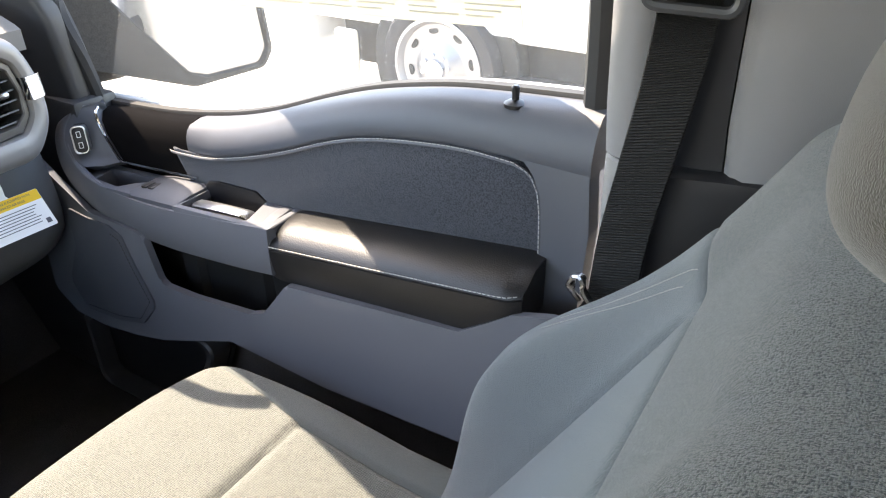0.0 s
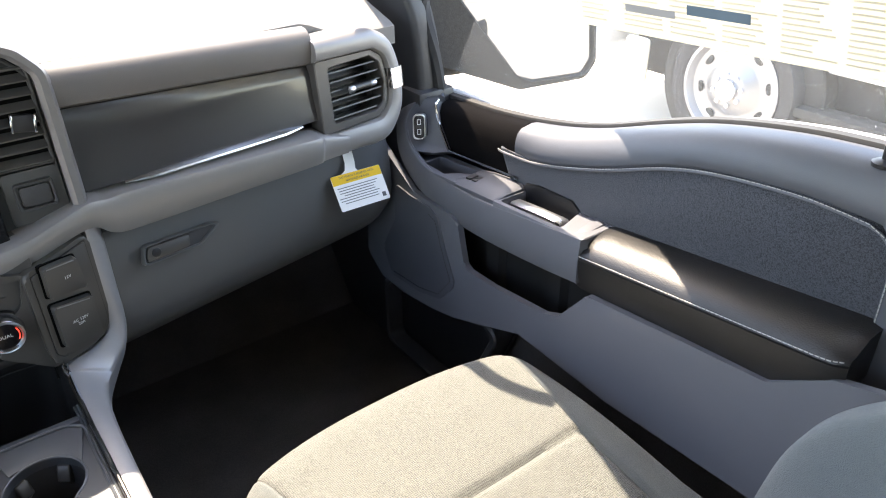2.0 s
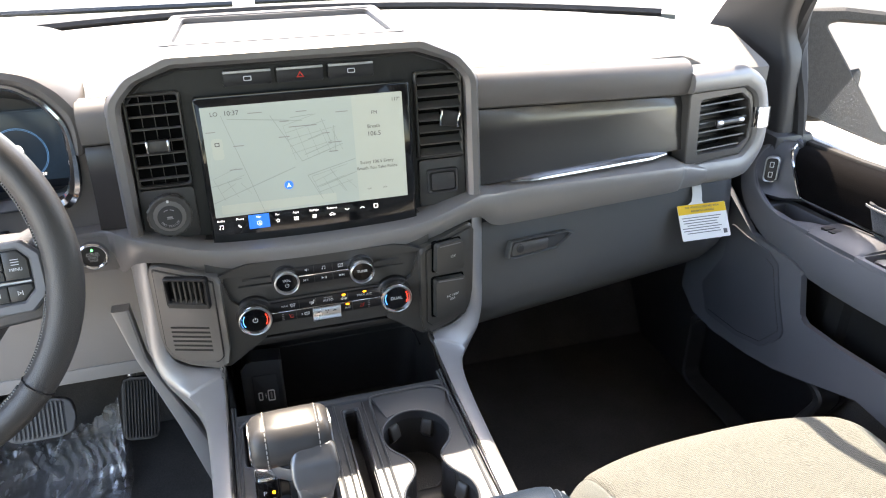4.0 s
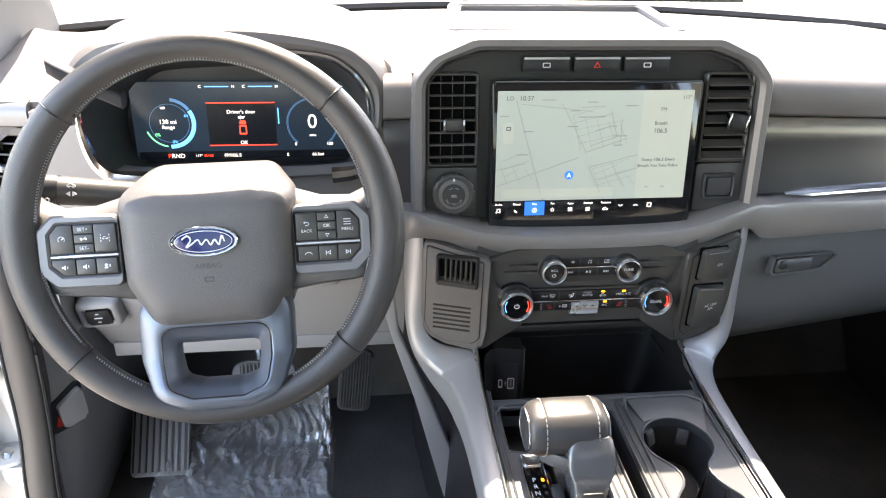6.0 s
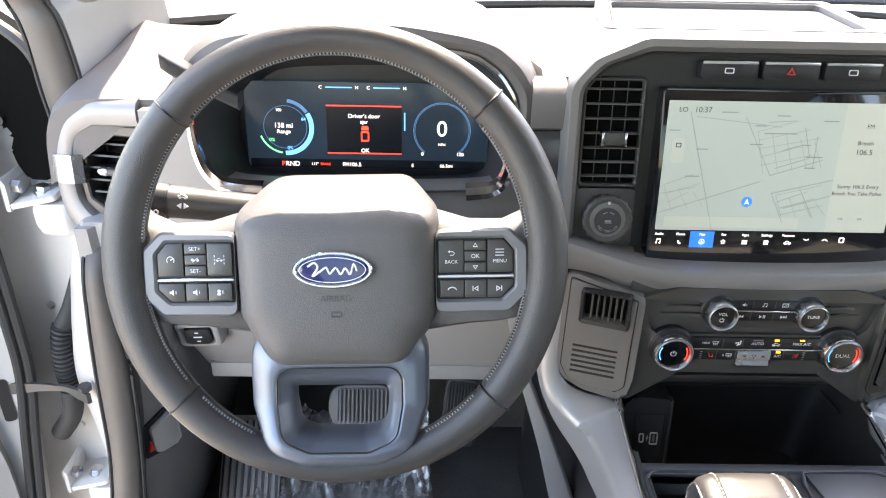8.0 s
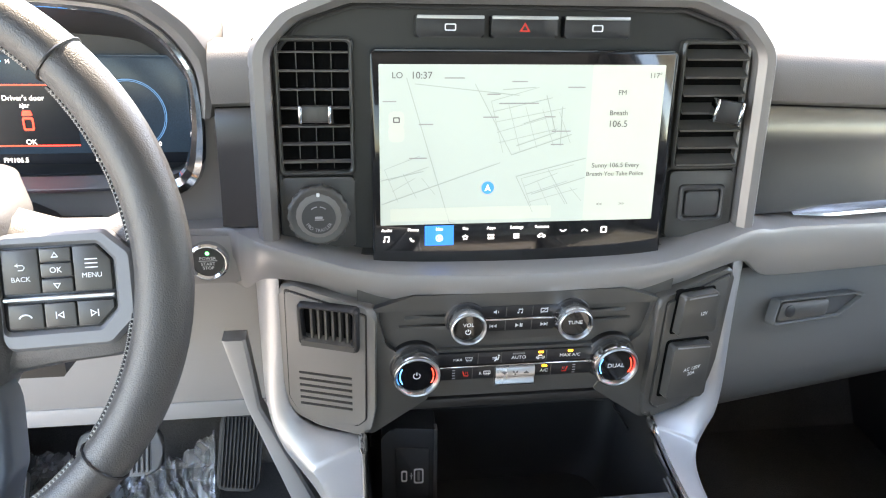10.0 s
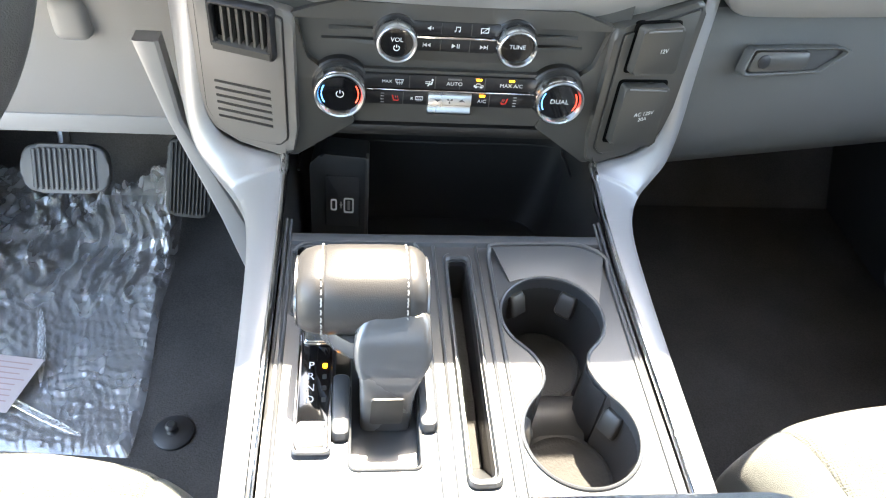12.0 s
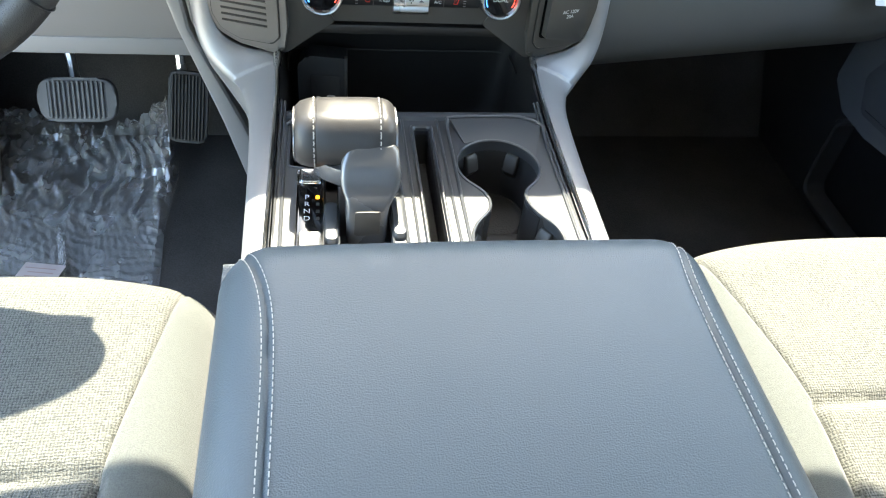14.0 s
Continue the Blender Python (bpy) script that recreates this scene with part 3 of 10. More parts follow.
# outer vents in their thick C-shaped surrounds
def outer_vent(sgn):
    c = (0.705 if sgn > 0 else -0.752, 0.055, -0.045)
    m = plane(c, (1, sgn * 0.16, 0), (0, 0.12, 1))
    if sgn < 0:
        m = m @ Matrix.Scale(-1, 4, (1, 0, 0))
    oc = [(-0.098, 0.096), (0.020, 0.094), (0.058, 0.070), (0.076, 0.020), (0.078, -0.020), (0.070, -0.058), (0.040, -0.095), (0.010, -0.102), (-0.098, -0.100)]
    ic = [(-0.098, 0.060), (0.018, 0.058), (0.040, 0.042), (0.049, 0.012), (0.049, -0.012), (0.044, -0.036), (0.024, -0.056), (0.004, -0.058), (-0.098, -0.058)]
    if sgn < 0:
        oc[0], ic[0], oc[-1], ic[-1] = (-0.040, 0.096), (-0.040, 0.060), (-0.045, -0.100), (-0.045, -0.058)
    sp_o = spline([(a, b, 0) for a, b in oc[:2]], 1) + spline([(a, b, 0) for a, b in oc[1:8]], 5) + spline([(a, b, 0) for a, b in oc[7:]], 1)
    sp_i = spline([(a, b, 0) for a, b in ic[:2]], 1) + spline([(a, b, 0) for a, b in ic[1:8]], 5) + spline([(a, b, 0) for a, b in ic[7:]], 1)
    rows = []
    for o, i in zip(sp_o, sp_i):
        if rows and (o - last).length < 1e-5:
            continue
        last = o
        row = []
        for k, d in ((0.0, -0.20), (0.0, -0.012), (0.06, 0.000), (0.20, 0.009), (0.42, 0.0125), (0.75, 0.012), (0.93, 0.009), (1.0, 0.003), (1.0, -0.05)):
            p = o.lerp(i, k)
            f = 1.0 if p.y > 0 else min(1.0, max(0.0, (p.x + 0.098) / 0.07))
            row.append(m @ Vector((p.x, p.y, d if d < -0.1 else d - 0.012 * (1 - f))))
        rows.append(row)
    bm = B()
    loft(bm, rows)
    sur = part("vent_surround", bm, M_BAND, dash, "satin grey vent surround")
    # module set into the surround
    mo = [(-0.097, 0.060), (0.018, 0.058), (0.040, 0.042), (0.049, 0.0), (0.044, -0.036), (0.024, -0.056), (-0.097, -0.058)]
    mi = [(-0.072, 0.046), (0.014, 0.047), (0.032, 0.034), (0.040, 0.0), (0.036, -0.030), (0.018, -0.043), (-0.072, -0.043)]
    if sgn < 0:
        mo = [(max(a, -0.045), b) for a, b in mo]
        mi = [(max(a, -0.040), b) for a, b in mi]
    bm = B()
    frame_ring(bm, rounded(mo, 0.006, 5), rounded(mi, 0.006, 5), m, -0.03, 0.002, 0.002)
    part("vent_bezel", bm, M_BEZEL, sur)
    bm = B()
    prism(bm, rounded([(a * 1.02, b * 1.05) for a, b in mi], 0.006, 4), m, -0.06, -0.045)
    part("vent_back", bm, M_BLACK, sur)
    for k in range(6):
        b = 0.036 - k * 0.0148
        w1 = 0.038 - (0.014 * abs((b - 0.0) / 0.045) ** 2)
        bm = B()
        loft(bm, [[m @ Vector(p) for p in ((x, b + 0.0008, -0.004), (x, b - 0.0014, -0.0035), (x, b - 0.0040, -0.030), (x, b - 0.002, -0.030))] for x in (-0.072 if sgn > 0 else -0.040, w1)])
        part("slat", bm, M_SLAT, sur)
    bm = B()
    tube(bm, [(-0.030, 0.004, 0.004), (0.012, 0.004, 0.004)], 0.0048, 10, up=(0, 1, 0))
    bm.transform(m)
    sl = part("slider", bm, M_STACK, sur)
    for e, r in ((-0.034, 0.0066), (0.013, 0.0054)):
        bm = B()
        tube(bm, [(e - 0.0035, 0.004, 0.004), (e - 0.002, 0.004, 0.005), (e + 0.002, 0.004, 0.005), (e + 0.0035, 0.004, 0.004)], r, 12, up=(0, 1, 0))
        bm.transform(m)
        part("slider_cap", bm, M_ALU, sl)
    # bright clip folded round the outer edge
    bm = B()
    loft(bm, [[m @ Vector((a, b, d)) for a, d in ((0.0475 if sgn > 0 else 0.038, -0.004), (0.0475 if sgn > 0 else 0.038, 0.0065), (0.052 if sgn > 0 else 0.047, 0.0145), (0.066, 0.0142), (0.0765, 0.009), (0.0810, -0.006), (0.0810, -0.03), (0.070, -0.03))] for b in ((0.020, -0.014) if sgn > 0 else (0.023, -0.011))])
    part("chrome_clip", bm, M_CHROME if sgn > 0 else M_ALU, sur, "bright metal clip on the vent surround")


outer_vent(1)
outer_vent(-1)
# rounded cap that closes the dash beside the driver's vent
bm = B()
loft(bm, [spline([(x, y, z) for x, z in pr], 4) for y, pr in (
    (0.058, ((-0.834, -0.060), (-0.826, 0.004), (-0.806, 0.034), (-0.772, 0.045), (-0.690, 0.046))),
    (0.070, ((-0.838, -0.060), (-0.828, 0.010), (-0.806, 0.045), (-0.775, 0.051), (-0.690, 0.050))),
    (0.110, ((-0.842, -0.060), (-0.828, 0.018), (-0.799, 0.056), (-0.775, 0.057), (-0.690, 0.056))),
    (0.200, ((-0.850, -0.060), (-0.825, 0.028), (-0.792, 0.068), (-0.765, 0.068), (-0.690, 0.066))),
    (0.290, ((-0.850, -0.060), (-0.815, 0.048), (-0.785, 0.088), (-0.755, 0.086), (-0.690, 0.084))))])
part("end_cap", bm, M_PAD, dash, "grey cap closing the end of the dashboard")

# glove box and knee panels
bm = B()
rows = []
for i in range(21):
    x = 0.236 + 0.545 * i / 20
    o = yoff(x) * 1.5
    e = max(0.0, (x - 0.70) / 0.08)
    pr = [(0.03, -0.13), (0.002, -0.142), (-0.006, -0.165), (-0.014, -0.20), (-0.020, -0.235), (-0.022, -0.268), (-0.014, -0.300), (0.010, -0.330), (0.06, -0.352), (0.3, -0.36), (0.3, -0.13)]
    rows.append([(x, y + o + 0.03 * e * e, z) for y, z in pr])
loft(bm, rows)
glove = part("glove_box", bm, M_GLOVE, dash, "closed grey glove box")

bm = B()
rows = []
for i in range(21):
    x = -0.79 + 0.55 * i / 20
    pr = [(0.05, -0.13), (0.05, -0.16), (0.062, -0.24), (0.10, -0.33), (0.135, -0.385), (0.150, -0.398), (0.3, -0.39), (0.3, -0.13)]
    rows.append([(x, y + 0.03 * max(0, (-x - 0.70) / 0.09), z + 0.10 * max(0, (-x - 0.70) / 0.09) * (z < -0.2)) for y, z in pr])
loft(bm, rows)
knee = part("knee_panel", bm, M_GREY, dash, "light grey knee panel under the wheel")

# ---- centre stack ----
SV = (0, 0.147, 0.989)
MS = plane((0, 0, 0), (1, 0, 0), SV)
stack = thing("centre_stack", "tall dark centre stack with touchscreen, vents and climate controls", "control panel", (0, 0.0, -0.1))

ARO = [(-0.238, -0.100), (-0.238, 0.085), (-0.214, 0.114), (-0.162, 0.138), (0.162, 0.138), (0.214, 0.114), (0.238, 0.085), (0.238, -0.100)]
ARI = [(-0.220, -0.100), (-0.220, 0.083), (-0.196, 0.106), (-0.152, 0.121), (0.152, 0.121), (0.196, 0.106), (0.220, 0.083), (0.220, -0.100)]


def arch_pts(p, r):
    return [p[0]] + rounded(p, r, 5)[6:-6] + [p[-1]]


bm = B()
ro = rounded(ARO[1:-1], 0.03, 6)[0:]
po, pi = arch_pts(ARO, 0.035), arch_pts(ARI, 0.03)
rings = []
for (ax, ay), (bx, by) in zip(po, pi):
    mid = ((ax + bx) / 2, (ay + by) / 2)
    prf = [(ax * 1.0, ay + 0.0, -0.13 if ay > 0.05 else -0.06), (ax, ay, 0.006), (ax * 0.75 + bx * 0.25, ay * 0.75 + by * 0.25, 0.012), (ax * 0.3 + bx * 0.7, ay * 0.3 + by * 0.7, 0.012), (bx, by, 0.006), (bx, by, -0.05)]
    rings.append([MS @ Vector(p) for p in prf])
loft(bm, rings)
part("arch_trim", bm, M_BRONZE, stack, "satin grey-brown arch round the screen")

bm = B()
prism(bm, arch_pts(ARI, 0.03), MS, -0.06, -0.012)
part("back_panel", bm, M_FACE, stack)

# inner chamfer line of the arch
bm = B()
path = [MS @ Vector((a * 0.985, b * 0.985 - 0.001, -0.006)) for a, b in pi]
tube(bm, path, 0.0022, 6)
part("inner_trim", bm, M_DARK, stack)

# touchscreen
tscreen = part("touchscreen", prism(B(), rrect(0.002, -0.020, 0.276, 0.207, 0.004), MS, -0.012, 0.010, 0.003), M_PIANO, stack, "lit touchscreen with a pale map")
part("map_area", prism(B(), rrect(-0.034, 0.0, 0.190, 0.143, 0.001), MS, 0.0102, 0.0106), M_LCD, tscreen)
part("radio_area", prism(B(), rrect(0.095, 0.0, 0.068, 0.143, 0.001), MS, 0.0102, 0.0106), M_LCDP, tscreen)

# three top buttons
for k, cx in enumerate((-0.066, 0.0, 0.066)):
    bm = B()
    prism(bm, rrect(cx, 0.1025, 0.060, 0.019, 0.003), MS, -0.012, 0.0, 0.002)
    bt = part("top_button", bm, M_BLACK, stack)
    bm = B()
    prism(bm, rrect(cx, 0.1105, 0.059, 0.0028, 0.0008), MS, -0.004, 0.0012, 0.0006)
    part("button_strip", bm, M_ALU, bt)

# inner vents


def inner_vent(sgn):
    cx, cy, w, h = sgn * 0.184, 0.033, 0.060, 0.112
    bm = B()
    frame_ring(bm, rrect(cx, cy, w + 0.008, h + 0.008, 0.006), rrect(cx, cy, w, h, 0.004), MS, -0.012, -0.002, 0.002)
    v = part("vent", bm, M_STACK, stack)
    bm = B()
    # shallow back, the darkness of the duct painted on
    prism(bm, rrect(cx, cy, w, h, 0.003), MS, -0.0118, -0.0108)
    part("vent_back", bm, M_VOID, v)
    for k in range(7):
        b = cy + 0.0465 - k * 0.0163 if sgn > 0 else cy + 0.0475 - k * 0.0158
        bm = B()
        if sgn > 0:
            prof = ((b + 0.0050, -0.0104), (b - 0.0030, 0.0004), (b - 0.0048, 0.0), (b + 0.0022, -0.0106))
        else:
            prof = ((b + 0.0006, -0.0104), (b + 0.0009, 0.0), (b + 0.0002, 0.0010), (b - 0.0008, 0.0), (b - 0.0004, -0.0104))
        loft(bm, [[MS @ Vector((x, q, d)) for q, d in prof] for x in (cx - w / 2, cx + w / 2)])
        # left slats get the lighter grey, light painted onto their edges
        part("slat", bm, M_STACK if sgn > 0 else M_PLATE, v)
    if sgn < 0:
        for k in (-1.0, 0.0, 1.0):
            bm = B()
            box(bm, (cx + k * 0.0150 - 0.0004, cy - h / 2 + 0.001, -0.0107), (cx + k * 0.0150 + 0.0004, cy + h / 2 - 0.001, -0.0085), 0)
            bm.transform(MS)
            part("fin", bm, M_STACK, v)
    tilt = Matrix.Rotation(radians(-9 if sgn > 0 else 0), 4, "Z")
    mt = at(MS, cx + (0.010 if sgn > 0 else 0.0), cy - 0.004) @ tilt
    hh = 0.0105 if sgn > 0 else 0.0072
    bm = B()
    box(bm, (-0.0125, -hh, 0.0), (0.0125, hh, 0.010), 0.002)
    bm.transform(mt)
    part("slider", bm, M_STACK if sgn < 0 else M_BLACK, v)
    for e in (-0.0125, 0.0125):
        bm = B()
        box(bm, (e - 0.0016, -hh - 0.0008, 0.001), (e + 0.0018, hh + 0.0004, 0.0125), 0.0016)
        bm.transform(mt)
        part("slider_cap", bm, M_CHROME, v)


inner_vent(-1)
inner_vent(1)


def dial(cx, cy, m, r, h, name, parent, ring=M_KNURL, face=M_PIANO, ribs=36, base=0.0):
    """A knurled rotary knob with a bright rim and a dark glass face."""
    bm = B()
    rows = []
    for d, rr in ((base, r * 0.96), (h * 0.55, r), (h * 0.62, r * 0.97), (h * 0.70, r * 1.02), (h * 0.92, r * 1.0), (h, r * 0.92), (h, r * 0.86), (h * 0.90, r * 0.72)):
        row = []
        for k in range(ribs * 2):
            q = rr * (1 - (0.045 if k % 4 > 1 and d < h * 0.95 else 0))
            a = math.pi * k / ribs
            row.append(m @ Vector((cx + q * math.cos(a), cy + q * math.sin(a), d)))
        rows.append(row)
    loft(bm, rows)
    kn = part(name, bm, ring, parent, smooth=50)
    bm = B()
    prism(bm, circ(cx, cy, r * 0.74, 32), m, h * 0.8, h * 0.93, 0.001)
    part("dial_face", bm, face, kn)
    return kn


# drive mode knob and its square
bm = B()
prism(bm, rrect(-0.184, -0.062, 0.066, 0.066, 0.004), MS, -0.012, -0.004, 0.002)
part("dial_plate", bm, M_STACK, stack)
k1 = dial(-0.184, -0.060, MS, 0.0275, 0.016, "drive_mode_dial", stack, M_STACK, M_PLATE)
bm = B()
prism(bm, rrect(0.184, -0.062, 0.066, 0.066, 0.004), MS, -0.012, -0.004, 0.002)
sp = part("blank_plate", bm, M_STACK, stack)
bm = B()
frame_ring(bm, rrect(0.184, -0.060, 0.046, 0.036, 0.005), rrect(0.184, -0.060, 0.038, 0.028, 0.004), MS, -0.004, 0.0015, 0.0015)
part("blank_ring", bm, M_DARK, sp)
bm = B()
prism(bm, rrect(0.184, -0.060, 0.034, 0.024, 0.003), MS, -0.004, 0.001, 0.002)
part("blank_button", bm, M_DARK, sp)

# lower stack face, gently wrapped round

MLL = plane((-0.18, -0.041, 0), (1, -0.32, 0))
MLR = plane((0.18, -0.041, 0), (1, 0.32, 0))


def mirror(pts):
    return [(-a, b) for a, b in pts[::-1]]


bm = B()
prism(bm, rounded([(-0.222, -0.10), (0.222, -0.10), (0.222, -0.262), (0.200, -0.278), (0.15, -0.283), (0.085, -0.240), (-0.085, -0.240), (-0.15, -0.283), (-0.200, -0.278), (-0.222, -0.262)], 0.006), plane((0, -0.016, 0)), -0.05, 0.0)
part("lower_backing", bm, M_STACK, stack)
# wrapped side faces with an eased inner shoulder
SIDE = [(-0.046, -0.118), (0.046, -0.139), (0.0455, -0.250), (0.040, -0.281), (0.028, -0.284), (-0.012, -0.279), (-0.036, -0.268), (-0.0465, -0.248)]
GROOVE = [(-0.0400, -0.1250), (0.0385, -0.1430), (0.0375, -0.2635), (0.0280, -0.2735), (-0.0100, -0.2735), (-0.0325, -0.2645), (-0.0420, -0.247)]
PLATE = [(-0.0385, -0.1268), (0.0370, -0.1442), (0.0360, -0.2620), (0.0270, -0.2720), (-0.0095, -0.2720), (-0.0315, -0.2632), (-0.0405, -0.246)]
PR = [0.003, 0.003, 0.009, 0.010, 0.012, 0.016, 0.016]
# the left face and plate are lighter: incoming light is in their colour
for m_, fl, nm, mt, lb in ((MLL, False, "left_plate", M_PLATE, "plate with a small air grille, light painted into its grey"), (MLR, True, "right_plate", M_STACK, "dark plate with two socket covers")):
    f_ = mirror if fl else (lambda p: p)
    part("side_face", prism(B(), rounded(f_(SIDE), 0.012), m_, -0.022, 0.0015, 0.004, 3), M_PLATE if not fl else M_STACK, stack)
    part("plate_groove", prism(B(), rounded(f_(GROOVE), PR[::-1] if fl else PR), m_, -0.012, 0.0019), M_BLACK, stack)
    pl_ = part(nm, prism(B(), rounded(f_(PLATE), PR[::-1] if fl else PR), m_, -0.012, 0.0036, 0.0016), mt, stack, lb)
    if fl:
        rp = pl_
    else:
        lp = pl_
# air grille: a hooded opening with upright vanes, its deep shade painted near black
MGR = at(MLL, 0.003, -0.1575)
bm = B()
frame_ring(bm, rounded([(-0.0290, -0.0225), (0.0290, -0.0250), (0.0290, 0.0225), (-0.0290, 0.0225)], 0.005, 4), rounded([(-0.0230, -0.0130), (0.0225, -0.0150), (0.0240, 0.0175), (-0.0240, 0.0175)], 0.004, 4), MGR, 0.0, 0.0105, 0.0025)
gr = part("air_grille", bm, M_BLACK, lp)
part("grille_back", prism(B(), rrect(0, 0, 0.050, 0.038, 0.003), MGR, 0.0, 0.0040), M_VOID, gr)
bm = B()
loft(bm, [[MGR @ Vector((x, b, d)) for b, d in ((-0.0110 - 0.001 * k, 0.0045), (-0.0155 - 0.001 * k, 0.0115), (-0.0215 - 0.001 * k, 0.0112), (-0.0225 - 0.001 * k, 0.003))] for k, x in ((0, -0.0255), (1, 0.0255))])
part("grille_lip", bm, M_STACK, gr)
for k in range(6):
    bm = B()
    a = -0.0155 + k * 0.0068
    loft(bm, [[MGR @ Vector((a + dx, b, d)) for dx, d in ((-0.0012, 0.0085), (0.0010, 0.0085), (0.0022, 0.0041), (0.0008, 0.0041))] for b in (-0.0145, 0.0175)])
    part("fin", bm, M_STACK, gr)
for k in range(6):
    bm = B()
    prism(bm, rrect(-0.003, -0.2150 - k * 0.0073, 0.053, 0.0022, 0.001, 2), MLL, 0.0030, 0.0039)
    part("slot", bm, M_BLACK, lp)
    bm = B()
    prism(bm, rrect(-0.003, -0.2170 - k * 0.0073, 0.053, 0.0012, 0.0005, 2), MLL, 0.0030, 0.0042, 0.0003)
    part("slot_lip", bm, M_PLATE, lp)
# two socket covers with a painted highlight line along the top
for pts, txt, tc in (([(-0.0265, -0.1790), (0.0235, -0.1845), (0.0180, -0.1370), (-0.0255, -0.1345)], "12V", (0.001, -0.158)), ([(-0.0270, -0.2540), (0.0270, -0.2660), (0.0240, -0.1985), (-0.0275, -0.1905)], "AC 120V\n20A", (0.001, -0.226))):
    cen = Vector((sum(p[0] for p in pts) / 4, sum(p[1] for p in pts) / 4))
    # near-black sheet that paints the shade round the cover
    part("cover_gap_shade", prism(B(), rounded([(cen.x + (a - cen.x) * 1.12, cen.y + (b - cen.y) * 1.09) for a, b in pts], 0.005), MLR, 0.0, 0.0040), M_VOID, rp)
    cv = part("socket_cover", prism(B(), rounded(pts, 0.004), MLR, 0.0, 0.0135, 0.0025, 3), M_STACK, rp)
    a0, a1 = Vector(pts[3]), Vector(pts[2])
    up_ = (Vector(pts[3]) - Vector(pts[0])).normalized()
    bm = B()
    prism(bm, [tuple(a0 + up_ * -0.0035 + Vector((0.004, 0))), tuple(a1 + up_ * -0.0035 - Vector((0.004, 0))), tuple(a1 + up_ * -0.0020 - Vector((0.004, 0))), tuple(a0 + up_ * -0.0020 + Vector((0.004, 0)))], MLR, 0.010, 0.0142, 0.0003)
    part("cover_glint", bm, M_FRAME, cv)
    writing(txt, 0.0058, at(MLR, tc[0], tc[1], 0.0135), M_WLINE, cv)
# climate face: hollow ground with raised shoulders, a wedge for the radio keys and a lower key block
MC = plane((0, -0.046, 0))
MCF = plane((0, -0.043, 0))
part("climate_face", prism(B(), rounded([(-0.152, -0.118), (0.152, -0.118), (0.152, -0.282), (0.143, -0.286), (0.084, -0.246), (-0.084, -0.246), (-0.143, -0.286), (-0.152, -0.282)], 0.005), MCF, -0.02, 0.0, 0.002), M_STACK, stack, "dark grey climate and radio face")
cf = bpy.data.objects[[o.name for o in stack.children if o.name.startswith("climate_face")][0]]
SHO = [(-0.1475, -0.1390), (-0.1350, -0.1400), (-0.1345, -0.1450), (-0.1265, -0.1800), (-0.1120, -0.1920), (-0.1000, -0.2150), (-0.0840, -0.2440), (-0.1410, -0.2850), (-0.1475, -0.2820)]
part("face_shoulder", prism(B(), rounded(SHO, [0.002, 0.002, 0.006, 0.012, 0.010, 0.010, 0.004, 0.006, 0.004]), MCF, -0.01, 0.0075, 0.0045, 4), M_STACK, cf)
part("face_shoulder", prism(B(), rounded(mirror(SHO), [0.004, 0.006, 0.004, 0.010, 0.010, 0.012, 0.006, 0.002, 0.002]), MCF, -0.01, 0.0075, 0.0045, 4), M_STACK, cf)
part("face_top", prism(B(), rounded([(-0.137, -0.1400), (-0.100, -0.128), (0.100, -0.128), (0.137, -0.1400), (0.137, -0.1440), (-0.137, -0.1440)], 0.0015), MCF, -0.01, 0.0070, 0.0040, 4), M_STACK, cf)
part("radio_shelf", prism(B(), rounded([(-0.084, -0.134), (0.084, -0.134), (0.070, -0.1480), (0.070, -0.1640), (0.060, -0.1800), (-0.060, -0.1800), (-0.070, -0.1640), (-0.070, -0.1480)], 0.008), MCF, -0.004, 0.0060, 0.005, 4), M_STACK, cf)
part("key_block", prism(B(), rounded([(-0.110, -0.190), (0.110, -0.190), (0.110, -0.226), (0.086, -0.2445), (-0.086, -0.2445), (-0.110, -0.226)], 0.006), MCF, -0.004, 0.0050, 0.003, 3), M_STACK, cf)
for sg in (-1, 1):
    for q, (z0, z1, x0, x1) in enumerate(((-0.1600, -0.1528, 0.066, 0.108), (-0.1665, -0.1630, 0.066, 0.114))):
        bm = B()
        loft(bm, [[MCF @ Vector((sg * x, z0 + (z1 - z0) * (0.5 if e else 0.0), 0.0)), MCF @ Vector((sg * x, z0 + (z1 - z0) * (0.5 if e else 0.0), 0.002 if e else 0.006)), MCF @ Vector((sg * x, z1 - (z1 - z0) * (0.4 if e else 0.0), 0.002 if e else 0.005)), MCF @ Vector((sg * x, z1, 0.0))] for e, x in ((0, x0), (1, x1))])
        part("blade", bm, M_STACK, cf)
        bm = B()
        prism(bm, [(sg * x0, z0 - 0.0012), (sg * x1, z0 + (z1 - z0) * 0.5 - 0.0006), (sg * x1, z0 + (z1 - z0) * 0.5), (sg * x0, z0)][:: sg], MCF, 0.0, 0.0008)
        part("blade_gap", bm, M_BLACK, cf)
for (z0, z1, x0, x1) in ((-0.1535, -0.1420, -0.038, 0.038), (-0.1690, -0.1575, -0.036, 0.036), (-0.2065, -0.1930, -0.078, 0.078), (-0.2235, -0.2100, -0.078, 0.078)):
    bm = B()
    prism(bm, rrect((x0 + x1) / 2, (z0 + z1) / 2, x1 - x0, z1 - z0, 0.002), MC, -0.002, 0.0048, 0.001)
    part("key_panel", bm, M_BLACK, cf)
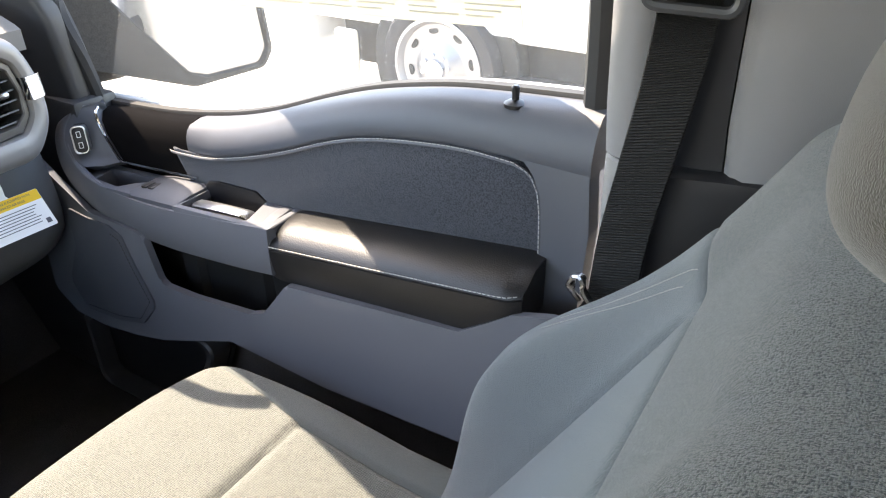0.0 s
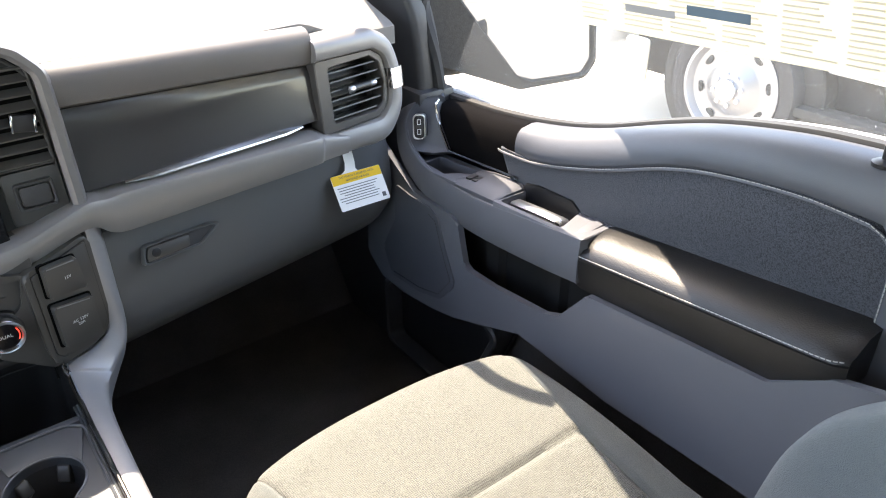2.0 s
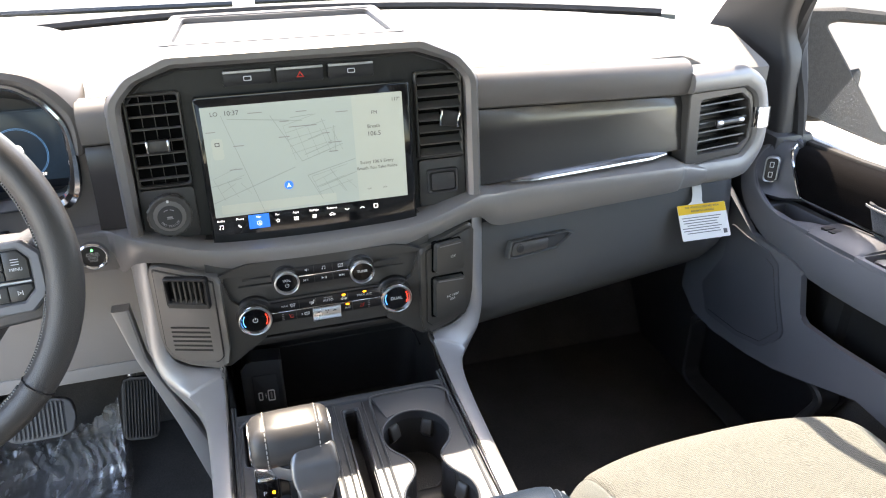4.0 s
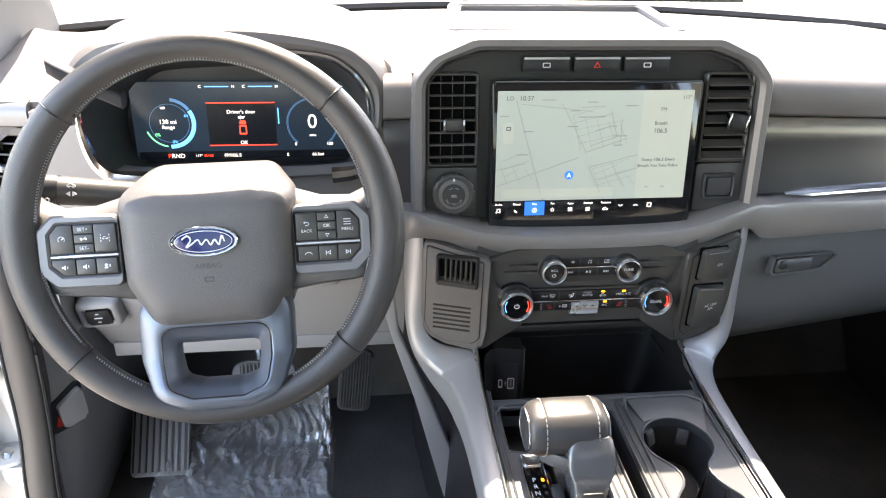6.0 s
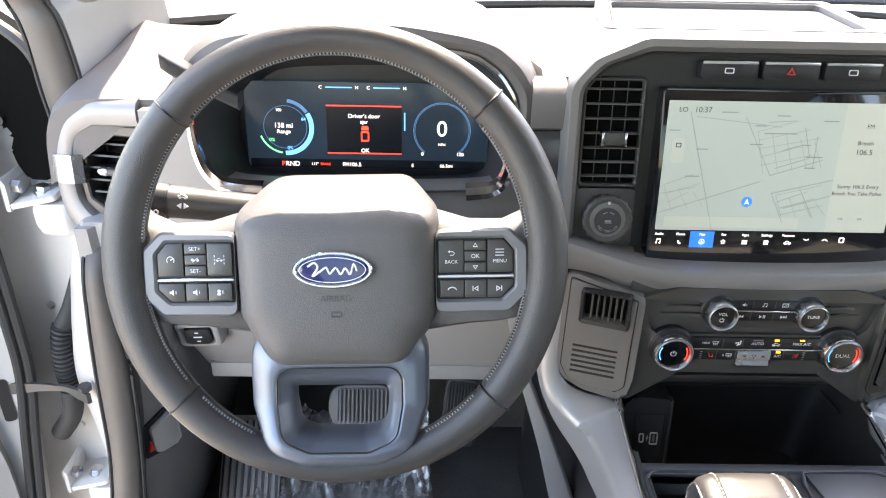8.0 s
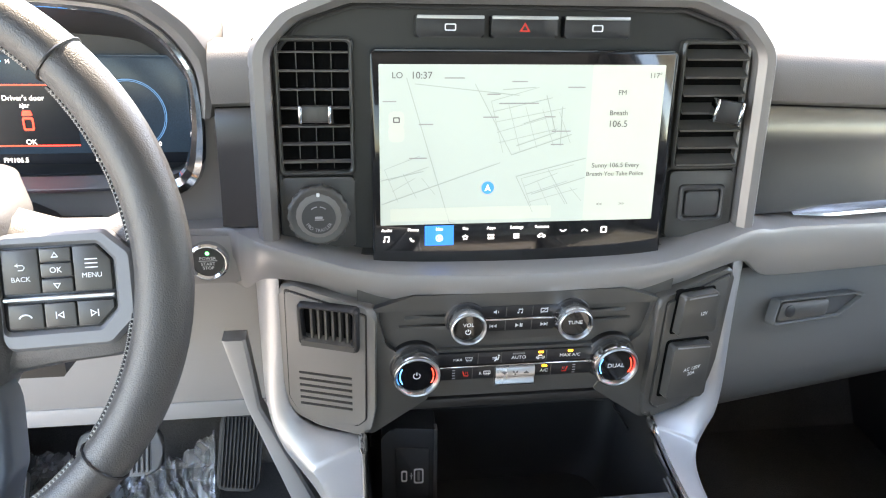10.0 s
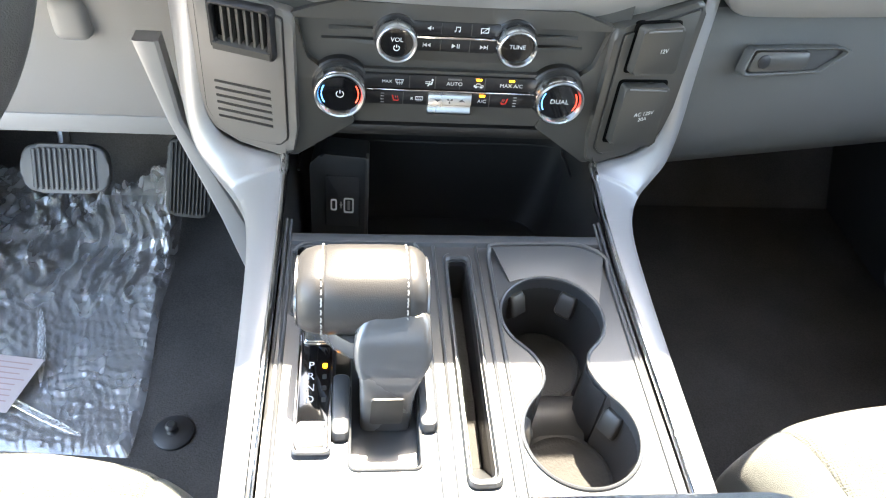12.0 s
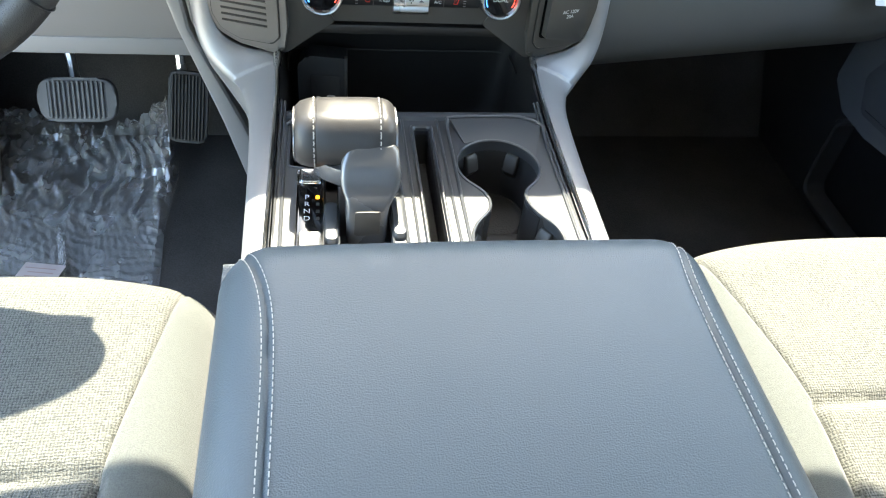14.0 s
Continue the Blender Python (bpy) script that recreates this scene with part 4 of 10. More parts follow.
for xs, zs in (((-0.0127, 0.0127), (-0.142, -0.1535)), ((-0.0127, 0.0127), (-0.1575, -0.169)), ((-0.037, -0.014, 0.008, 0.031), (-0.193, -0.2065)), ((-0.042, -0.020, 0.020, 0.037), (-0.210, -0.2235))):
    for x in xs:
        bm = B()
        box(bm, (x - 0.0004, zs[1] + 0.0005, 0.004), (x + 0.0004, zs[0] - 0.0005, 0.0052), 0.0002, 1)
        bm.transform(MC)
        part("key_divider", bm, M_STACK, cf)
for z, w in ((-0.1556, 0.068), (-0.2082, 0.152)):
    bm = B()
    box(bm, (-w / 2, z - 0.0010, 0.003), (w / 2, z + 0.0010, 0.0068), 0.0005, 1)
    bm.transform(MC)
    part("chrome_line", bm, M_CHROME, cf)


def climate_dial(cx, cz, r):
    """A knob in a dark collar: ribbed bright skirt, polished rim and a recessed glass face."""
    bm = B()
    loft(bm, [[MC @ Vector((cx + q * math.cos(a * math.pi / 24), cz + q * math.sin(a * math.pi / 24), d)) for a in range(48)] for q, d in ((r * 1.14, -0.003), (r * 1.13, 0.0035), (r * 1.06, 0.0048), (r * 0.9, 0.0042))])
    kn = part("dial", bm, M_BLACK, stack, "ribbed chrome rotary dial with a gloss black face")
    n = 72
    bm = B()
    rows = []
    for d, q, rib in ((0.003, 0.94, 0), (0.012, 0.985, 0), (0.0125, 1.0, 1), (0.0180, 1.0, 1), (0.0200, 0.97, 1), (0.0205, 0.955, 0)):
        rows.append([MC @ Vector((cx + r * (q - (0.035 if rib and (k % 9) < 1 else 0.0)) * math.cos(2 * math.pi * k / n), cz + r * (q - (0.035 if rib and (k % 9) < 1 else 0.0)) * math.sin(2 * math.pi * k / n), d)) for k in range(n)])
    loft(bm, rows, True, False)
    part("skirt", bm, M_KNURL, kn, "bright ribbed skirt", smooth=30)
    bm = B()
    rows = []
    for d, q in ((0.0200, 0.965), (0.0222, 0.945), (0.0228, 0.90), (0.0222, 0.84), (0.0200, 0.79), (0.0170, 0.77)):
        rows.append([MC @ Vector((cx + r * q * math.cos(a * math.pi / 28), cz + r * q * math.sin(a * math.pi / 28), d)) for a in range(56)])
    loft(bm, rows, True, False)
    part("polished_rim", bm, M_ALU, kn)
    part("dial_face", prism(B(), circ(cx, cz, r * 0.79, 40), MC, 0.012, 0.0185, 0.0008), M_PIANO, kn)
    return kn


for cx, cz, r in ((-0.051, -0.1555, 0.0175), (0.051, -0.1555, 0.0175), (-0.098, -0.2065, 0.0232), (0.098, -0.2065, 0.0232)):
    climate_dial(cx, cz, r)
# fan rocker: upper key face and a lower satin lip
bm = B()
loft(bm, [[MC @ Vector((x, z, d)) for z, d in ((-0.2092, 0.002), (-0.2092, 0.0078), (-0.2110, 0.0092), (-0.2195, 0.0100), (-0.2215, 0.0078), (-0.2235, 0.0080), (-0.2275, 0.0105), (-0.2305, 0.0085), (-0.2310, 0.002))] for x in (-0.0195, -0.0185, 0.0185, 0.0195)])
fan = part("fan_rocker", bm, M_ALU, stack, "satin silver fan rocker switch")

# ---- centre console ----
ZT = -0.309
MT = plane((0, 0, ZT), (1, 0, 0), (0, 1, 0))
cons = thing("centre_console", "light grey centre console with chrome edged tray and cup holders", "console", (0, -0.25, FLOOR))
INE = [(0.2230, -0.024, -0.110), (0.2235, -0.026, -0.190), (0.2225, -0.029, -0.245), (0.2120, -0.033, -0.271), (0.1880, -0.040, -0.2825), (0.1560, -0.050, -0.2845), (0.1500, -0.066, -0.2875), (0.1500, -0.086, -0.293), (0.1500, -0.120, -0.299), (0.1500, -0.165, -0.303), (0.1505, -0.240, -0.306), (0.1510, -0.34, -0.308), (0.1510, -0.45, -0.311), (0.1510, -0.60, -0.316)]
OUE = [(0.2450, -0.004, -0.110), (0.2450, -0.010, -0.190), (0.2440, -0.019, -0.245), (0.2390, -0.030, -0.274), (0.2300, -0.042, -0.292), (0.2160, -0.054, -0.303), (0.2010, -0.070, -0.309), (0.1890, -0.092, -0.311), (0.1810, -0.122, -0.312), (0.1765, -0.165, -0.312), (0.1735, -0.240, -0.313), (0.1715, -0.34, -0.314), (0.1700, -0.45, -0.316), (0.1690, -0.60, -0.321)]


def flank(sgn):
    """The pale side rail: it wraps the stack's side plate, turns in under it and runs back beside the tray."""
    ci, co = spline(INE, 6), spline(OUE, 6)
    bm = B()
    rows = []
    n = len(ci)
    for q, (p, o) in enumerate(zip(ci, co)):
        t = q / (n - 1)
        d = o - p
        bul = Vector((0, -0.0035, 0.0035)) if t < 0.45 else Vector((0, -0.0005, 0.003))
        low = 0.035 + 0.045 * min(1, max(0, (t - 0.25) * 3))
        row = [p + Vector((0.002, 0.03, -0.010 if t < 0.35 else -0.03)), p + Vector((0.0005, 0.004, -0.002)), p, p + d * 0.10 + bul * 0.45, p + d * 0.35 + bul, p + d * 0.65 + bul, p + d * 0.88 + bul * 0.55, o, o + Vector((0.0015, 0.006, -0.008)), o + Vector((0.001, 0.016, -low * 0.5)), o + Vector((-0.006, 0.03, -low)), o + Vector((-0.03, 0.04, -low))]
        rows.append([(sgn * v.x, v.y, v.z) for v in row])
    loft(bm, rows)
    part("flank", bm, M_SILVER, cons, "pale satin silver flank", smooth=55)
    # bright edge: a flat polished strip that starts in a leaf under the stack
    sp_ = spline([(0.1500, -0.0535, -0.2840), (0.1497, -0.060, -0.2862)] + [(a - 0.0005, b - 0.002, c + 0.0004) for a, b, c in INE[6:]], 5)
    bm = B()
    rows = []
    for i, p in enumerate(sp_):
        w = (0.0046 if i < 12 else 0.0032) * (0.3 if i == 0 else 1.0)
        rows.append([(sgn * (p.x + w * math.cos(a * math.pi / 5)), p.y, p.z + 0.0008 + 0.0036 * math.sin(a * math.pi / 5)) for a in range(10)])
    loft(bm, rows)
    part("chrome_edge", bm, M_CHROME, cons, "bright chrome edge")
    # stepped grey rails between the bright edge and the tray
    for dx, dz, w in ((0.0060, -0.0015, 0.0016), (0.0098, -0.0030, 0.0014)):
        bm = B()
        tube(bm, spline([(sgn * (a - dx), b - 0.002, c + dz - 0.001) for a, b, c in INE[8:]], 3), w, 8)
        part("tray_rail", bm, M_CONS, cons)
    bm = B()
    loft(bm, [[(sgn * 0.1495, y, FLOOR), (sgn * x, y, FLOOR), (sgn * max(x - 0.02, 0.1525), y, z), (sgn * 0.1495, y, z)] for y, x, z in ((-0.62, 0.165, -0.345), (-0.20, 0.160, -0.345), (0.0, 0.185, -0.36), (0.30, 0.21, -0.38))])
    part("side_panel", bm, M_BLACK, cons)


flank(-1)
flank(1)
bm = B()
rows = []
for z, xl, xr in ((-0.20, -0.285, -0.262), (-0.285, -0.267, -0.2535), (-0.380, -0.239, -0.217), (-0.415, -0.229, -0.204), (-0.603, -0.184, -0.140), (-0.70, -0.160, -0.105)):
    rows.append([(xl, 0.02, z), (xl, 0.002, z), (xl + 0.003, 0.0, z), (xr - 0.003, 0.0, z), (xr, 0.003, z), (xr, 0.02, z)])
loft(bm, rows)
part("tunnel_trim", bm, M_SILVER, cons, "narrow pale trim running down to the floor")


def smooth_loop(p, times=3):
    n = len(p)
    for _ in range(times):
        p = [((p[i - 1][0] + 2 * p[i][0] + p[(i + 1) % n][0]) / 4, (p[i - 1][1] + 2 * p[i][1] + p[(i + 1) % n][1]) / 4) for i in range(n)]
    return p


C1, C2, CR = (0.0805, -0.2300), (0.0815, -0.3430), 0.0440


def cups_outline():
    """Two round cups joined by a narrow waist that leans to the passenger side."""
    p = [(C1[0] + CR * math.cos(a), C1[1] + CR * math.sin(a)) for a in np.linspace(radians(-52), radians(232), 56)]
    p += [(0.0600, -0.2720), (0.0665, -0.2830), (0.0660, -0.2960), (0.0590, -0.3030)]
    p += [(C2[0] + CR * math.cos(a), C2[1] + CR * math.sin(a)) for a in np.linspace(radians(132), radians(412), 56)]
    p += [(0.1030, -0.2960), (0.0970, -0.2860), (0.0975, -0.2760), (0.1020, -0.2690)]
    return smooth_loop(p, 3)


CUPS = cups_outline()
SHIFT = rounded([(-0.134, -0.150), (-0.030, -0.150), (-0.030, -0.2300), (-0.036, -0.2400), (-0.036, -0.368), (-0.086, -0.368), (-0.086, -0.300), (-0.098, -0.2900), (-0.098, -0.2380), (-0.134, -0.2300)], 0.006, 4)
SLOT = rrect(0.006, -0.2715, 0.0165, 0.2090, 0.005, 5)


def tray():
    """The top plate with rolled edges at its openings."""
    bm = B()
    loops = [rrect(0, -0.290, 0.2920, 0.310, 0.004), SHIFT, SLOT, CUPS]
    edges, rims = [], []
    for k, lp_ in enumerate(loops):
        vs = [bm.verts.new((a, b, ZT)) for a, b in lp_]
        edges += [bm.edges.new((vs[i], vs[(i + 1) % len(vs)])) for i in range(len(vs))]
        if k:
            rims.append(vs)
    bmesh.ops.triangle_fill(bm, use_beauty=True, edges=edges)
    for vs in rims:
        n, last_ = len(vs), vs
        for dz in (-0.0012, -0.004, -0.014):
            ring = [bm.verts.new(v.co + Vector((0, 0, dz))) for v in vs]
            for i in range(n):
                bm.faces.new((last_[i], last_[(i + 1) % n], ring[(i + 1) % n], ring[i]))
            last_ = ring
    return bm


part("tray_plate", tray(), M_CONS, cons, "satin grey tray plate", smooth=30)


def ridge(pts, r, name="tray_ridge", closed=False, material=None):
    bm = B()
    tube(bm, pts, r, 8, closed=closed)
    return part(name, bm, material or M_CONS, cons)


def ring_up(pts, z, r, name):
    return ridge([(a, b, z) for a, b in pts], r, name, True)


ring_up(SHIFT, ZT + 0.0002, 0.0013, "shift_lip")
# ridge round the selector plate, with a cut corner
ridge(spline([(-0.1385, -0.445, ZT), (-0.1385, -0.30, ZT), (-0.1385, -0.170, ZT + 0.0005), (-0.1360, -0.157, ZT + 0.001), (-0.1240, -0.1465, ZT + 0.001), (-0.090, -0.1450, ZT + 0.001), (-0.040, -0.1450, ZT + 0.001), (-0.0275, -0.1500, ZT + 0.001), (-0.0255, -0.170, ZT + 0.0005), (-0.0235, -0.30, ZT), (-0.0215, -0.445, ZT)], 6), 0.0020, "selector_ridge")
# raised rim round the card slot
bm = B()
frame_ring(bm, rrect(0.006, -0.2715, 0.0255, 0.2260, 0.0085, 6), rrect(0.006, -0.2715, 0.0175, 0.2110, 0.0055, 6), MT, -0.004, 0.0042, 0.0022)
part("slot_rim", bm, M_CONS, cons)
# cup surround: a sloping apron behind the first cup and a ridge round both
bm = B()
ap = [((0.0385, -0.1545), (0.050, -0.192)), ((0.050, -0.1530), (0.060, -0.1885)), ((0.080, -0.1525), (0.080, -0.1845)), ((0.110, -0.1525), (0.102, -0.1895)), ((0.122, -0.1550), (0.112, -0.1965)), ((0.1385, -0.1660), (0.1235, -0.2180))]
loft(bm, [[(a[0], a[1], ZT - 0.004), (a[0], a[1], ZT + 0.0065), (a[0] * 0.9 + b[0] * 0.1, a[1] * 0.9 + b[1] * 0.1, ZT + 0.0065), (b[0], b[1], ZT + 0.0008), (b[0], b[1], ZT - 0.004)] for a, b in ap])
part("cup_apron", bm, M_CONS, cons, "sloping satin apron behind the cup holders", smooth=25)
ridge(spline([(0.0355, -0.445, ZT + 0.0005), (0.0350, -0.30, ZT + 0.0005), (0.0345, -0.180, ZT + 0.002), (0.0350, -0.160, ZT + 0.006), (0.0405, -0.1520, ZT + 0.0068), (0.080, -0.1500, ZT + 0.0068), (0.112, -0.1500, ZT + 0.0068), (0.126, -0.1540, ZT + 0.0066), (0.1400, -0.1660, ZT + 0.0060), (0.1405, -0.190, ZT + 0.002), (0.1400, -0.30, ZT + 0.0005), (0.1395, -0.445, ZT + 0.0005)], 6), 0.0019, "cup_ridge")
ring_up([p for p in CUPS], ZT + 0.0004, 0.0016, "cup_lip")
for x, r in ((0.0245, 0.0016), (-0.0140, 0.0015)):
    ridge([(x, -0.148, ZT + 0.0004), (x + (0.003 if x > 0 else 0.002), -0.445, ZT + 0.0004)], r)
# rolled rear edge above the cubby
bm = B()
loft(bm, [[(x, y, z) for y, z in ((-0.150, ZT - 0.002), (-0.1465, ZT + 0.0035), (-0.141, ZT + 0.0045), (-0.136, ZT + 0.0030), (-0.1335, ZT - 0.003), (-0.134, ZT - 0.030), (-0.141, ZT - 0.030))] for x in (-0.1465, -0.13, 0.0, 0.13, 0.1465)])
part("tray_edge", bm, M_CONS, cons)
bm = B()
box(bm, (-0.147, -0.45, -0.440), (0.147, -0.147, -0.400), 0.002)
part("tray_bottom", bm, M_BLACK, cons)


def well(name, outline, depth, m=M_DARK, parent=None):
    bm = B()
    cx_, cy_ = sum(p[0] for p in outline) / len(outline), sum(p[1] for p in outline) / len(outline)
    lo = [(a * 0.96 + 0.04 * cx_, b * 0.96 + 0.04 * cy_) for a, b in outline]
    loft(bm, [[MT @ Vector((a, b, -0.003)) for a, b in outline], [MT @ Vector((a, b, -depth)) for a, b in lo]], True, False)
    bm.faces.new([bm.verts.new(MT @ Vector((a, b, -depth))) for a, b in lo])
    return part(name, bm, m, parent or cons)


for i, (cx, cy) in enumerate((C1, C2)):
    # each cup: a wall that is open at the waist, a ribbed rubber floor and spring tabs
    gate = radians(-90) if i == 0 else radians(90)
    half = radians(40)
    bm = B()
    rows = []
    for a in np.linspace(gate + half, gate + 2 * math.pi - half, 40):
        rows.append([(cx + q * math.cos(a), cy + q * math.sin(a), ZT + z) for q, z in ((CR + 0.0005, -0.003), (CR - 0.002, -0.035), (CR - 0.005, -0.062), (CR - 0.0055, -0.072), (CR + 0.003, -0.074), (CR + 0.003, -0.003))])
    loft(bm, rows)
    cup = part("cup_holder", bm, M_DARK, cons, "charcoal cup holder")
    dp = -0.072 if i == 0 else -0.066
    bm = B()
    loft(bm, [[(cx + q * math.cos(a * math.pi / 24), cy + q * math.sin(a * math.pi / 24), ZT + z) for a in range(48)] for q, z in ((CR - 0.004, dp - 0.004), (CR - 0.004, dp + 0.003), (CR - 0.008, dp + 0.004), (CR - 0.010, dp + 0.0008), (CR - 0.012, dp))])
    part("cup_floor", bm, M_RUBMAT, cup, "dark ribbed rubber cup mat")
    for a in ((0.95, 2.15) if i == 0 else (0.62, 2.72, 5.1)):
        bm = B()
        loft(bm, [[Vector((x, y, z)) for x, y in rounded([(-w, 0.004), (w, 0.004), (w, -d), (-w, -d)], 0.003, 3)] for w, d, z in ((0.0070, 0.001, -0.012), (0.0082, 0.0045, -0.015), (0.0082, 0.0090, -0.030), (0.0075, 0.0020, -0.040))])
        bm.transform(MT @ Matrix.Translation((cx, cy, 0)) @ Matrix.Rotation(a - math.pi / 2, 4, "Z") @ Matrix.Translation((0, CR - 0.002, 0)))
        part("grip_tab", bm, M_STACK, cup)
# low saddle between the two cups
bm = B()
loft(bm, [[(x, y, ZT + z) for y, z in ((-0.258, -0.074), (-0.268, -0.062), (-0.278, -0.056), (-0.292, -0.056), (-0.304, -0.062), (-0.314, -0.070))] for x in (0.056, 0.064, 0.100, 0.106)])
part("cup_saddle", bm, M_DARK, cons)
for sg, x in ((-1, 0.0650), (1, 0.0985)):
    bm = B()
    loft(bm, [[(x + sg * e, y, ZT + z) for y, e in ((-0.2600, 0.012), (-0.2720, 0.004), (-0.2840, 0.0), (-0.2960, 0.002), (-0.3080, 0.010), (-0.3080, 0.016), (-0.2600, 0.018))] for z in (-0.004, -0.072)])
    part("waist_wall", bm, M_DARK, cons)
cs_ = well("card_slot", rrect(0.006, -0.2715, 0.0170, 0.2095, 0.005), 0.045)
bm = B()
box(bm, (-0.0015, -0.370, ZT - 0.0445), (0.0135, -0.172, ZT - 0.041), 0.001, 1)
part("slot_mat", bm, M_RUBMAT, cs_)
bm = B()
loft(bm, [[(x, y, ZT + z) for y, z in ((-0.3755, -0.004), (-0.3755, -0.042), (-0.345, -0.042))] for x in (-0.0015, 0.0135)])
part("slot_ramp", bm, M_CONS, cs_)
well("shift_well", rrect(-0.061, -0.303, 0.050, 0.132, 0.005), 0.016, M_CONS)
well("shift_groove", rrect(-0.092, -0.264, 0.013, 0.056, 0.003), 0.022, M_BLACK)
well("knob_well", rrect(-0.082, -0.191, 0.106, 0.084, 0.010), 0.05, M_BLACK)
# raised ears on both sides of the selector channel
for sg, x, y in ((-1, -0.0925, -0.318), (1, -0.0300, -0.312)):
    bm = B()
    loft(bm, [[(x + a * k, y + b * k, ZT + z) for a, b in rrect(0, 0, 0.0130, 0.056, 0.006, 5)] for k, z in ((1.0, -0.004), (1.0, 0.003), (0.9, 0.0062), (0.75, 0.0070))])
    part("channel_ear", bm, M_CONS, cons)

# open cubby ahead of the tray: a rounded tub
bm = B()


def tub(w, y1, z, r):
    """One level of the tub; its rim stays under the side rails."""
    side = [(-w, y) for y in np.linspace(-0.134, y1 - r - 0.002, 12)]
    back = rounded([(-w, -0.134), (-w, y1), (w, y1), (w, -0.134)], [0.0001, r, r, 0.0001], 7)
    back = [p for p in back if p[1] > y1 - r - 0.001]
    p = side + back + [(-a, b) for a, b in side[::-1]]
    return [(a, b, min(z, -0.256 - 0.050 * min(1.0, max(0.0, (-0.036 - b) / 0.045)))) for a, b in p]


RIMS = [tub(0.1485, 0.030, -0.252, 0.02), tub(0.1480, 0.030, -0.302, 0.02), tub(0.1440, 0.034, -0.330, 0.03), tub(0.1400, 0.036, -0.400, 0.04), tub(0.1300, 0.030, -0.432, 0.045)]
loft(bm, RIMS, False, False)
bm.faces.new([bm.verts.new(p) for p in RIMS[-1]])
part("cubby", bm, M_CUBBY, cons, "deep charcoal storage cubby", smooth=60)
ridge(spline([(-0.1400, -0.030, -0.318), (-0.1400, 0.010, -0.322), (-0.128, 0.0315, -0.324), (0.0, 0.0330, -0.325), (0.128, 0.0315, -0.324), (0.1400, 0.010, -0.322), (0.1400, -0.030, -0.318)], 6), 0.0014, "cubby_line", material=M_CUBBY)
bm = B()
box(bm, (-0.15, -0.046, -0.262), (0.15, 0.04, -0.250), 0.003)
part("cubby_roof", bm, M_CUBBY, cons)
bm = B()
box(bm, (-0.147, -0.150, -0.435), (0.147, -0.140, -0.310), 0.003)
part("tray_front", bm, M_CONS, cons)
MUS = plane((-0.100, -0.0290, -0.352), (1, -0.06, 0), (0, 0.16, 1))
usb = part("socket_panel", prism(B(), rounded([(-0.0290, -0.060), (0.0290, -0.060), (0.0290, 0.0460), (-0.0180, 0.0480), (-0.0300, 0.0360)], [0.004, 0.004, 0.004, 0.012, 0.012]), MUS, -0.040, 0.0, 0.003, 3), M_DARK, cons, "charcoal panel with charging sockets")
part("plate_gap", prism(B(), rrect(0.0035, -0.006, 0.0366, 0.0616, 0.0035), MUS, 0.0, 0.0005), M_BLACK, usb)
part("panel_ridge", prism(B(), rounded([(0.0265, -0.060), (0.0300, -0.060), (0.0300, 0.0465), (0.0265, 0.0465)], 0.0008), MUS, -0.01, 0.0022, 0.0008), M_STACK, usb)
part("socket_plate", prism(B(), rrect(0.0035, -0.006, 0.0350, 0.0600, 0.003), MUS, 0.0, 0.0016, 0.0008), M_DARK, usb)

# padded armrest lid
lid = thing("armrest_lid", "blue-grey vinyl console armrest lid with pale double stitching", "armrest", (0, -0.65, -0.31))
LX0, LX1, LY0, LY1, LZ = -0.172, 0.190, -0.430, -0.88, -0.202
LW = LX1 - LX0


def seam_x(v, side):
    """Where the two seams run: they splay out towards the front corners."""
    f = math.exp(-((v * (LY0 - LY1)) / 0.045) ** 1.4)
    return (-0.1285 - 0.030 * f - 0.003 * (1 - v)) if side < 0 else (0.1575 + 0.013 * f)


def lidf(u, v):
    x = LX0 + LW * u
    y = LY0 + (LY1 - LY0) * v
    cx, cy = min(u, 1 - u) * LW, v * (LY0 - LY1)
    rx, ry = 0.040, 0.042
    z = LZ - 0.003 * (2 * u - 1) ** 2
    dx = max(0.0, rx - cx) / rx
    dy = max(0.0, ry - cy) / ry
    rr = min(1.0, math.sqrt(dx * dx + dy * dy))
    z -= 0.040 * (1 - math.sqrt(max(0.0, 1 - rr * rr)))
    for side in (-1, 1):
        z -= 0.0030 * math.exp(-((x - seam_x(v, side)) / 0.0020) ** 2) * min(1, v * 60)
    return (x, y, z)


bm = B()
sheet(bm, lidf, 190, 96)
ed = [e for e in bm.edges if e.is_boundary]
r = bmesh.ops.extrude_edge_only(bm, edges=ed)
for w in r["geom"]:
    if isinstance(w, bmesh.types.BMVert):
        w.co.z = min(w.co.z, -0.246) - 0.008
part("lid_pad", bm, M_LID, lid, smooth=60)
bm = B()
box(bm, (-0.158, -0.88, FLOOR), (0.176, -0.452, -0.252), 0.02, 3)
part("bin", bm, M_GREY, lid)
for side in (-1, 1):
    for off in (-0.0036, 0.0036):
        bm = B()
        pts = []
        for q in range(70):
            v = 0.030 + 0.965 * q / 69
            x = seam_x(v, side) + off
            pts.append(Vector(lidf((x - LX0) / LW, v)) + Vector((0, 0, 0.0004)))
        stitches(bm, pts, 0.0034, 0.0018, 0.00042)
        part("seam_stitching", bm, M_THREAD, lid)
# ---- passenger door ----
pdoor = thing("passenger_door", "blue-grey passenger door panel with black armrest and light stitching", "door", (0.9, -0.3, FLOOR))


def dplane(x):
    return plane((x, 0, 0), (0, -1, 0), (0, 0, 1))


def yz(pts):
    return [(-y, z) for y, z in pts]


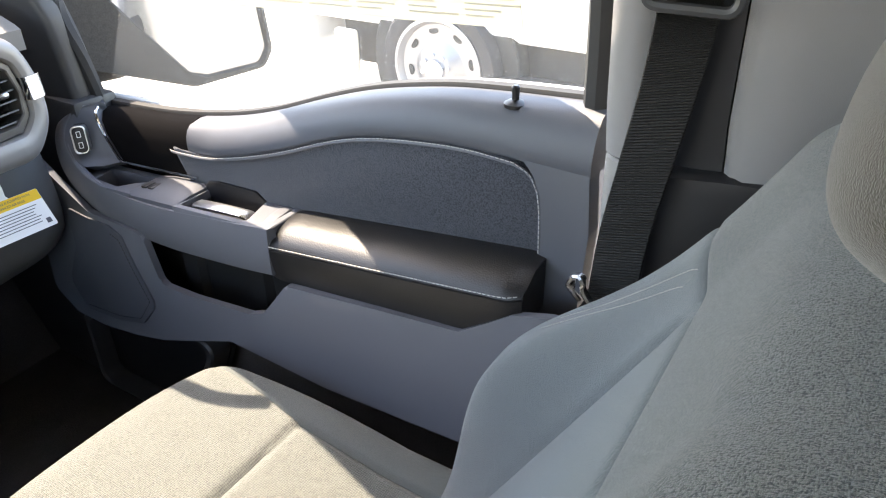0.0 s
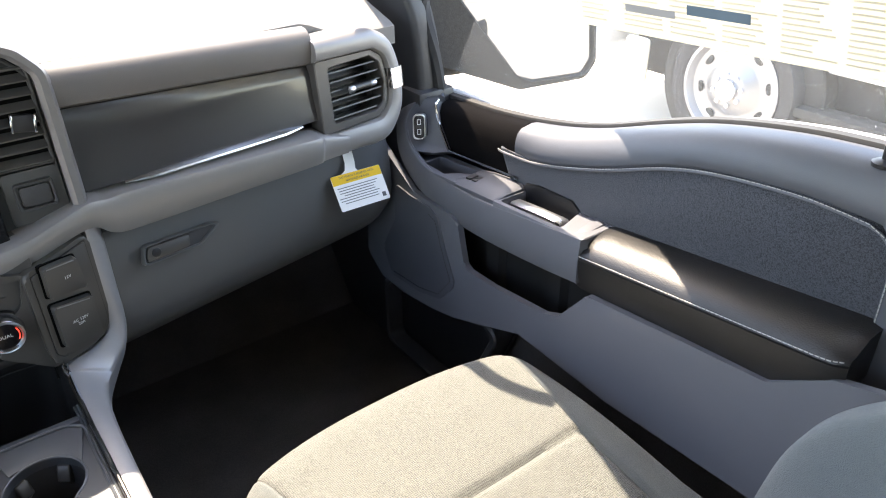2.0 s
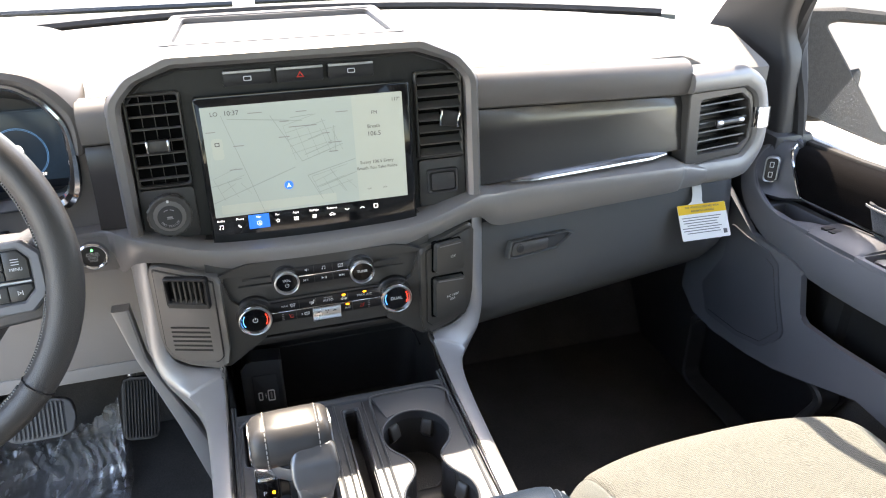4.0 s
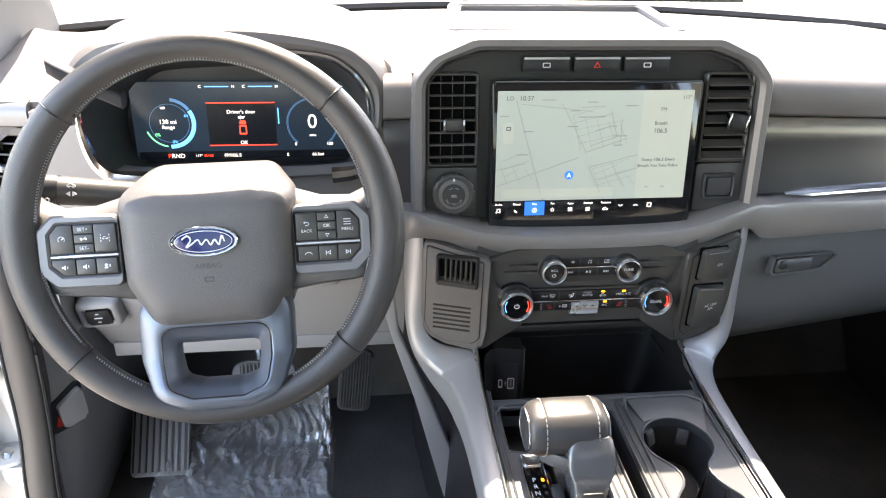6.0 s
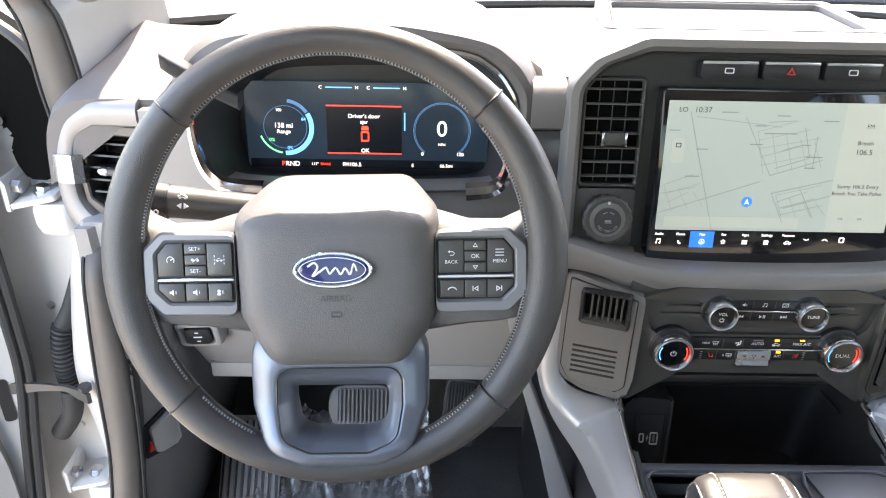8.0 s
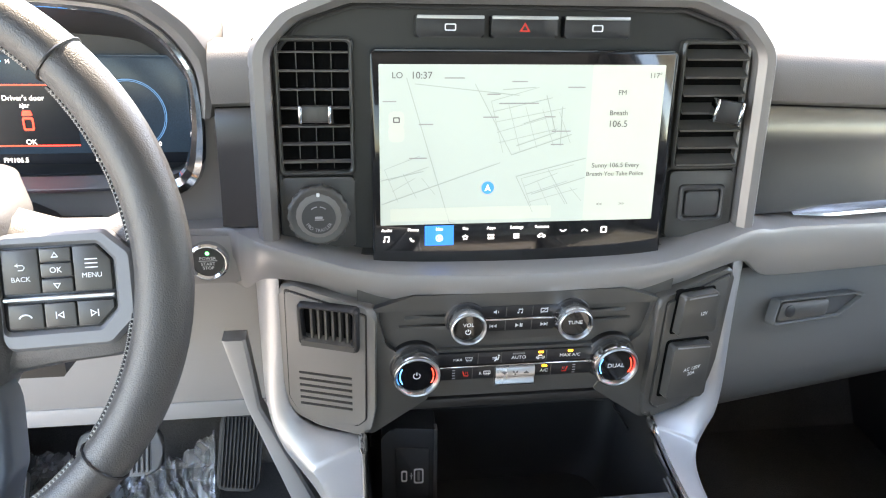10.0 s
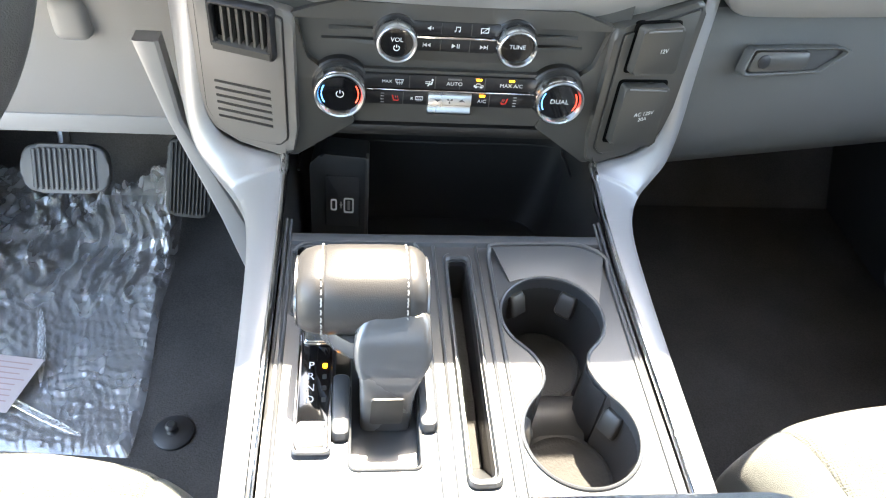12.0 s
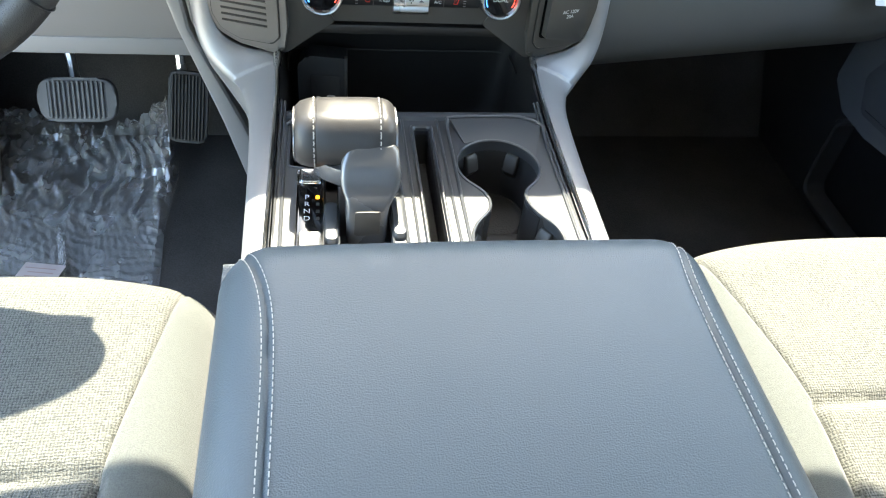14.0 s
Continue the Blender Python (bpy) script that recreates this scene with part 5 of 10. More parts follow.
SILL = [(0.17, -0.122), (0.068, -0.118), (-0.062, -0.109), (-0.189, -0.089), (-0.286, -0.064), (-0.389, -0.027), (-0.477, 0.0), (-0.575, 0.019), (-0.655, 0.027), (-0.775, 0.034)]
sill = [(p.x, p.y) for p in spline([(a, b, 0) for a, b in SILL], 4)]
# door skin behind the trim
bm = B()
prism(bm, yz([(y, z - 0.012) for y, z in sill] + [(-0.785, -0.80), (0.20, -0.80)]), dplane(0.985), 0.0, 0.07)
part("door_panel", bm, M_DOOR, pdoor)
# upper roll
STI = [(0.10, -0.150), (-0.03, -0.146), (-0.122, -0.141), (-0.208, -0.133), (-0.327, -0.100), (-0.436, -0.059), (-0.513, -0.040), (-0.61, -0.029), (-0.677, -0.029), (-0.72, -0.031), (-0.775, -0.033)]
sti = [(p.x, p.y) for p in spline([(a, b, 0) for a, b in STI], 4)]


def interp(c, y):
    for (a, b), (d, e) in zip(c, c[1:]):
        if d <= y <= a:
            return b + (e - b) * (y - a) / (d - a)
    return c[0][1] if y > c[0][0] else c[-1][1]


bm = B()
rows = []
for k in range(81):
    y = -0.140 - 0.648 * k / 80
    s, t = interp(sill, y), interp(sti, y)
    h = s - t
    o = 0.008 * max(0.0, 1 - (-0.140 - y) / 0.07)
    rows.append([(0.93, y, s - 0.004), (0.912, y, s), (0.900, y, s + 0.001), (0.889, y, s - 0.001), (0.878, y, s - 0.08 * h), (0.868 + 0.3 * o, y, s - 0.24 * h), (0.861 + 0.7 * o, y, s - 0.45 * h), (0.857 + o, y, s - 0.70 * h), (0.857 + o, y, t + 0.005), (0.860 + 0.7 * o, y, t + 0.001), (0.866, y, t), (0.93, y, t)])
loft(bm, rows)
part("upper_roll", bm, M_DOOR, pdoor, "soft blue-grey upper door roll")
# rear upright of the soft trim
bm = B()
prism(bm, rounded(yz([(-0.700, -0.016), (-0.786, -0.016), (-0.792, -0.10), (-0.786, -0.20), (-0.755, -0.250), (-0.7335, -0.22), (-0.7315, -0.066), (-0.722, -0.042)]), 0.006), dplane(0.866), -0.02, 0.0085, 0.006, 3)
part("rear_trim", bm, M_DOOR, pdoor)
# cloth insert
ins = [p for p in sti if -0.66 < p[0] < -0.115]
bm = B()
prism(bm, yz([(-0.108, -0.139)] + ins + [(-0.700, -0.032), (-0.720, -0.043), (-0.730, -0.066), (-0.734, -0.20), (-0.158, -0.235)]), dplane(0.865), -0.01, 0.003, 0.002)
part("cloth_insert", bm, M_DOORF, pdoor, "dark blue-grey cloth insert")
path = [(0.8570, -0.108, -0.141)] + [(0.8570, y, z - 0.001) for y, z in ins] + [(0.8570, -0.698, -0.032), (0.8570, -0.719, -0.042), (0.8570, -0.7285, -0.062), (0.8570, -0.7325, -0.090), (0.8570, -0.7345, -0.168)]
bm = B()
stitches(bm, path, 0.0046, 0.0018, 0.0006, up=(-1, 0, 0))
part("stitching", bm, M_THREAD, pdoor, "pale stitching")
bm = B()
tube(bm, spline([(a + 0.002, b, c - 0.003) for a, b, c in path], 2), 0.0020, 6)
part("seam_welt", bm, M_DOORL, pdoor)
# black velvet front panel and its chrome edge
bm = B()
rows = []
for k in range(13):
    u = k / 12
    top, bot = (0.082 - 0.222 * u, 0.030 - 0.188 * u)
    s = interp(sill, top)
    prof = [(0.92, 0.0), (0.896, 0.002), (0.882, -0.002), (0.872, -0.014), (0.867, -0.032)]
    row = [(x, top + (bot - top) * (-dz) / 0.082, s + dz) for x, dz in prof]
    zb = -0.197 + 0.008 * u
    row += [(0.8655, bot, zb), (0.92, bot, zb)]
    rows.append(row)
loft(bm, rows)
part("front_insert", bm, M_VELVET, pdoor, "black velvet insert at the front of the door")
CH = [(0.8770, 0.084, -0.112), (0.8660, 0.078, -0.122), (0.8610, 0.060, -0.150), (0.8600, 0.036, -0.186), (0.8595, 0.026, -0.191), (0.8585, 0.010, -0.190), (0.8580, -0.158, -0.178)]
bm = B()
tube(bm, spline(CH, 5), 0.0024, 6)
part("chrome_trim", bm, M_CHROME, pdoor, "thin chrome edge")
# arm fascia: one strip that runs down from the tip and back to the armrest
TOPE = [(0.880, 0.088, -0.106), (0.854, 0.104, -0.110), (0.836, 0.117, -0.128), (0.820, 0.113, -0.158), (0.807, 0.080, -0.186), (0.798, 0.022, -0.203), (0.793, -0.060, -0.207), (0.791, -0.148, -0.204), (0.790, -0.281, -0.188), (0.790, -0.365, -0.178)]
BOTE = [(0.880, 0.125, -0.120), (0.860, 0.150, -0.130), (0.838, 0.160, -0.152), (0.818, 0.142, -0.186), (0.803, 0.104, -0.222), (0.796, 0.040, -0.256), (0.793, -0.040, -0.274), (0.791, -0.148, -0.275), (0.790, -0.281, -0.264), (0.790, -0.363, -0.254)]
bm = B()
rows = []
for p, q in zip(spline(TOPE, 6), spline(BOTE, 6)):
    d = q - p
    rows.append([p + Vector((0.012, -0.004, -0.006)), p + Vector((0.0045, -0.0025, 0.0)), p + Vector((0.001, 0, -0.0008)), p + d * 0.05, p + d * 0.5 + Vector((-0.0015, 0, 0)), p + d * 0.94, q + Vector((0.003, 0, 0)), q + Vector((0.03, -0.004, 0.004)), q + Vector((0.03, -0.006, 0.016)), p + Vector((0.012, -0.006, -0.018))])
loft(bm, rows)
part("arm_fascia", bm, M_DOORL, pdoor, "satin blue-grey arm fascia")
# recessed panel behind the strip, with the window switch
bm = B()
ta = spline(TOPE[:5], 6)
ca = spline(CH[:5], 6)
rows = []
for k in range(len(ta)):
    p = ta[k] + Vector((0.0, -0.003, -0.003))
    q = ca[min(k, len(ca) - 1)]
    rows.append([p, p.lerp(q, 0.10) + Vector((0.001, -0.001, -0.004)), p.lerp(q, 0.55) + Vector((0.002, -0.003, -0.006)), q + Vector((0.001, 0.001, -0.001)), q + Vector((0.02, 0, -0.01)), p + Vector((0.03, -0.006, -0.02))])
loft(bm, rows)
part("switch_pod", bm, M_DOOR, pdoor, "blue-grey recess carrying the window switch")
MSW = plane((0.828, 0.078, -0.152), (0.70, -0.70, 0.10), (0.10, 0.15, 0.98))
bm = B()
frame_ring(bm, rrect(0, 0, 0.024, 0.046, 0.009), rrect(0, 0, 0.019, 0.041, 0.007), MSW, -0.012, 0.004, 0.001)
sw = part("switch_rim", bm, M_ALU, pdoor)
bm = B()
prism(bm, rrect(0, 0, 0.019, 0.041, 0.007), MSW, -0.012, 0.003, 0.002)
part("window_switch", bm, M_BLACK, sw)
bm = B()
for q in (-0.009, 0.009):
    frame_ring(bm, rrect(0, q, 0.007, 0.010, 0.001), rrect(0, q, 0.005, 0.008, 0.001), MSW, 0.003, 0.0034)
part("switch_marks", bm, M_WLINE, sw)
# arm top: tray, bridge with two small keys, handle well
MAT_ = plane((0.79, 0.06, -0.2095), (1, 0, 0), (0, -1, 0.068)) @ Matrix.Scale(-1, 4, (0, 0, 1))
bm = B()
frame_ring(bm, rounded([(0.012, -0.02), (0.080, -0.02), (0.080, 0.130), (0.060, 0.132), (0.005, 0.130), (0.006, 0.070)], 0.002, 3), rounded([(0.026, 0.016), (0.064, 0.010), (0.066, 0.118), (0.050, 0.118), (0.040, 0.100), (0.018, 0.085)], 0.006, 3), MAT_, -0.034, 0.0, 0.0015)
part("tray_rim", bm, M_DOOR, pdoor)
bm = B()
prism(bm, rrect(0.044, 0.064, 0.066, 0.130, 0.004), MAT_, -0.036, -0.032)
part("pull_cup", bm, M_BLACK, pdoor)
bm = B()
rows = []
for v, hgt in ((0.120, 0.001), (0.128, 0.004), (0.160, 0.0085), (0.205, 0.0105), (0.226, 0.0095), (0.236, 0.004), (0.240, -0.012)):
    rows.append([MAT_ @ Vector((u, v, d)) for u, d in ((0.006, -0.03), (0.006, -0.002), (0.014, hgt * 0.35), (0.032, hgt * 0.85), (0.060, hgt), (0.074, hgt * 0.9), (0.078, -0.03))])
loft(bm, rows)
br_ = part("bridge", bm, M_DOOR, pdoor, "raised bridge across the arm with two small keys")
for v in (0.142, 0.157):
    bm = B()
    prism(bm, rrect(0.034, v, 0.020, 0.012, 0.002), MAT_, 0.003, 0.0078, 0.001)
    part("key", bm, M_BLACK, br_)
bm = B()
frame_ring(bm, rounded([(0.002, 0.232), (0.080, 0.232), (0.080, 0.425), (0.002, 0.425)], 0.002, 3), rounded([(0.012, 0.240), (0.074, 0.240), (0.074, 0.355), (0.012, 0.375)], 0.006, 3), MAT_, -0.034, 0.0, 0.0015)
part("well_rim", bm, M_DOORL, pdoor)
bm = B()
prism(bm, rrect(0.043, 0.310, 0.072, 0.150, 0.004), MAT_, -0.036, -0.032)
part("handle_cup", bm, M_BLACK, pdoor)
bm = B()
prism(bm, rounded(yz([(-0.172, -0.225), (-0.172, -0.182), (-0.205, -0.174), (-0.280, -0.172), (-0.298, -0.185), (-0.298, -0.225)]), 0.010), dplane(0.864), -0.004, 0.006, 0.003)
part("cup_back", bm, M_BLACK, pdoor)
bm = B()
loft(bm, [[(0.806 + f, y, z - 0.006), (0.803 + f, y, z), (0.808 + f, y, z + 0.003), (0.822 + f, y, z + 0.002), (0.825 + f, y, z - 0.003)] for y, z, f in ((-0.192, -0.196, 0.008), (-0.200, -0.192, 0.004), (-0.25, -0.187, 0.004), (-0.296, -0.184, 0.004), (-0.302, -0.187, 0.008))])
part("door_handle", bm, M_ALU, pdoor, "silver inner door handle")
# wedge where the arm meets the pad
bm = B()
loft(bm, [[(0.795, y, -0.215), (0.793, y, z - 0.004), (0.805, y, z), (0.850, y, z + 0.004 * f), (0.864, y, z), (0.866, y, -0.215)] for y, z, f in ((-0.306, -0.196, 0.0), (-0.320, -0.189, 0.5), (-0.342, -0.182, 1.0), (-0.352, -0.183, 1.0), (-0.358, -0.190, 0.5))])
part("arm_wedge", bm, M_DOORL, pdoor)

# armrest pad
bm = B()
rows = []
for k in range(29):
    t = k / 28
    y = -0.352 - 0.392 * t
    zs = -0.211 + 0.045 * t
    zb = (-0.264 + 0.020 * t) if t < 0.84 else (-0.2472 + 0.040 * ((t - 0.84) / 0.16))
    end = max(0.0, (t - 0.93) / 0.07)
    fr = max(0.0, (0.04 - t) / 0.04)
    xo = 0.789 + 0.009 * end ** 3 + 0.004 * fr
    zt = zs + 0.027 - 0.006 * end ** 3 - 0.008 * fr
    rows.append([(0.905, y, zt + 0.003), (0.870, y, zt + 0.003), (0.848, y, zt + 0.003), (0.830, y, zt + 0.001), (xo + 0.024, y, zt - 0.004), (xo + 0.010, y, zt - 0.012), (xo + 0.003, y, zs + 0.007), (xo, y, zs + 0.0015), (xo + 0.003, y, zs), (xo, y, zs - 0.0015), (xo, y, zs - 0.2 * (zs - zb)), (xo + 0.002, y, (zs + zb) / 2), (xo + 0.010, y, zb), (0.905, y, zb)])
loft(bm, rows)
part("armrest_pad", bm, M_LEATH, pdoor, "black leather armrest pad")
bm = B()
stitches(bm, [(0.7885 + 0.009 * max(0, (k - 0.93) / 0.07) ** 3, -0.366 - 0.374 * k, -0.2092 + 0.0425 * k + 0.005) for k in np.linspace(0, 1, 30)], 0.0046, 0.0016, 0.0007, up=(-1, 0, 0))
part("stitching", bm, M_THREAD, pdoor, "pale stitching along the armrest")

# lower moulding: one shell from the speaker to the rear edge, cut out for the pocket
LOW = [(0.165, -0.190), (0.118, -0.218), (0.045, -0.258), (-0.070, -0.262), (-0.088, -0.268), (-0.102, -0.311), (-0.112, -0.340), (-0.125, -0.347), (-0.188, -0.346), (-0.310, -0.334), (-0.341, -0.321), (-0.389, -0.260), (-0.55, -0.243), (-0.668, -0.232), (-0.735, -0.185), (-0.792, -0.170), (-0.796, -0.250), (-0.786, -0.385), (-0.700, -0.402), (-0.45, -0.412), (-0.26, -0.402), (-0.150, -0.443), (-0.090, -0.464), (-0.02, -0.480), (0.076, -0.493), (0.150, -0.490), (0.205, -0.455), (0.200, -0.300)]
MLW = plane((0.792, 0, -0.34), (0, -1, 0), (0.05, 0, 1))
bm = B()
prism(bm, rounded([(-y, z + 0.34) for y, z in LOW], 0.010, 4), MLW, -0.002, 0.010, 0.005, 3)
low = part("lower_body", bm, M_DOORL, pdoor, "blue-grey lower door moulding round an open pocket")
# speaker panel with its stitched edge
SPK = [(0.100, -0.262), (0.050, -0.268), (-0.007, -0.268), (-0.036, -0.280), (-0.059, -0.332), (-0.089, -0.386), (-0.086, -0.402), (-0.050, -0.443), (0.014, -0.460), (0.109, -0.466), (0.140, -0.414), (0.098, -0.335)]
bm = B()
prism(bm, rounded([(-y, z + 0.34) for y, z in SPK], 0.010, 4), MLW, 0.0, 0.0135, 0.003, 2)
spk = part("speaker_cover", bm, M_DOOR, pdoor, "blue-grey speaker cover with a stitched edge")
bm = B()
stitches(bm, [MLW @ Vector((-y, z + 0.34, 0.0138)) for y, z in ((-0.010, -0.282), (-0.030, -0.288), (-0.051, -0.335), (-0.080, -0.389), (-0.046, -0.434), (0.014, -0.450), (0.105, -0.456))], 0.004, 0.002, 0.0007, up=(-1, 0, 0))
part("stitching", bm, M_DARK, spk)
# pocket inside, its shade painted into the near-black back and ribs
bm = B()
prism(bm, yz([(0.02, -0.245), (-0.40, -0.24), (-0.40, -0.42), (0.02, -0.42)]), dplane(0.850), -0.01, 0.0)
part("pocket_back", bm, M_CUBBY, pdoor)
for y0 in (-0.12, -0.27):
    bm = B()
    loft(bm, [[(0.852, y0 - 0.030, z), (0.838, y0 - 0.020, z), (0.836, y0 + 0.010, z), (0.852, y0 + 0.018, z)] for z in (-0.25, -0.41)])
    part("pocket_rib", bm, M_CUBBY, pdoor)
bm = B()
prism(bm, yz([(0.19, -0.40), (-0.78, -0.40), (-0.78, -0.79), (0.19, -0.79)]), dplane(0.8645), -0.005, 0.003)
part("lower_carpet", bm, M_CARPET, pdoor, "black carpet at the foot of the door")
# lower bin
bm = B()
ob_ = rounded(yz([(0.175, -0.52), (0.12, -0.470), (-0.14, -0.435), (-0.20, -0.455), (-0.10, -0.68), (0.175, -0.68)]), 0.03)
ib_ = rounded(yz([(0.165, -0.53), (0.11, -0.480), (-0.13, -0.446), (-0.18, -0.462), (-0.08, -0.67), (0.165, -0.67)]), 0.027)
frame_ring(bm, ob_, ib_, dplane(0.83), 0.0, 0.040, 0.004)
part("lower_bin", bm, M_DARK, pdoor)
bm = B()
prism(bm, ob_, dplane(0.835), -0.01, 0.0)
part("bin_back", bm, M_BLACK, pdoor)
# lock pin
bm = B()
rows = []
for z, r in ((0.022, 0.013), (0.026, 0.013), (0.0285, 0.009), (0.030, 0.0040), (0.044, 0.0048), (0.046, 0.0030)):
    rows.append([(0.885 + r * math.cos(a * math.pi / 8), -0.684 + r * math.sin(a * math.pi / 8), z) for a in range(16)])
loft(bm, rows)
part("lock_pin", bm, M_BLACK, pdoor)

# window: seal, frame and pane
win = thing("window_1", "passenger side window with dark seals and dusty glass", "window", (0.93, -0.3, -0.1), kind="structure")
bm = B()
path = [(0.924, y, z + 0.001) for y, z in sill]
loft(bm, [[(0.913, y, z + 0.000), (0.915, y, z + 0.004), (0.926, y, z + 0.005), (0.930, y, z - 0.01), (0.913, y, z - 0.01)] for x, y, z in path])
part("sill_seal", bm, M_RUBBER, win)
bm = B()
path = [(0.962, y, z - 0.011) for y, z in sill]
tube(bm, path, 0.008, 8)
part("outer_sill", bm, M_WHITE, win)
fr_front = [(0.905, 0.112, -0.130), (0.893, 0.124, -0.02), (0.886, 0.142, 0.06), (0.868, 0.125, 0.125), (0.84, 0.05, 0.20), (0.795, -0.12, 0.36), (0.745, -0.32, 0.55)]
bm = B()
tube(bm, spline(fr_front, 5), 0.013, 8)
part("front_frame", bm, M_RUBBER, win)
bm = B()
tube(bm, spline([(0.905, -0.772, 0.02), (0.88, -0.775, 0.2), (0.80, -0.78, 0.42), (0.745, -0.79, 0.55)], 5), 0.016, 8)
part("rear_frame", bm, M_RUBBER, win)
bm = B()
tube(bm, [(0.745, -0.34, 0.55), (0.745, -0.79, 0.55)], 0.02, 8)
part("top_frame", bm, M_RUBBER, win)


def panef(u, v):
    zt = 0.55
    y = 0.15 - 0.93 * u
    zs = interp(sill, y)
    yt = -0.33 - 0.45 * u
    s = v
    p = Vector((0.945, y, zs - 0.01)).lerp(Vector((0.76, yt, zt)), s)
    p.x += 0.03 * math.sin(math.pi * s)
    return p


pane = part("pane", sheet(B(), panef, 20, 10), M_SIDE, win)
pane.visible_shadow = False

# rear pillar with belt
PZ = [(0.010, -0.800, 0.832), (0.06, -0.797, 0.830), (0.2, -0.799, 0.81), (0.4, -0.81, 0.755), (0.62, -0.82, 0.69)]
RIB = [(0.09, 0.0), (0.030, -0.001), (0.012, -0.006), (0.004, -0.016), (0.0, -0.030), (0.003, -0.042), (0.010, -0.049), (0.022, -0.052)]
bm = B()
loft(bm, [[(x + a, y0 + b, z) for a, b in RIB + [(0.022, -0.120), (0.010, -0.121), (0.0, -0.128), (-0.004, -0.140), (-0.002, -0.170), (0.004, -0.195), (0.018, -0.235), (0.09, -0.235)]] for z, y0, x in PZ])
tagged(part("pillar_middle_right", bm, M_PILLAR), "light grey plastic centre pillar trim", "pillar", kind="structure")
bm = B()
loft(bm, [[(x + 0.012, y0 - 0.0530, z), (x + 0.012, y0 - 0.1190, z), (x + 0.020, y0 - 0.1190, z), (x + 0.020, y0 - 0.0530, z)] for z, y0, x in PZ])
tagged(part("pillar_recess_right", bm, M_BLACK), "black slot in the centre pillar behind the belt", "pillar", kind="structure")
bm = B()
loft(bm, [[(x + a, y0 + b, z) for a, b in RIB + [(0.09, -0.052)]] for z, y0, x in ((-0.60, -0.80, 0.842), (-0.16, -0.80, 0.840), (0.004, -0.800, 0.8335), (0.0065, -0.801, 0.836))])
tagged(part("pillar_lower_right", bm, M_KICK), "grained grey lower cover of the centre pillar", "pillar", kind="structure")
bm = B()
loft(bm, [[(x + 0.07, -0.850, z), (x + 0.008, -0.8525, z), (x, -0.862, z), (x - 0.002, -0.92, z + f), (x, -1.06, z + 2.2 * f), (x + 0.07, -1.06, z + 2.2 * f)] for z, x, f in ((-0.60, 0.845, 0.0), (-0.20, 0.838, 0.0), (-0.010, 0.826, 0.006), (0.002, 0.8265, 0.008), (0.006, 0.832, 0.008))])
tagged(part("pillar_base_right", bm, M_BLACK), "dark plastic base of the centre pillar", "pillar", kind="structure")

belt = thing("seat_belt", "black ribbed webbing seat belt hanging down the pillar", "seat belt", (0.82, -0.85, 0.1))
bm = B()
pa = [(0.790, -0.880, 0.175), (0.792, -0.879, 0.155), (0.797, -0.872, 0.10), (0.804, -0.858, 0.02), (0.810, -0.845, -0.060), (0.812, -0.838, -0.15)]
sp_ = spline(pa, 54)
rows = []
for k, p in enumerate(sp_):
    o = 0.0 if k % 2 else 0.0009
    rows.append([(p.x - 0.0005, p.y + 0.0258, p.z - 0.006), (p.x - 0.0016 - o, p.y + 0.0245, p.z - 0.0057), (p.x - 0.0016 - o, p.y - 0.0245, p.z + 0.0057), (p.x - 0.0005, p.y - 0.0258, p.z + 0.006), (p.x + 0.001, p.y, p.z)])
loft(bm, rows)
part("webbing", bm, M_BELT, belt, smooth=20)
bm = B()
tube(bm, [(0.786, -0.882 + a, 0.180 + b) for a, b in rrect(0, 0, 0.074, 0.026, 0.012, 5)], 0.005, 8, closed=True, up=(1, 0, 0))
part("belt_guide", bm, M_DARK, belt)
bm = B()
tube(bm, spline([(0.812, -0.803, -0.150), (0.803, -0.797, -0.133), (0.800, -0.801, -0.116), (0.798, -0.811, -0.114), (0.798, -0.814, -0.130), (0.797, -0.832, -0.148), (0.797, -0.860, -0.150)], 6), 0.0055, 8, flat=0.6)
part("belt_anchor", bm, M_ALU, belt, "pale belt anchor")

# ---- seats ----


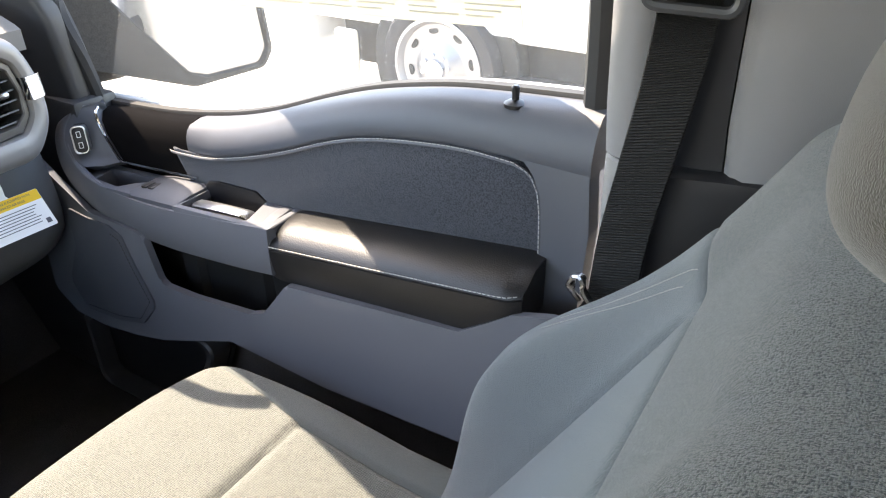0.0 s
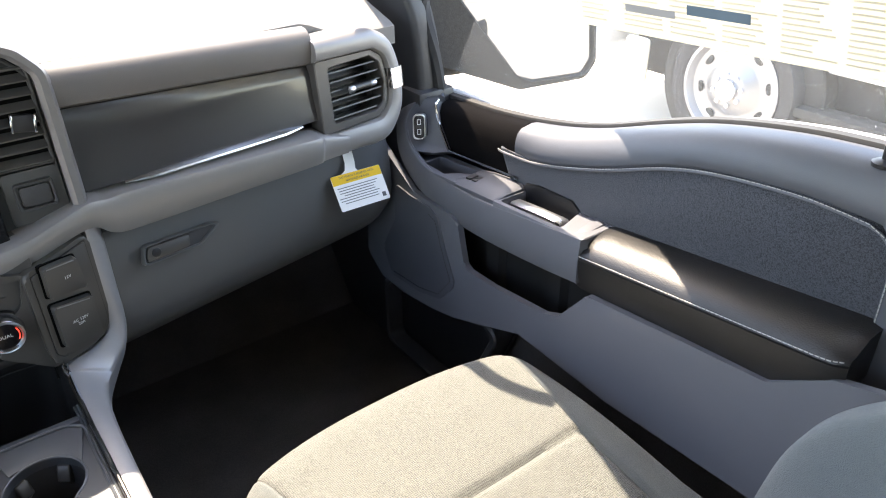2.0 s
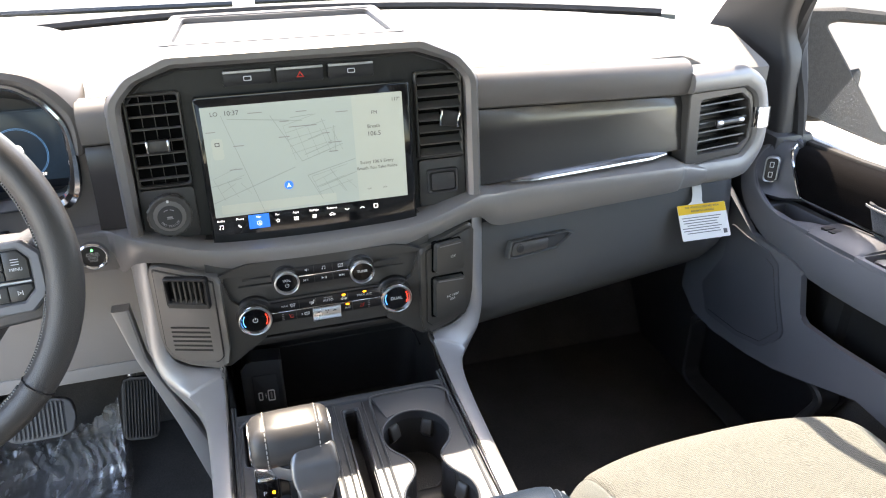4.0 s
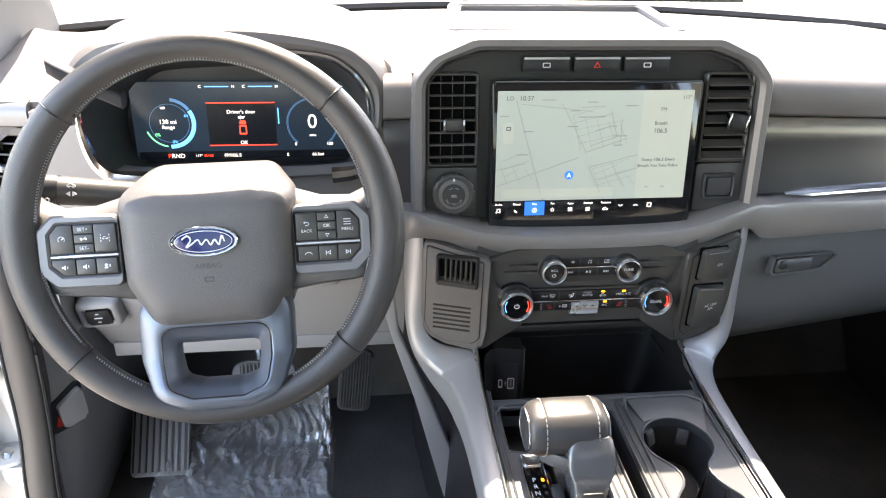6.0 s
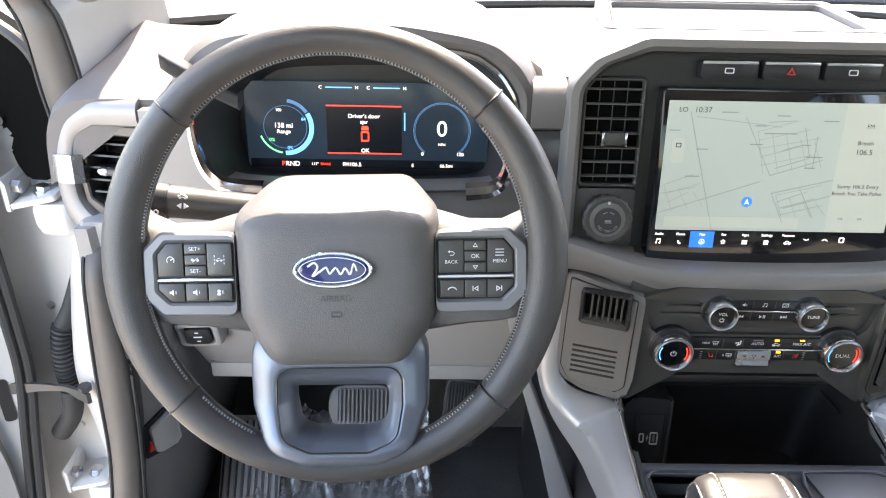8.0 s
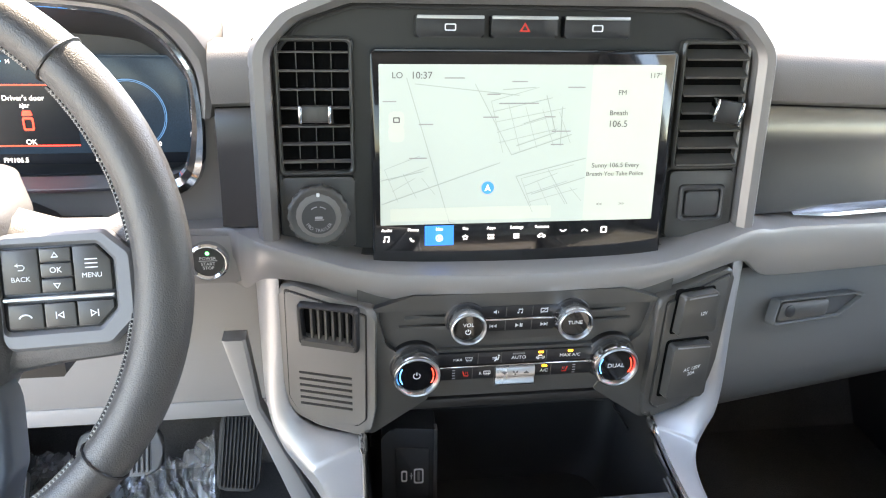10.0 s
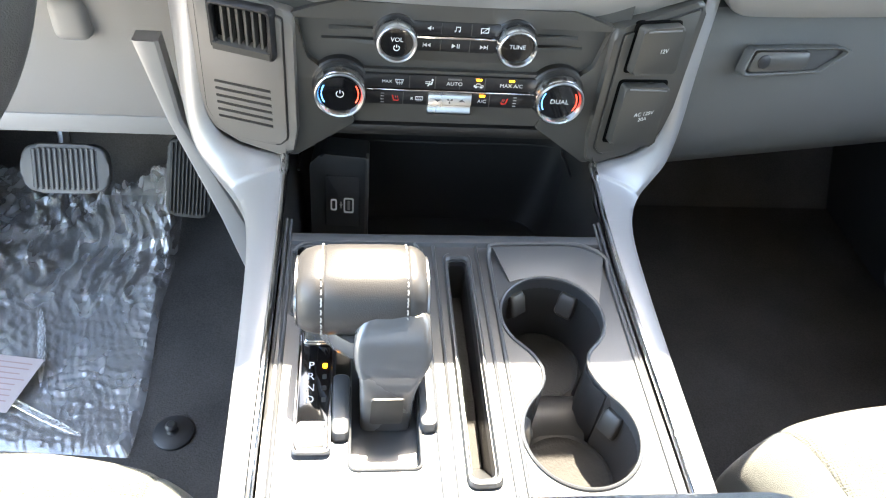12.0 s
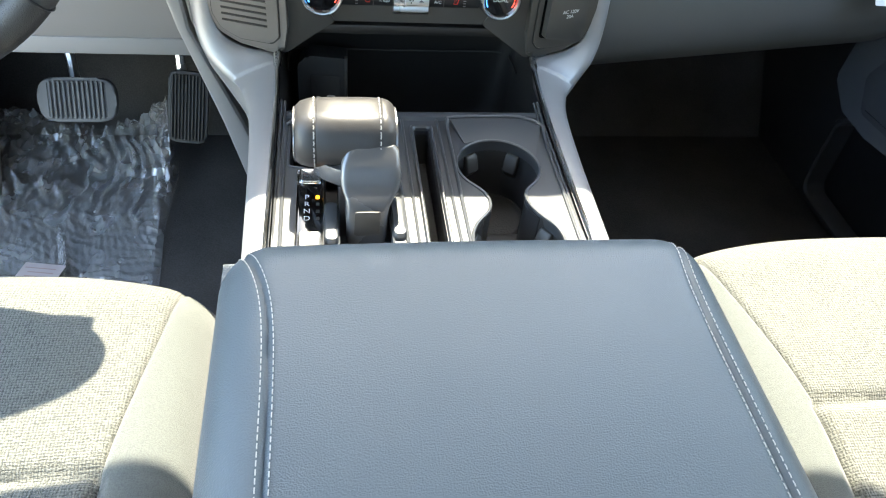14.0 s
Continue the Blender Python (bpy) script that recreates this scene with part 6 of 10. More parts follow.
def cushion(sgn):
    """Seat base: crowned front part, centre insert and raised side bolsters."""
    def seam(v):
        k = min(1.0, v / 0.45)
        return (0.036 + 0.034 * k * k * (3 - 2 * k)) / 0.48

    def f(u, v):
        x = 0.262 + 0.480 * u
        y = -0.272 - 0.53 * v
        cw = abs(2 * u - 1)
        y += 0.035 * (1 - cw ** 3) * max(0, 1 - v * 4) - 0.012
        if sgn < 0:
            x -= 0.064
            y -= 0.040
        else:
            y -= 0.010
        z = -0.362 + 0.012 * math.sin(math.pi * min(1, v * 1.6)) - 0.05 * v * (1 - cw ** 2) - 0.012 * cw ** 2
        dx, dy = min(u, 1 - u) * 0.48, v * 0.53
        r = 0.055
        if dx < r:
            z -= (r - math.sqrt(max(0, r * r - (r - dx) ** 2))) * 1.0
        if dy < r:
            z -= (r - math.sqrt(max(0, r * r - (r - dy) ** 2))) * 0.9
        sv = 0.375 + 0.01 * cw
        lane = seam(v)
        if lane < u < 1 - lane:
            z -= 0.007 * math.exp(-((v - sv) * 0.53 / 0.006) ** 2)
        for s in (lane, 1 - lane):
            z -= (0.003 if v < sv else 0.007) * math.exp(-((u - s) * 0.48 / (0.0025 if v < sv else 0.0045)) ** 2)
        return (sgn * x, y, z)
    t = thing("driver_seat" if sgn < 0 else "passenger_seat", "light grey woven cloth truck seat, partly sunlit", "seat", (sgn * 0.5, -0.6, FLOOR))
    for k, nm, mt in ((0, "cushion_bolster", M_BOLST), (1, "cushion", M_SEAT), (2, "cushion_bolster", M_BOLST)):
        bm = B()

        def strip(a, b):
            e = (0.0, seam(b), 1 - seam(b), 1.0)
            return f(e[k] + (e[k + 1] - e[k]) * a, b)
        sheet(bm, strip, 90 if k == 1 else 34, 106)
        ed = [e for e in bm.edges if e.is_boundary]
        r = bmesh.ops.extrude_edge_only(bm, edges=ed)
        for w in r["geom"]:
            if isinstance(w, bmesh.types.BMVert):
                w.co.z = -0.55
                w.co.x = sgn * 0.5 + (w.co.x - sgn * 0.5) * 0.96
        part(nm, bm, mt, t, smooth=60)
    bm = B()
    box(bm, (min(sgn * 0.29, sgn * 0.70), -0.78, FLOOR), (max(sgn * 0.29, sgn * 0.70), -0.36, -0.52), 0.03, 3)
    part("seat_frame", bm, M_BLACK, t)
    return t


ps = cushion(1)
cushion(-1)

# reclined passenger backrest
D = Vector((0, -0.49, 0.872))
N = Vector((0, 0.872, 0.49))


def backf(u, v):
    x = 0.262 + 0.476 * u
    s = 0.66 * v
    p = Vector((x, -0.720, -0.40)) + D * s
    cw = abs(2 * u - 1)
    k = min(1.0, max(0.0, (cw - 0.38) / 0.30))
    k = k * k * (3 - 2 * k)
    h = k * (0.012 + 0.062 * math.exp(-((s - 0.245) / 0.145) ** 2))
    dx = min(u, 1 - u) * 0.476
    r = 0.055
    if dx < r:
        h -= (r - math.sqrt(max(0, r * r - (r - dx) ** 2))) * 1.5
    h -= 0.06 * max(0, (s - 0.58) / 0.08) ** 2
    low = min(1.0, max(0.0, (0.495 - s) / 0.04))
    for q in (0.31, 0.69):
        h -= 0.010 * low * math.exp(-((u - q) * 0.476 / 0.007) ** 2)
    h -= 0.004 * math.exp(-((s - 0.495) / 0.004) ** 2)
    return p + N * h


for u0, u1, v0, v1, nm, mt in ((0.0, 0.31, 0.0, 0.75, "back_bolster", M_BACK), (0.31, 0.69, 0.0, 0.75, "back_insert", M_BACK), (0.69, 1.0, 0.0, 0.75, "back_bolster", M_BACK), (0.0, 1.0, 0.75, 1.0, "shoulder_panel", M_SHOULDER)):
    bm = B()
    sheet(bm, lambda a, b: backf(u0 + (u1 - u0) * a, v0 + (v1 - v0) * b), 90 if v0 else 34, 60 if v0 else 80)
    ed = [e for e in bm.edges if e.is_boundary]
    r = bmesh.ops.extrude_edge_only(bm, edges=ed)
    for w in r["geom"]:
        if isinstance(w, bmesh.types.BMVert):
            w.co -= N * 0.10
    part(nm, bm, mt, ps, smooth=60)
bm = B()
for q in (0.700, 0.722):
    stitches(bm, [backf(0.765 + 0.10 * b + (q - 0.7) * 0.6, q + 0.02 - 0.24 * b ** 1.3) + N * 0.0008 for b in np.linspace(0, 1, 16)], 0.003, 0.0016, r=0.0004, up=N)
part("seam_stitching", bm, M_WTHREAD, ps)
hc = Vector((0.50, -1.075, 0.29)) - D * 0.008 - N * 0.036


def head_ring(t):
    w = max((1 - abs(t) ** 3.2) ** 0.5 if abs(t) < 1 else 0.02, 0.05)
    return [hc + Vector((0.135 * t, 0, 0)) + D * (0.120 * w * math.copysign(abs(math.cos(a)) ** 0.6, math.cos(a))) + N * (0.050 * w * math.copysign(abs(math.sin(a)) ** 0.6, math.sin(a))) for a in np.linspace(0, 2 * math.pi, 64, endpoint=False)]


bm = B()
loft(bm, [head_ring(-math.cos(math.pi * k / 40)) for k in range(41)])
hrest = part("headrest", bm, M_HREST, ps, smooth=60)
bm = B()
stitches(bm, [p + Vector((-0.0008, 0, 0)) for p in head_ring(-0.94)[2:31]], 0.006, 0.003, 0.0007, up=(-1, 0, 0))
part("headrest_stitching", bm, M_DARK, hrest)

# ---- steering wheel ----
WV = Vector((0, 0.352, 0.936))
MW = plane((-0.460, -0.199, -0.017), (1, 0, 0), WV) @ Matrix.Rotation(radians(1.7), 4, "Z")
wheel = thing("steering_wheel", "dark leather steering wheel with satin grey spokes", "steering wheel", (-0.455, -0.19, -0.011))
bm = B()
rings = []
for k in range(96):
    a = 2 * math.pi * k / 96
    row = []
    for q in range(14):
        b = 2 * math.pi * q / 14
        w_ = 0.0145 + 0.0040 * math.cos(a) ** 2
        rad = 0.2015 - w_ + w_ * math.cos(b)
        row.append(MW @ Vector((rad * math.cos(a), rad * math.sin(a), 0.0175 * math.sin(b))))
    rings.append(row)
loft(bm, rings, True, False, True)
rim = part("rim", bm, M_WHEEL, wheel, "dark stitched leather rim")
bm = B()
HB = rounded([(-0.090, 0.040), (-0.062, 0.071), (0.062, 0.071), (0.090, 0.040), (0.088, -0.050), (0.060, -0.098), (-0.060, -0.098), (-0.087, -0.050)], 0.026, 6)
rows = []
for d, sc in ((-0.050, 0.98), (-0.034, 1.0), (-0.014, 1.0), (-0.004, 0.985), (0.005, 0.95), (0.012, 0.90), (0.0175, 0.84), (0.021, 0.76), (0.0225, 0.66), (0.0235, 0.54), (0.024, 0.40), (0.024, 0.22)):
    rows.append([MW @ Vector((a * sc, b * sc, d - 24.0 * max(0.0, b * sc - 0.022) ** 2)) for a, b in HB])
loft(bm, rows)
hub = part("hub", bm, M_HUB, wheel, "grey airbag cover")
bm = B()
prism(bm, [(0.030 * math.cos(a * math.pi / 20), 0.013 * math.sin(a * math.pi / 20) - 0.006) for a in range(40)], MW, 0.020, 0.0275, 0.002)
bd = part("badge", bm, M_BLUE, hub, "blue oval badge with chrome rim")
bm = B()
frame_ring(bm, [(0.0335 * math.cos(a * math.pi / 20), 0.0155 * math.sin(a * math.pi / 20) - 0.006) for a in range(40)], [(0.030 * math.cos(a * math.pi / 20), 0.0125 * math.sin(a * math.pi / 20) - 0.006) for a in range(40)], MW, 0.020, 0.0285, 0.001)
part("badge_rim", bm, M_CHROME, hub)
# spokes: a rounded arm from hub to rim, carrying a bright frame
for sg in (-1, 1):
    bm = B()
    rows = []
    for a, bt, bb, d in ((0.060, 0.052, -0.070, -0.012), (0.088, 0.040, -0.066, -0.004), (0.115, 0.032, -0.062, 0.001), (0.145, 0.031, -0.060, 0.002), (0.165, 0.040, -0.056, 0.000), (0.180, 0.054, -0.048, -0.004)):
        prof = [(bb + 0.004, -0.034), (bb, -0.016), (bb + 0.004, d - 0.004), (bb + 0.012, d), (bt - 0.026, d), (bt - 0.016, d - 0.003), (bt - 0.005, d - 0.012), (bt, d - 0.026), (bt - 0.004, d - 0.036)]
        rows.append([MW @ Vector((sg * a, b, dd)) for b, dd in prof])
    loft(bm, rows)
    part("spoke", bm, M_HUB, wheel, "grey upper spoke")


def rise(a, b):
    """The lower spoke swells up to meet the rim."""
    k = min(1.0, max(0.0, (-b - 0.120) / 0.060))
    return 0.0165 * k * k * (3 - 2 * k)


bm = B()
OUT = rounded([(-0.079, -0.062), (0.079, -0.062), (0.0785, -0.130), (0.064, -0.170), (0.032, -0.1825), (-0.032, -0.1825), (-0.064, -0.170), (-0.0785, -0.130)], 0.030, 8)
MID = rounded([(-0.0535, -0.0965), (0.0535, -0.0965), (0.0535, -0.130), (0.0485, -0.157), (0.025, -0.1665), (-0.025, -0.1665), (-0.0485, -0.157), (-0.0535, -0.130)], 0.016, 8)
INN = rounded([(-0.0425, -0.1145), (0.0425, -0.1145), (0.0425, -0.130), (0.0390, -0.154), (0.020, -0.1595), (-0.020, -0.1595), (-0.0390, -0.154), (-0.0425, -0.130)], 0.012, 8)
rows = []
for pts, d in ((OUT, -0.030), (OUT, -0.006), ([(a * 0.985, b * 0.993) for a, b in OUT], -0.001), ([(a * 0.955, b * 0.978) for a, b in OUT], 0.0025), ([(a * 1.10, (b + 0.13) * 1.10 - 0.13) for a, b in MID], 0.0060), ([(a * 1.03, (b + 0.13) * 1.03 - 0.13) for a, b in MID], 0.0055), (MID, 0.0035), ([(p[0] * 0.5 + q[0] * 0.5, p[1] * 0.5 + q[1] * 0.5) for p, q in zip(MID, INN)], -0.003), (INN, -0.007), (INN, -0.030)):
    rows.append([MW @ Vector((a, b, d + (rise(a, b) if d > -0.02 else 0.0))) for a, b in pts])
loft(bm, rows, True, False)
lsp = part("lower_spoke", bm, M_SPOKE, wheel, "satin grey lower spoke with an opening", smooth=75)
bm = B()
tube(bm, [MW @ Vector((a * 1.03, (b + 0.13) * 1.03 - 0.13, 0.0053 + rise(a * 1.03, (b + 0.13) * 1.03 - 0.13))) for a, b in MID], 0.0009, 5, closed=True)
part("spoke_groove", bm, M_BLACK, lsp)
bm = B()
loft(bm, [[Vector((-0.455 + a * w, y, z + b)) for a, b in rounded([(-1, -0.05), (1, -0.05), (0.9, 0.045), (-0.9, 0.045)], 0.03, 4)] for y, z, w in ((-0.11, -0.105, 0.070), (-0.02, -0.112, 0.078), (0.06, -0.125, 0.080))])
part("column_shroud", bm, M_DARK, wheel)
bm = B()
tube(bm, [MW @ Vector((0, -0.01, -0.05)), MW @ Vector((0, -0.02, -0.30))], 0.06, 20)
part("column", bm, M_BLACK, wheel)

# ---- instrument cluster ----
clus = thing("instrument_cluster", "lit digital instrument cluster under a grey cowl", "gauges", (-0.455, 0.1, 0.0))
MK = plane((-0.460, 0.113, -0.0075), (1, 0, 0), (0, 0.10, 1))
# mouth of the cowl: x and z in the plane y = 0.03
MOUTH = [(-0.646, 0.045), (-0.645, 0.000), (-0.630, -0.034), (-0.594, -0.047), (-0.460, -0.050), (-0.339, -0.047), (-0.300, -0.037), (-0.288, 0.000), (-0.287, 0.050), (-0.299, 0.078), (-0.318, 0.098), (-0.350, 0.112), (-0.440, 0.118), (-0.560, 0.113), (-0.600, 0.103), (-0.628, 0.078)]
mou = [Vector((p.x, p.y)) for p in spline([(a, b, 0) for a, b in MOUTH], 5, True)]
cc_ = Vector((-0.459, 0.030))


def mouth(p, out, y):
    d = (p - cc_).normalized()
    return Vector((p.x + d.x * out, y, p.y + d.y * out))


bm = B()
rows = []
for y, sc in ((0.027, 1.015), (0.030, 1.0), (0.060, 0.955), (0.100, 0.90), (0.124, 0.86), (0.134, 0.83)):
    rows.append([Vector((cc_.x + (p.x - cc_.x) * sc, y, cc_.y + (p.y - cc_.y) * sc - 0.030 * (y - 0.03) / 0.1)) for p in mou])
loft(bm, rows, True, False)
part("cowl_lining", bm, M_DARK, clus, "charcoal lining of the gauge cowl")
# padded hood over the mouth
i0 = max(range(len(mou)), key=lambda i: (mou[i].x < cc_.x, -abs(mou[i].y - 0.03)))
i1 = max(range(len(mou)), key=lambda i: (mou[i].x > cc_.x, -abs(mou[i].y - 0.02)))
arc_ = mou[i1:] + mou[:i0 + 1]
bm = B()
rows = []
for k, p in enumerate(arc_):
    e = min(1.0, k / 6, (len(arc_) - 1 - k) / 6)
    rows.append([mouth(p, o * (0.45 + 0.55 * e), y) for o, y in ((0.002, 0.050), (0.002, 0.030), (0.006, 0.022), (0.014, 0.018), (0.023, 0.021), (0.030, 0.032), (0.034, 0.060), (0.034, 0.140), (0.020, 0.30), (-0.01, 0.30))])
loft(bm, rows)
part("hood", bm, M_PAD, clus, "soft grey hood over the gauges")
bm = B()
outer = []
for p in mou:
    d = p - cc_
    k = min((0.250 if d.x < 0 else 0.192) / max(abs(d.x), 1e-6), (0.165 if d.y < 0 else 0.095) / max(abs(d.y), 1e-6))
    if p.y > 0.045:
        k = min(k, 1 + 0.010 / d.length)
    outer.append((p.x + (cc_.x + d.x * k - p.x), p.y + (cc_.y + d.y * k - p.y)))
MGS = plane((0, 0.036, 0), (1, 0, 0), (0, 0.05, 1))
frame_ring(bm, outer, [tuple(p) for p in mou], MGS, -0.04, 0.0, 0.002)
part("gauge_surround", bm, M_BAND, clus, "satin grey panel round the gauges")
bm = B()
prism(bm, rrect(0, 0.008, 0.36, 0.15, 0.02), MK, -0.03, -0.013)
part("gauge_recess", bm, M_BLACK, clus)
bm = B()
prism(bm, rrect(0, 0.0085, 0.298, 0.106, 0.006), MK, -0.012, 0.0, 0.001)
disp = part("display", bm, M_CLUS, clus, "dark blue digital gauge display")

# ---- details: dash top and windscreen ----
bm = B()
rows = []
for y, z, w, c in ((0.042, 0.1295, 0.240, 1.0), (0.06, 0.128, 0.243, 0.9), (0.15, 0.116, 0.250, 0.5), (0.33, 0.104, 0.262, 0.3), (0.50, 0.070, 0.27, 0.3)):
    q = [(w, z - 0.050), (w - 0.024 * c, z - 0.012 - 0.012 * c), (w - 0.035 - 0.042 * c, z)]
    rows.append([(-a, y, b) for a, b in q] + [(a, y, b) for a, b in q[::-1]])
loft(bm, rows)
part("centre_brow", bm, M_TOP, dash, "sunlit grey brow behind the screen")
MB = plane((0, 0.222, 0.113), (1, 0, 0), (0, 1, 0.10))
bm = B()
frame_ring(bm, rounded([(-0.178, -0.072), (0.178, -0.072), (0.160, 0.075), (-0.160, 0.075)], 0.012), rounded([(-0.160, -0.056), (0.160, -0.056), (0.143, 0.060), (-0.143, 0.060)], 0.008), MB, -0.01, 0.012, 0.004)
part("bin_rim", bm, M_PAD, dash, "grey rim of the dash top tray")
bm = B()
prism(bm, rounded([(-0.161, -0.057), (0.161, -0.057), (0.144, 0.061), (-0.144, 0.061)], 0.008), MB, -0.002, 0.003)
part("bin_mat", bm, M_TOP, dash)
bm = B()
frame_ring(bm, rounded([(-0.1605, -0.0565), (0.1605, -0.0565), (0.1435, 0.0605), (-0.1435, 0.0605)], 0.008), rounded([(-0.158, -0.054), (0.158, -0.054), (0.141, 0.058), (-0.141, 0.058)], 0.008), MB, -0.002, 0.0105, 0.001)
part("bin_wall", bm, M_PAD, dash)
wind = thing("windscreen", "wide curved windscreen with a black painted border", "window", (0, 0.5, 0.3), kind="structure")


def wsf(u, v):
    x = -1 + 2 * u
    b = Vector((0.81 * x, 0.75 - 0.27 * x * x, 0.052))
    t = Vector((0.66 * x, 0.115 - 0.24 * x * x, 0.585 - 0.05 * abs(x) ** 3))
    return b.lerp(t, v)


wpane = part("pane", sheet(B(), wsf, 24, 8), M_GLASS, wind)
wpane.visible_shadow = False
bm = B()
sheet(bm, lambda u, v: wsf(u, 0.014 * v) + Vector((0, -0.004, 0.0)), 24, 1, 0.001)
part("black_border", bm, M_BLACK, wind)
bm = B()
tube(bm, [wsf(u, 0.0) + Vector((0, -0.012, 0.002)) for u in np.linspace(0, 1, 25)], 0.009, 6)
part("lower_seal", bm, M_RUBBER, wind)
cowl = thing("windscreen_cowl", "dusty dark plastic cowl below the windscreen", "cowl", (0, 0.9, -0.05))
bm = B()
rows = []
for x in np.linspace(-0.85, 0.85, 15):
    o = 0.745 - 0.27 * (x / 0.85) ** 2
    rows.append([(x, o, 0.046), (x, o + 0.08, 0.036), (x, o + 0.28, 0.030), (x, o + 0.28, -0.05), (x, o, -0.05)])
loft(bm, rows)
part("cowl_panel", bm, mat("dusty_cowl", (0.17, 0.175, 0.14), 0.9, grain=1.0, scale=160, var=0.7, big=40), cowl)
for sg in (-0.35, 0.3):
    bm = B()
    tube(bm, [(sg - 0.3, 0.86, 0.052), (sg + 0.3, 0.82, 0.056)], 0.007, 6)
    part("wiper_arm", bm, M_BLACK, cowl)
bonnet = thing("bonnet", "white painted truck bonnet beyond the windscreen", "bonnet", (0, 1.5, -0.1))
bm = B()
rows = []
for x in np.linspace(-0.82, 0.82, 17):
    rows.append([(x, 1.03 - 0.26 * (x / 0.85) ** 2, 0.016 - 0.04 * abs(x / 0.82) ** 4), (x, 1.5, -0.020 - 0.05 * abs(x / 0.82) ** 4), (x, 2.2, -0.14 - 0.06 * abs(x / 0.82) ** 4), (x, 2.3, -0.35), (x, 1.06, -0.35)])
loft(bm, rows)
part("skin", bm, M_WHITE, bonnet)

# ---- details: screen contents ----
MSD = at(MS, 0, 0, 0.0106)
for (a0, b0, a1, b1) in ((-0.128, -0.052, -0.02, -0.015), (-0.105, 0.060, -0.066, -0.07), (-0.066, -0.07, -0.06, -0.071), (-0.098, 0.055, -0.005, 0.045), (-0.045, 0.055, -0.010, -0.008), (-0.010, -0.008, 0.045, 0.010), (-0.006, 0.0, 0.03, 0.012), (0.030, 0.012, 0.020, 0.045),
                         (-0.020, 0.050, 0.010, 0.052), (-0.005, -0.028, 0.06, -0.012), (-0.005, -0.028, 0.012, -0.062), (0.025, -0.022, 0.045, -0.055), (0.010, -0.045, 0.06, -0.03), (-0.128, -0.03, -0.09, -0.022), (0.0, 0.02, 0.02, 0.026), (0.035, 0.0, 0.035, 0.035)):
    d = Vector((a1 - a0, b1 - b0))
    nrm = Vector((-d.y, d.x)).normalized() * 0.00035
    bm = B()
    prism(bm, [(a0 + nrm.x, b0 + nrm.y), (a1 + nrm.x, b1 + nrm.y), (a1 - nrm.x, b1 - nrm.y), (a0 - nrm.x, b0 - nrm.y)], MSD, 0, 0.0003)
    part("map_road", bm, M_LCDL, tscreen)
# side streets in slanting blocks
for ox, oy, nu, nv, w, h in ((-0.030, 0.040, 5, 5, 0.078, 0.046), (0.000, -0.030, 4, 4, 0.062, 0.030), (-0.125, -0.020, 3, 3, 0.050, 0.030)):
    for k in range(nu + nv):
        u = (k % nu if k < nu else k - nu) / (nu if k < nu else nv)
        if k < nu:
            p, q = (ox + w * u, oy - 0.012 * u), (ox + w * u + 0.012, oy - h + 0.010 * u)
        else:
            p, q = (ox + 0.010 * u, oy - h * u), (ox + w * (0.55 + 0.4 * ((k * 7) % 5) / 5), oy - h * u + 0.012)
        d = Vector((q[0] - p[0], q[1] - p[1]))
        nrm = Vector((-d.y, d.x)).normalized() * 0.00022
        bm = B()
        prism(bm, [(p[0] + nrm.x, p[1] + nrm.y), (q[0] + nrm.x, q[1] + nrm.y), (q[0] - nrm.x, q[1] - nrm.y), (p[0] - nrm.x, p[1] - nrm.y)], MSD, 0, 0.0002)
        part("map_street", bm, M_LCDL, tscreen)
for a, b, w in ((-0.088, 0.020, 0.013), (-0.095, -0.010, 0.016), (-0.028, 0.046, 0.012), (-0.005, 0.038, 0.036), (-0.030, 0.026, 0.014), (0.024, 0.026, 0.010), (0.035, 0.013, 0.018), (0.032, 0.001, 0.012), (-0.005, 0.057, 0.014), (0.047, 0.052, 0.016), (-0.063, 0.060, 0.018), (-0.120, 0.040, 0.012)):
    bm = B()
    prism(bm, rrect(a, b, w, 0.0010, 0.0004, 2), MSD, 0, 0.0004)
    part("street_label_bar", bm, M_LCDT, tscreen)
bm = B()
prism(bm, circ(-0.031, -0.038, 0.0058, 24), MSD, 0, 0.0005)
part("position_disc", bm, M_LCDB, tscreen)
bm = B()
prism(bm, [(-0.031, -0.0345), (-0.0280, -0.0410), (-0.031, -0.0398), (-0.0340, -0.0410)], MSD, 0.0005, 0.0009)
part("position_arrow", bm, M_LCDW, tscreen)
for b in (0.024, 0.012):
    bm = B()
    prism(bm, rrect(-0.114, b, 0.014, 0.015, 0.005), MSD, 0, 0.0004)
    part("map_button", bm, M_LCDP, tscreen)
bm = B()
frame_ring(bm, rrect(-0.114, 0.024, 0.006, 0.005, 0.001), rrect(-0.114, 0.024, 0.004, 0.003, 0.001), MSD, 0.0004, 0.0007)
part("map_button_mark", bm, M_LCDK, tscreen)
bm = B()
prism(bm, rrect(-0.045, -0.062, 0.150, 0.012, 0.002), MSD, 0, 0.0003)
part("search_bar", bm, M_LCDP, tscreen)
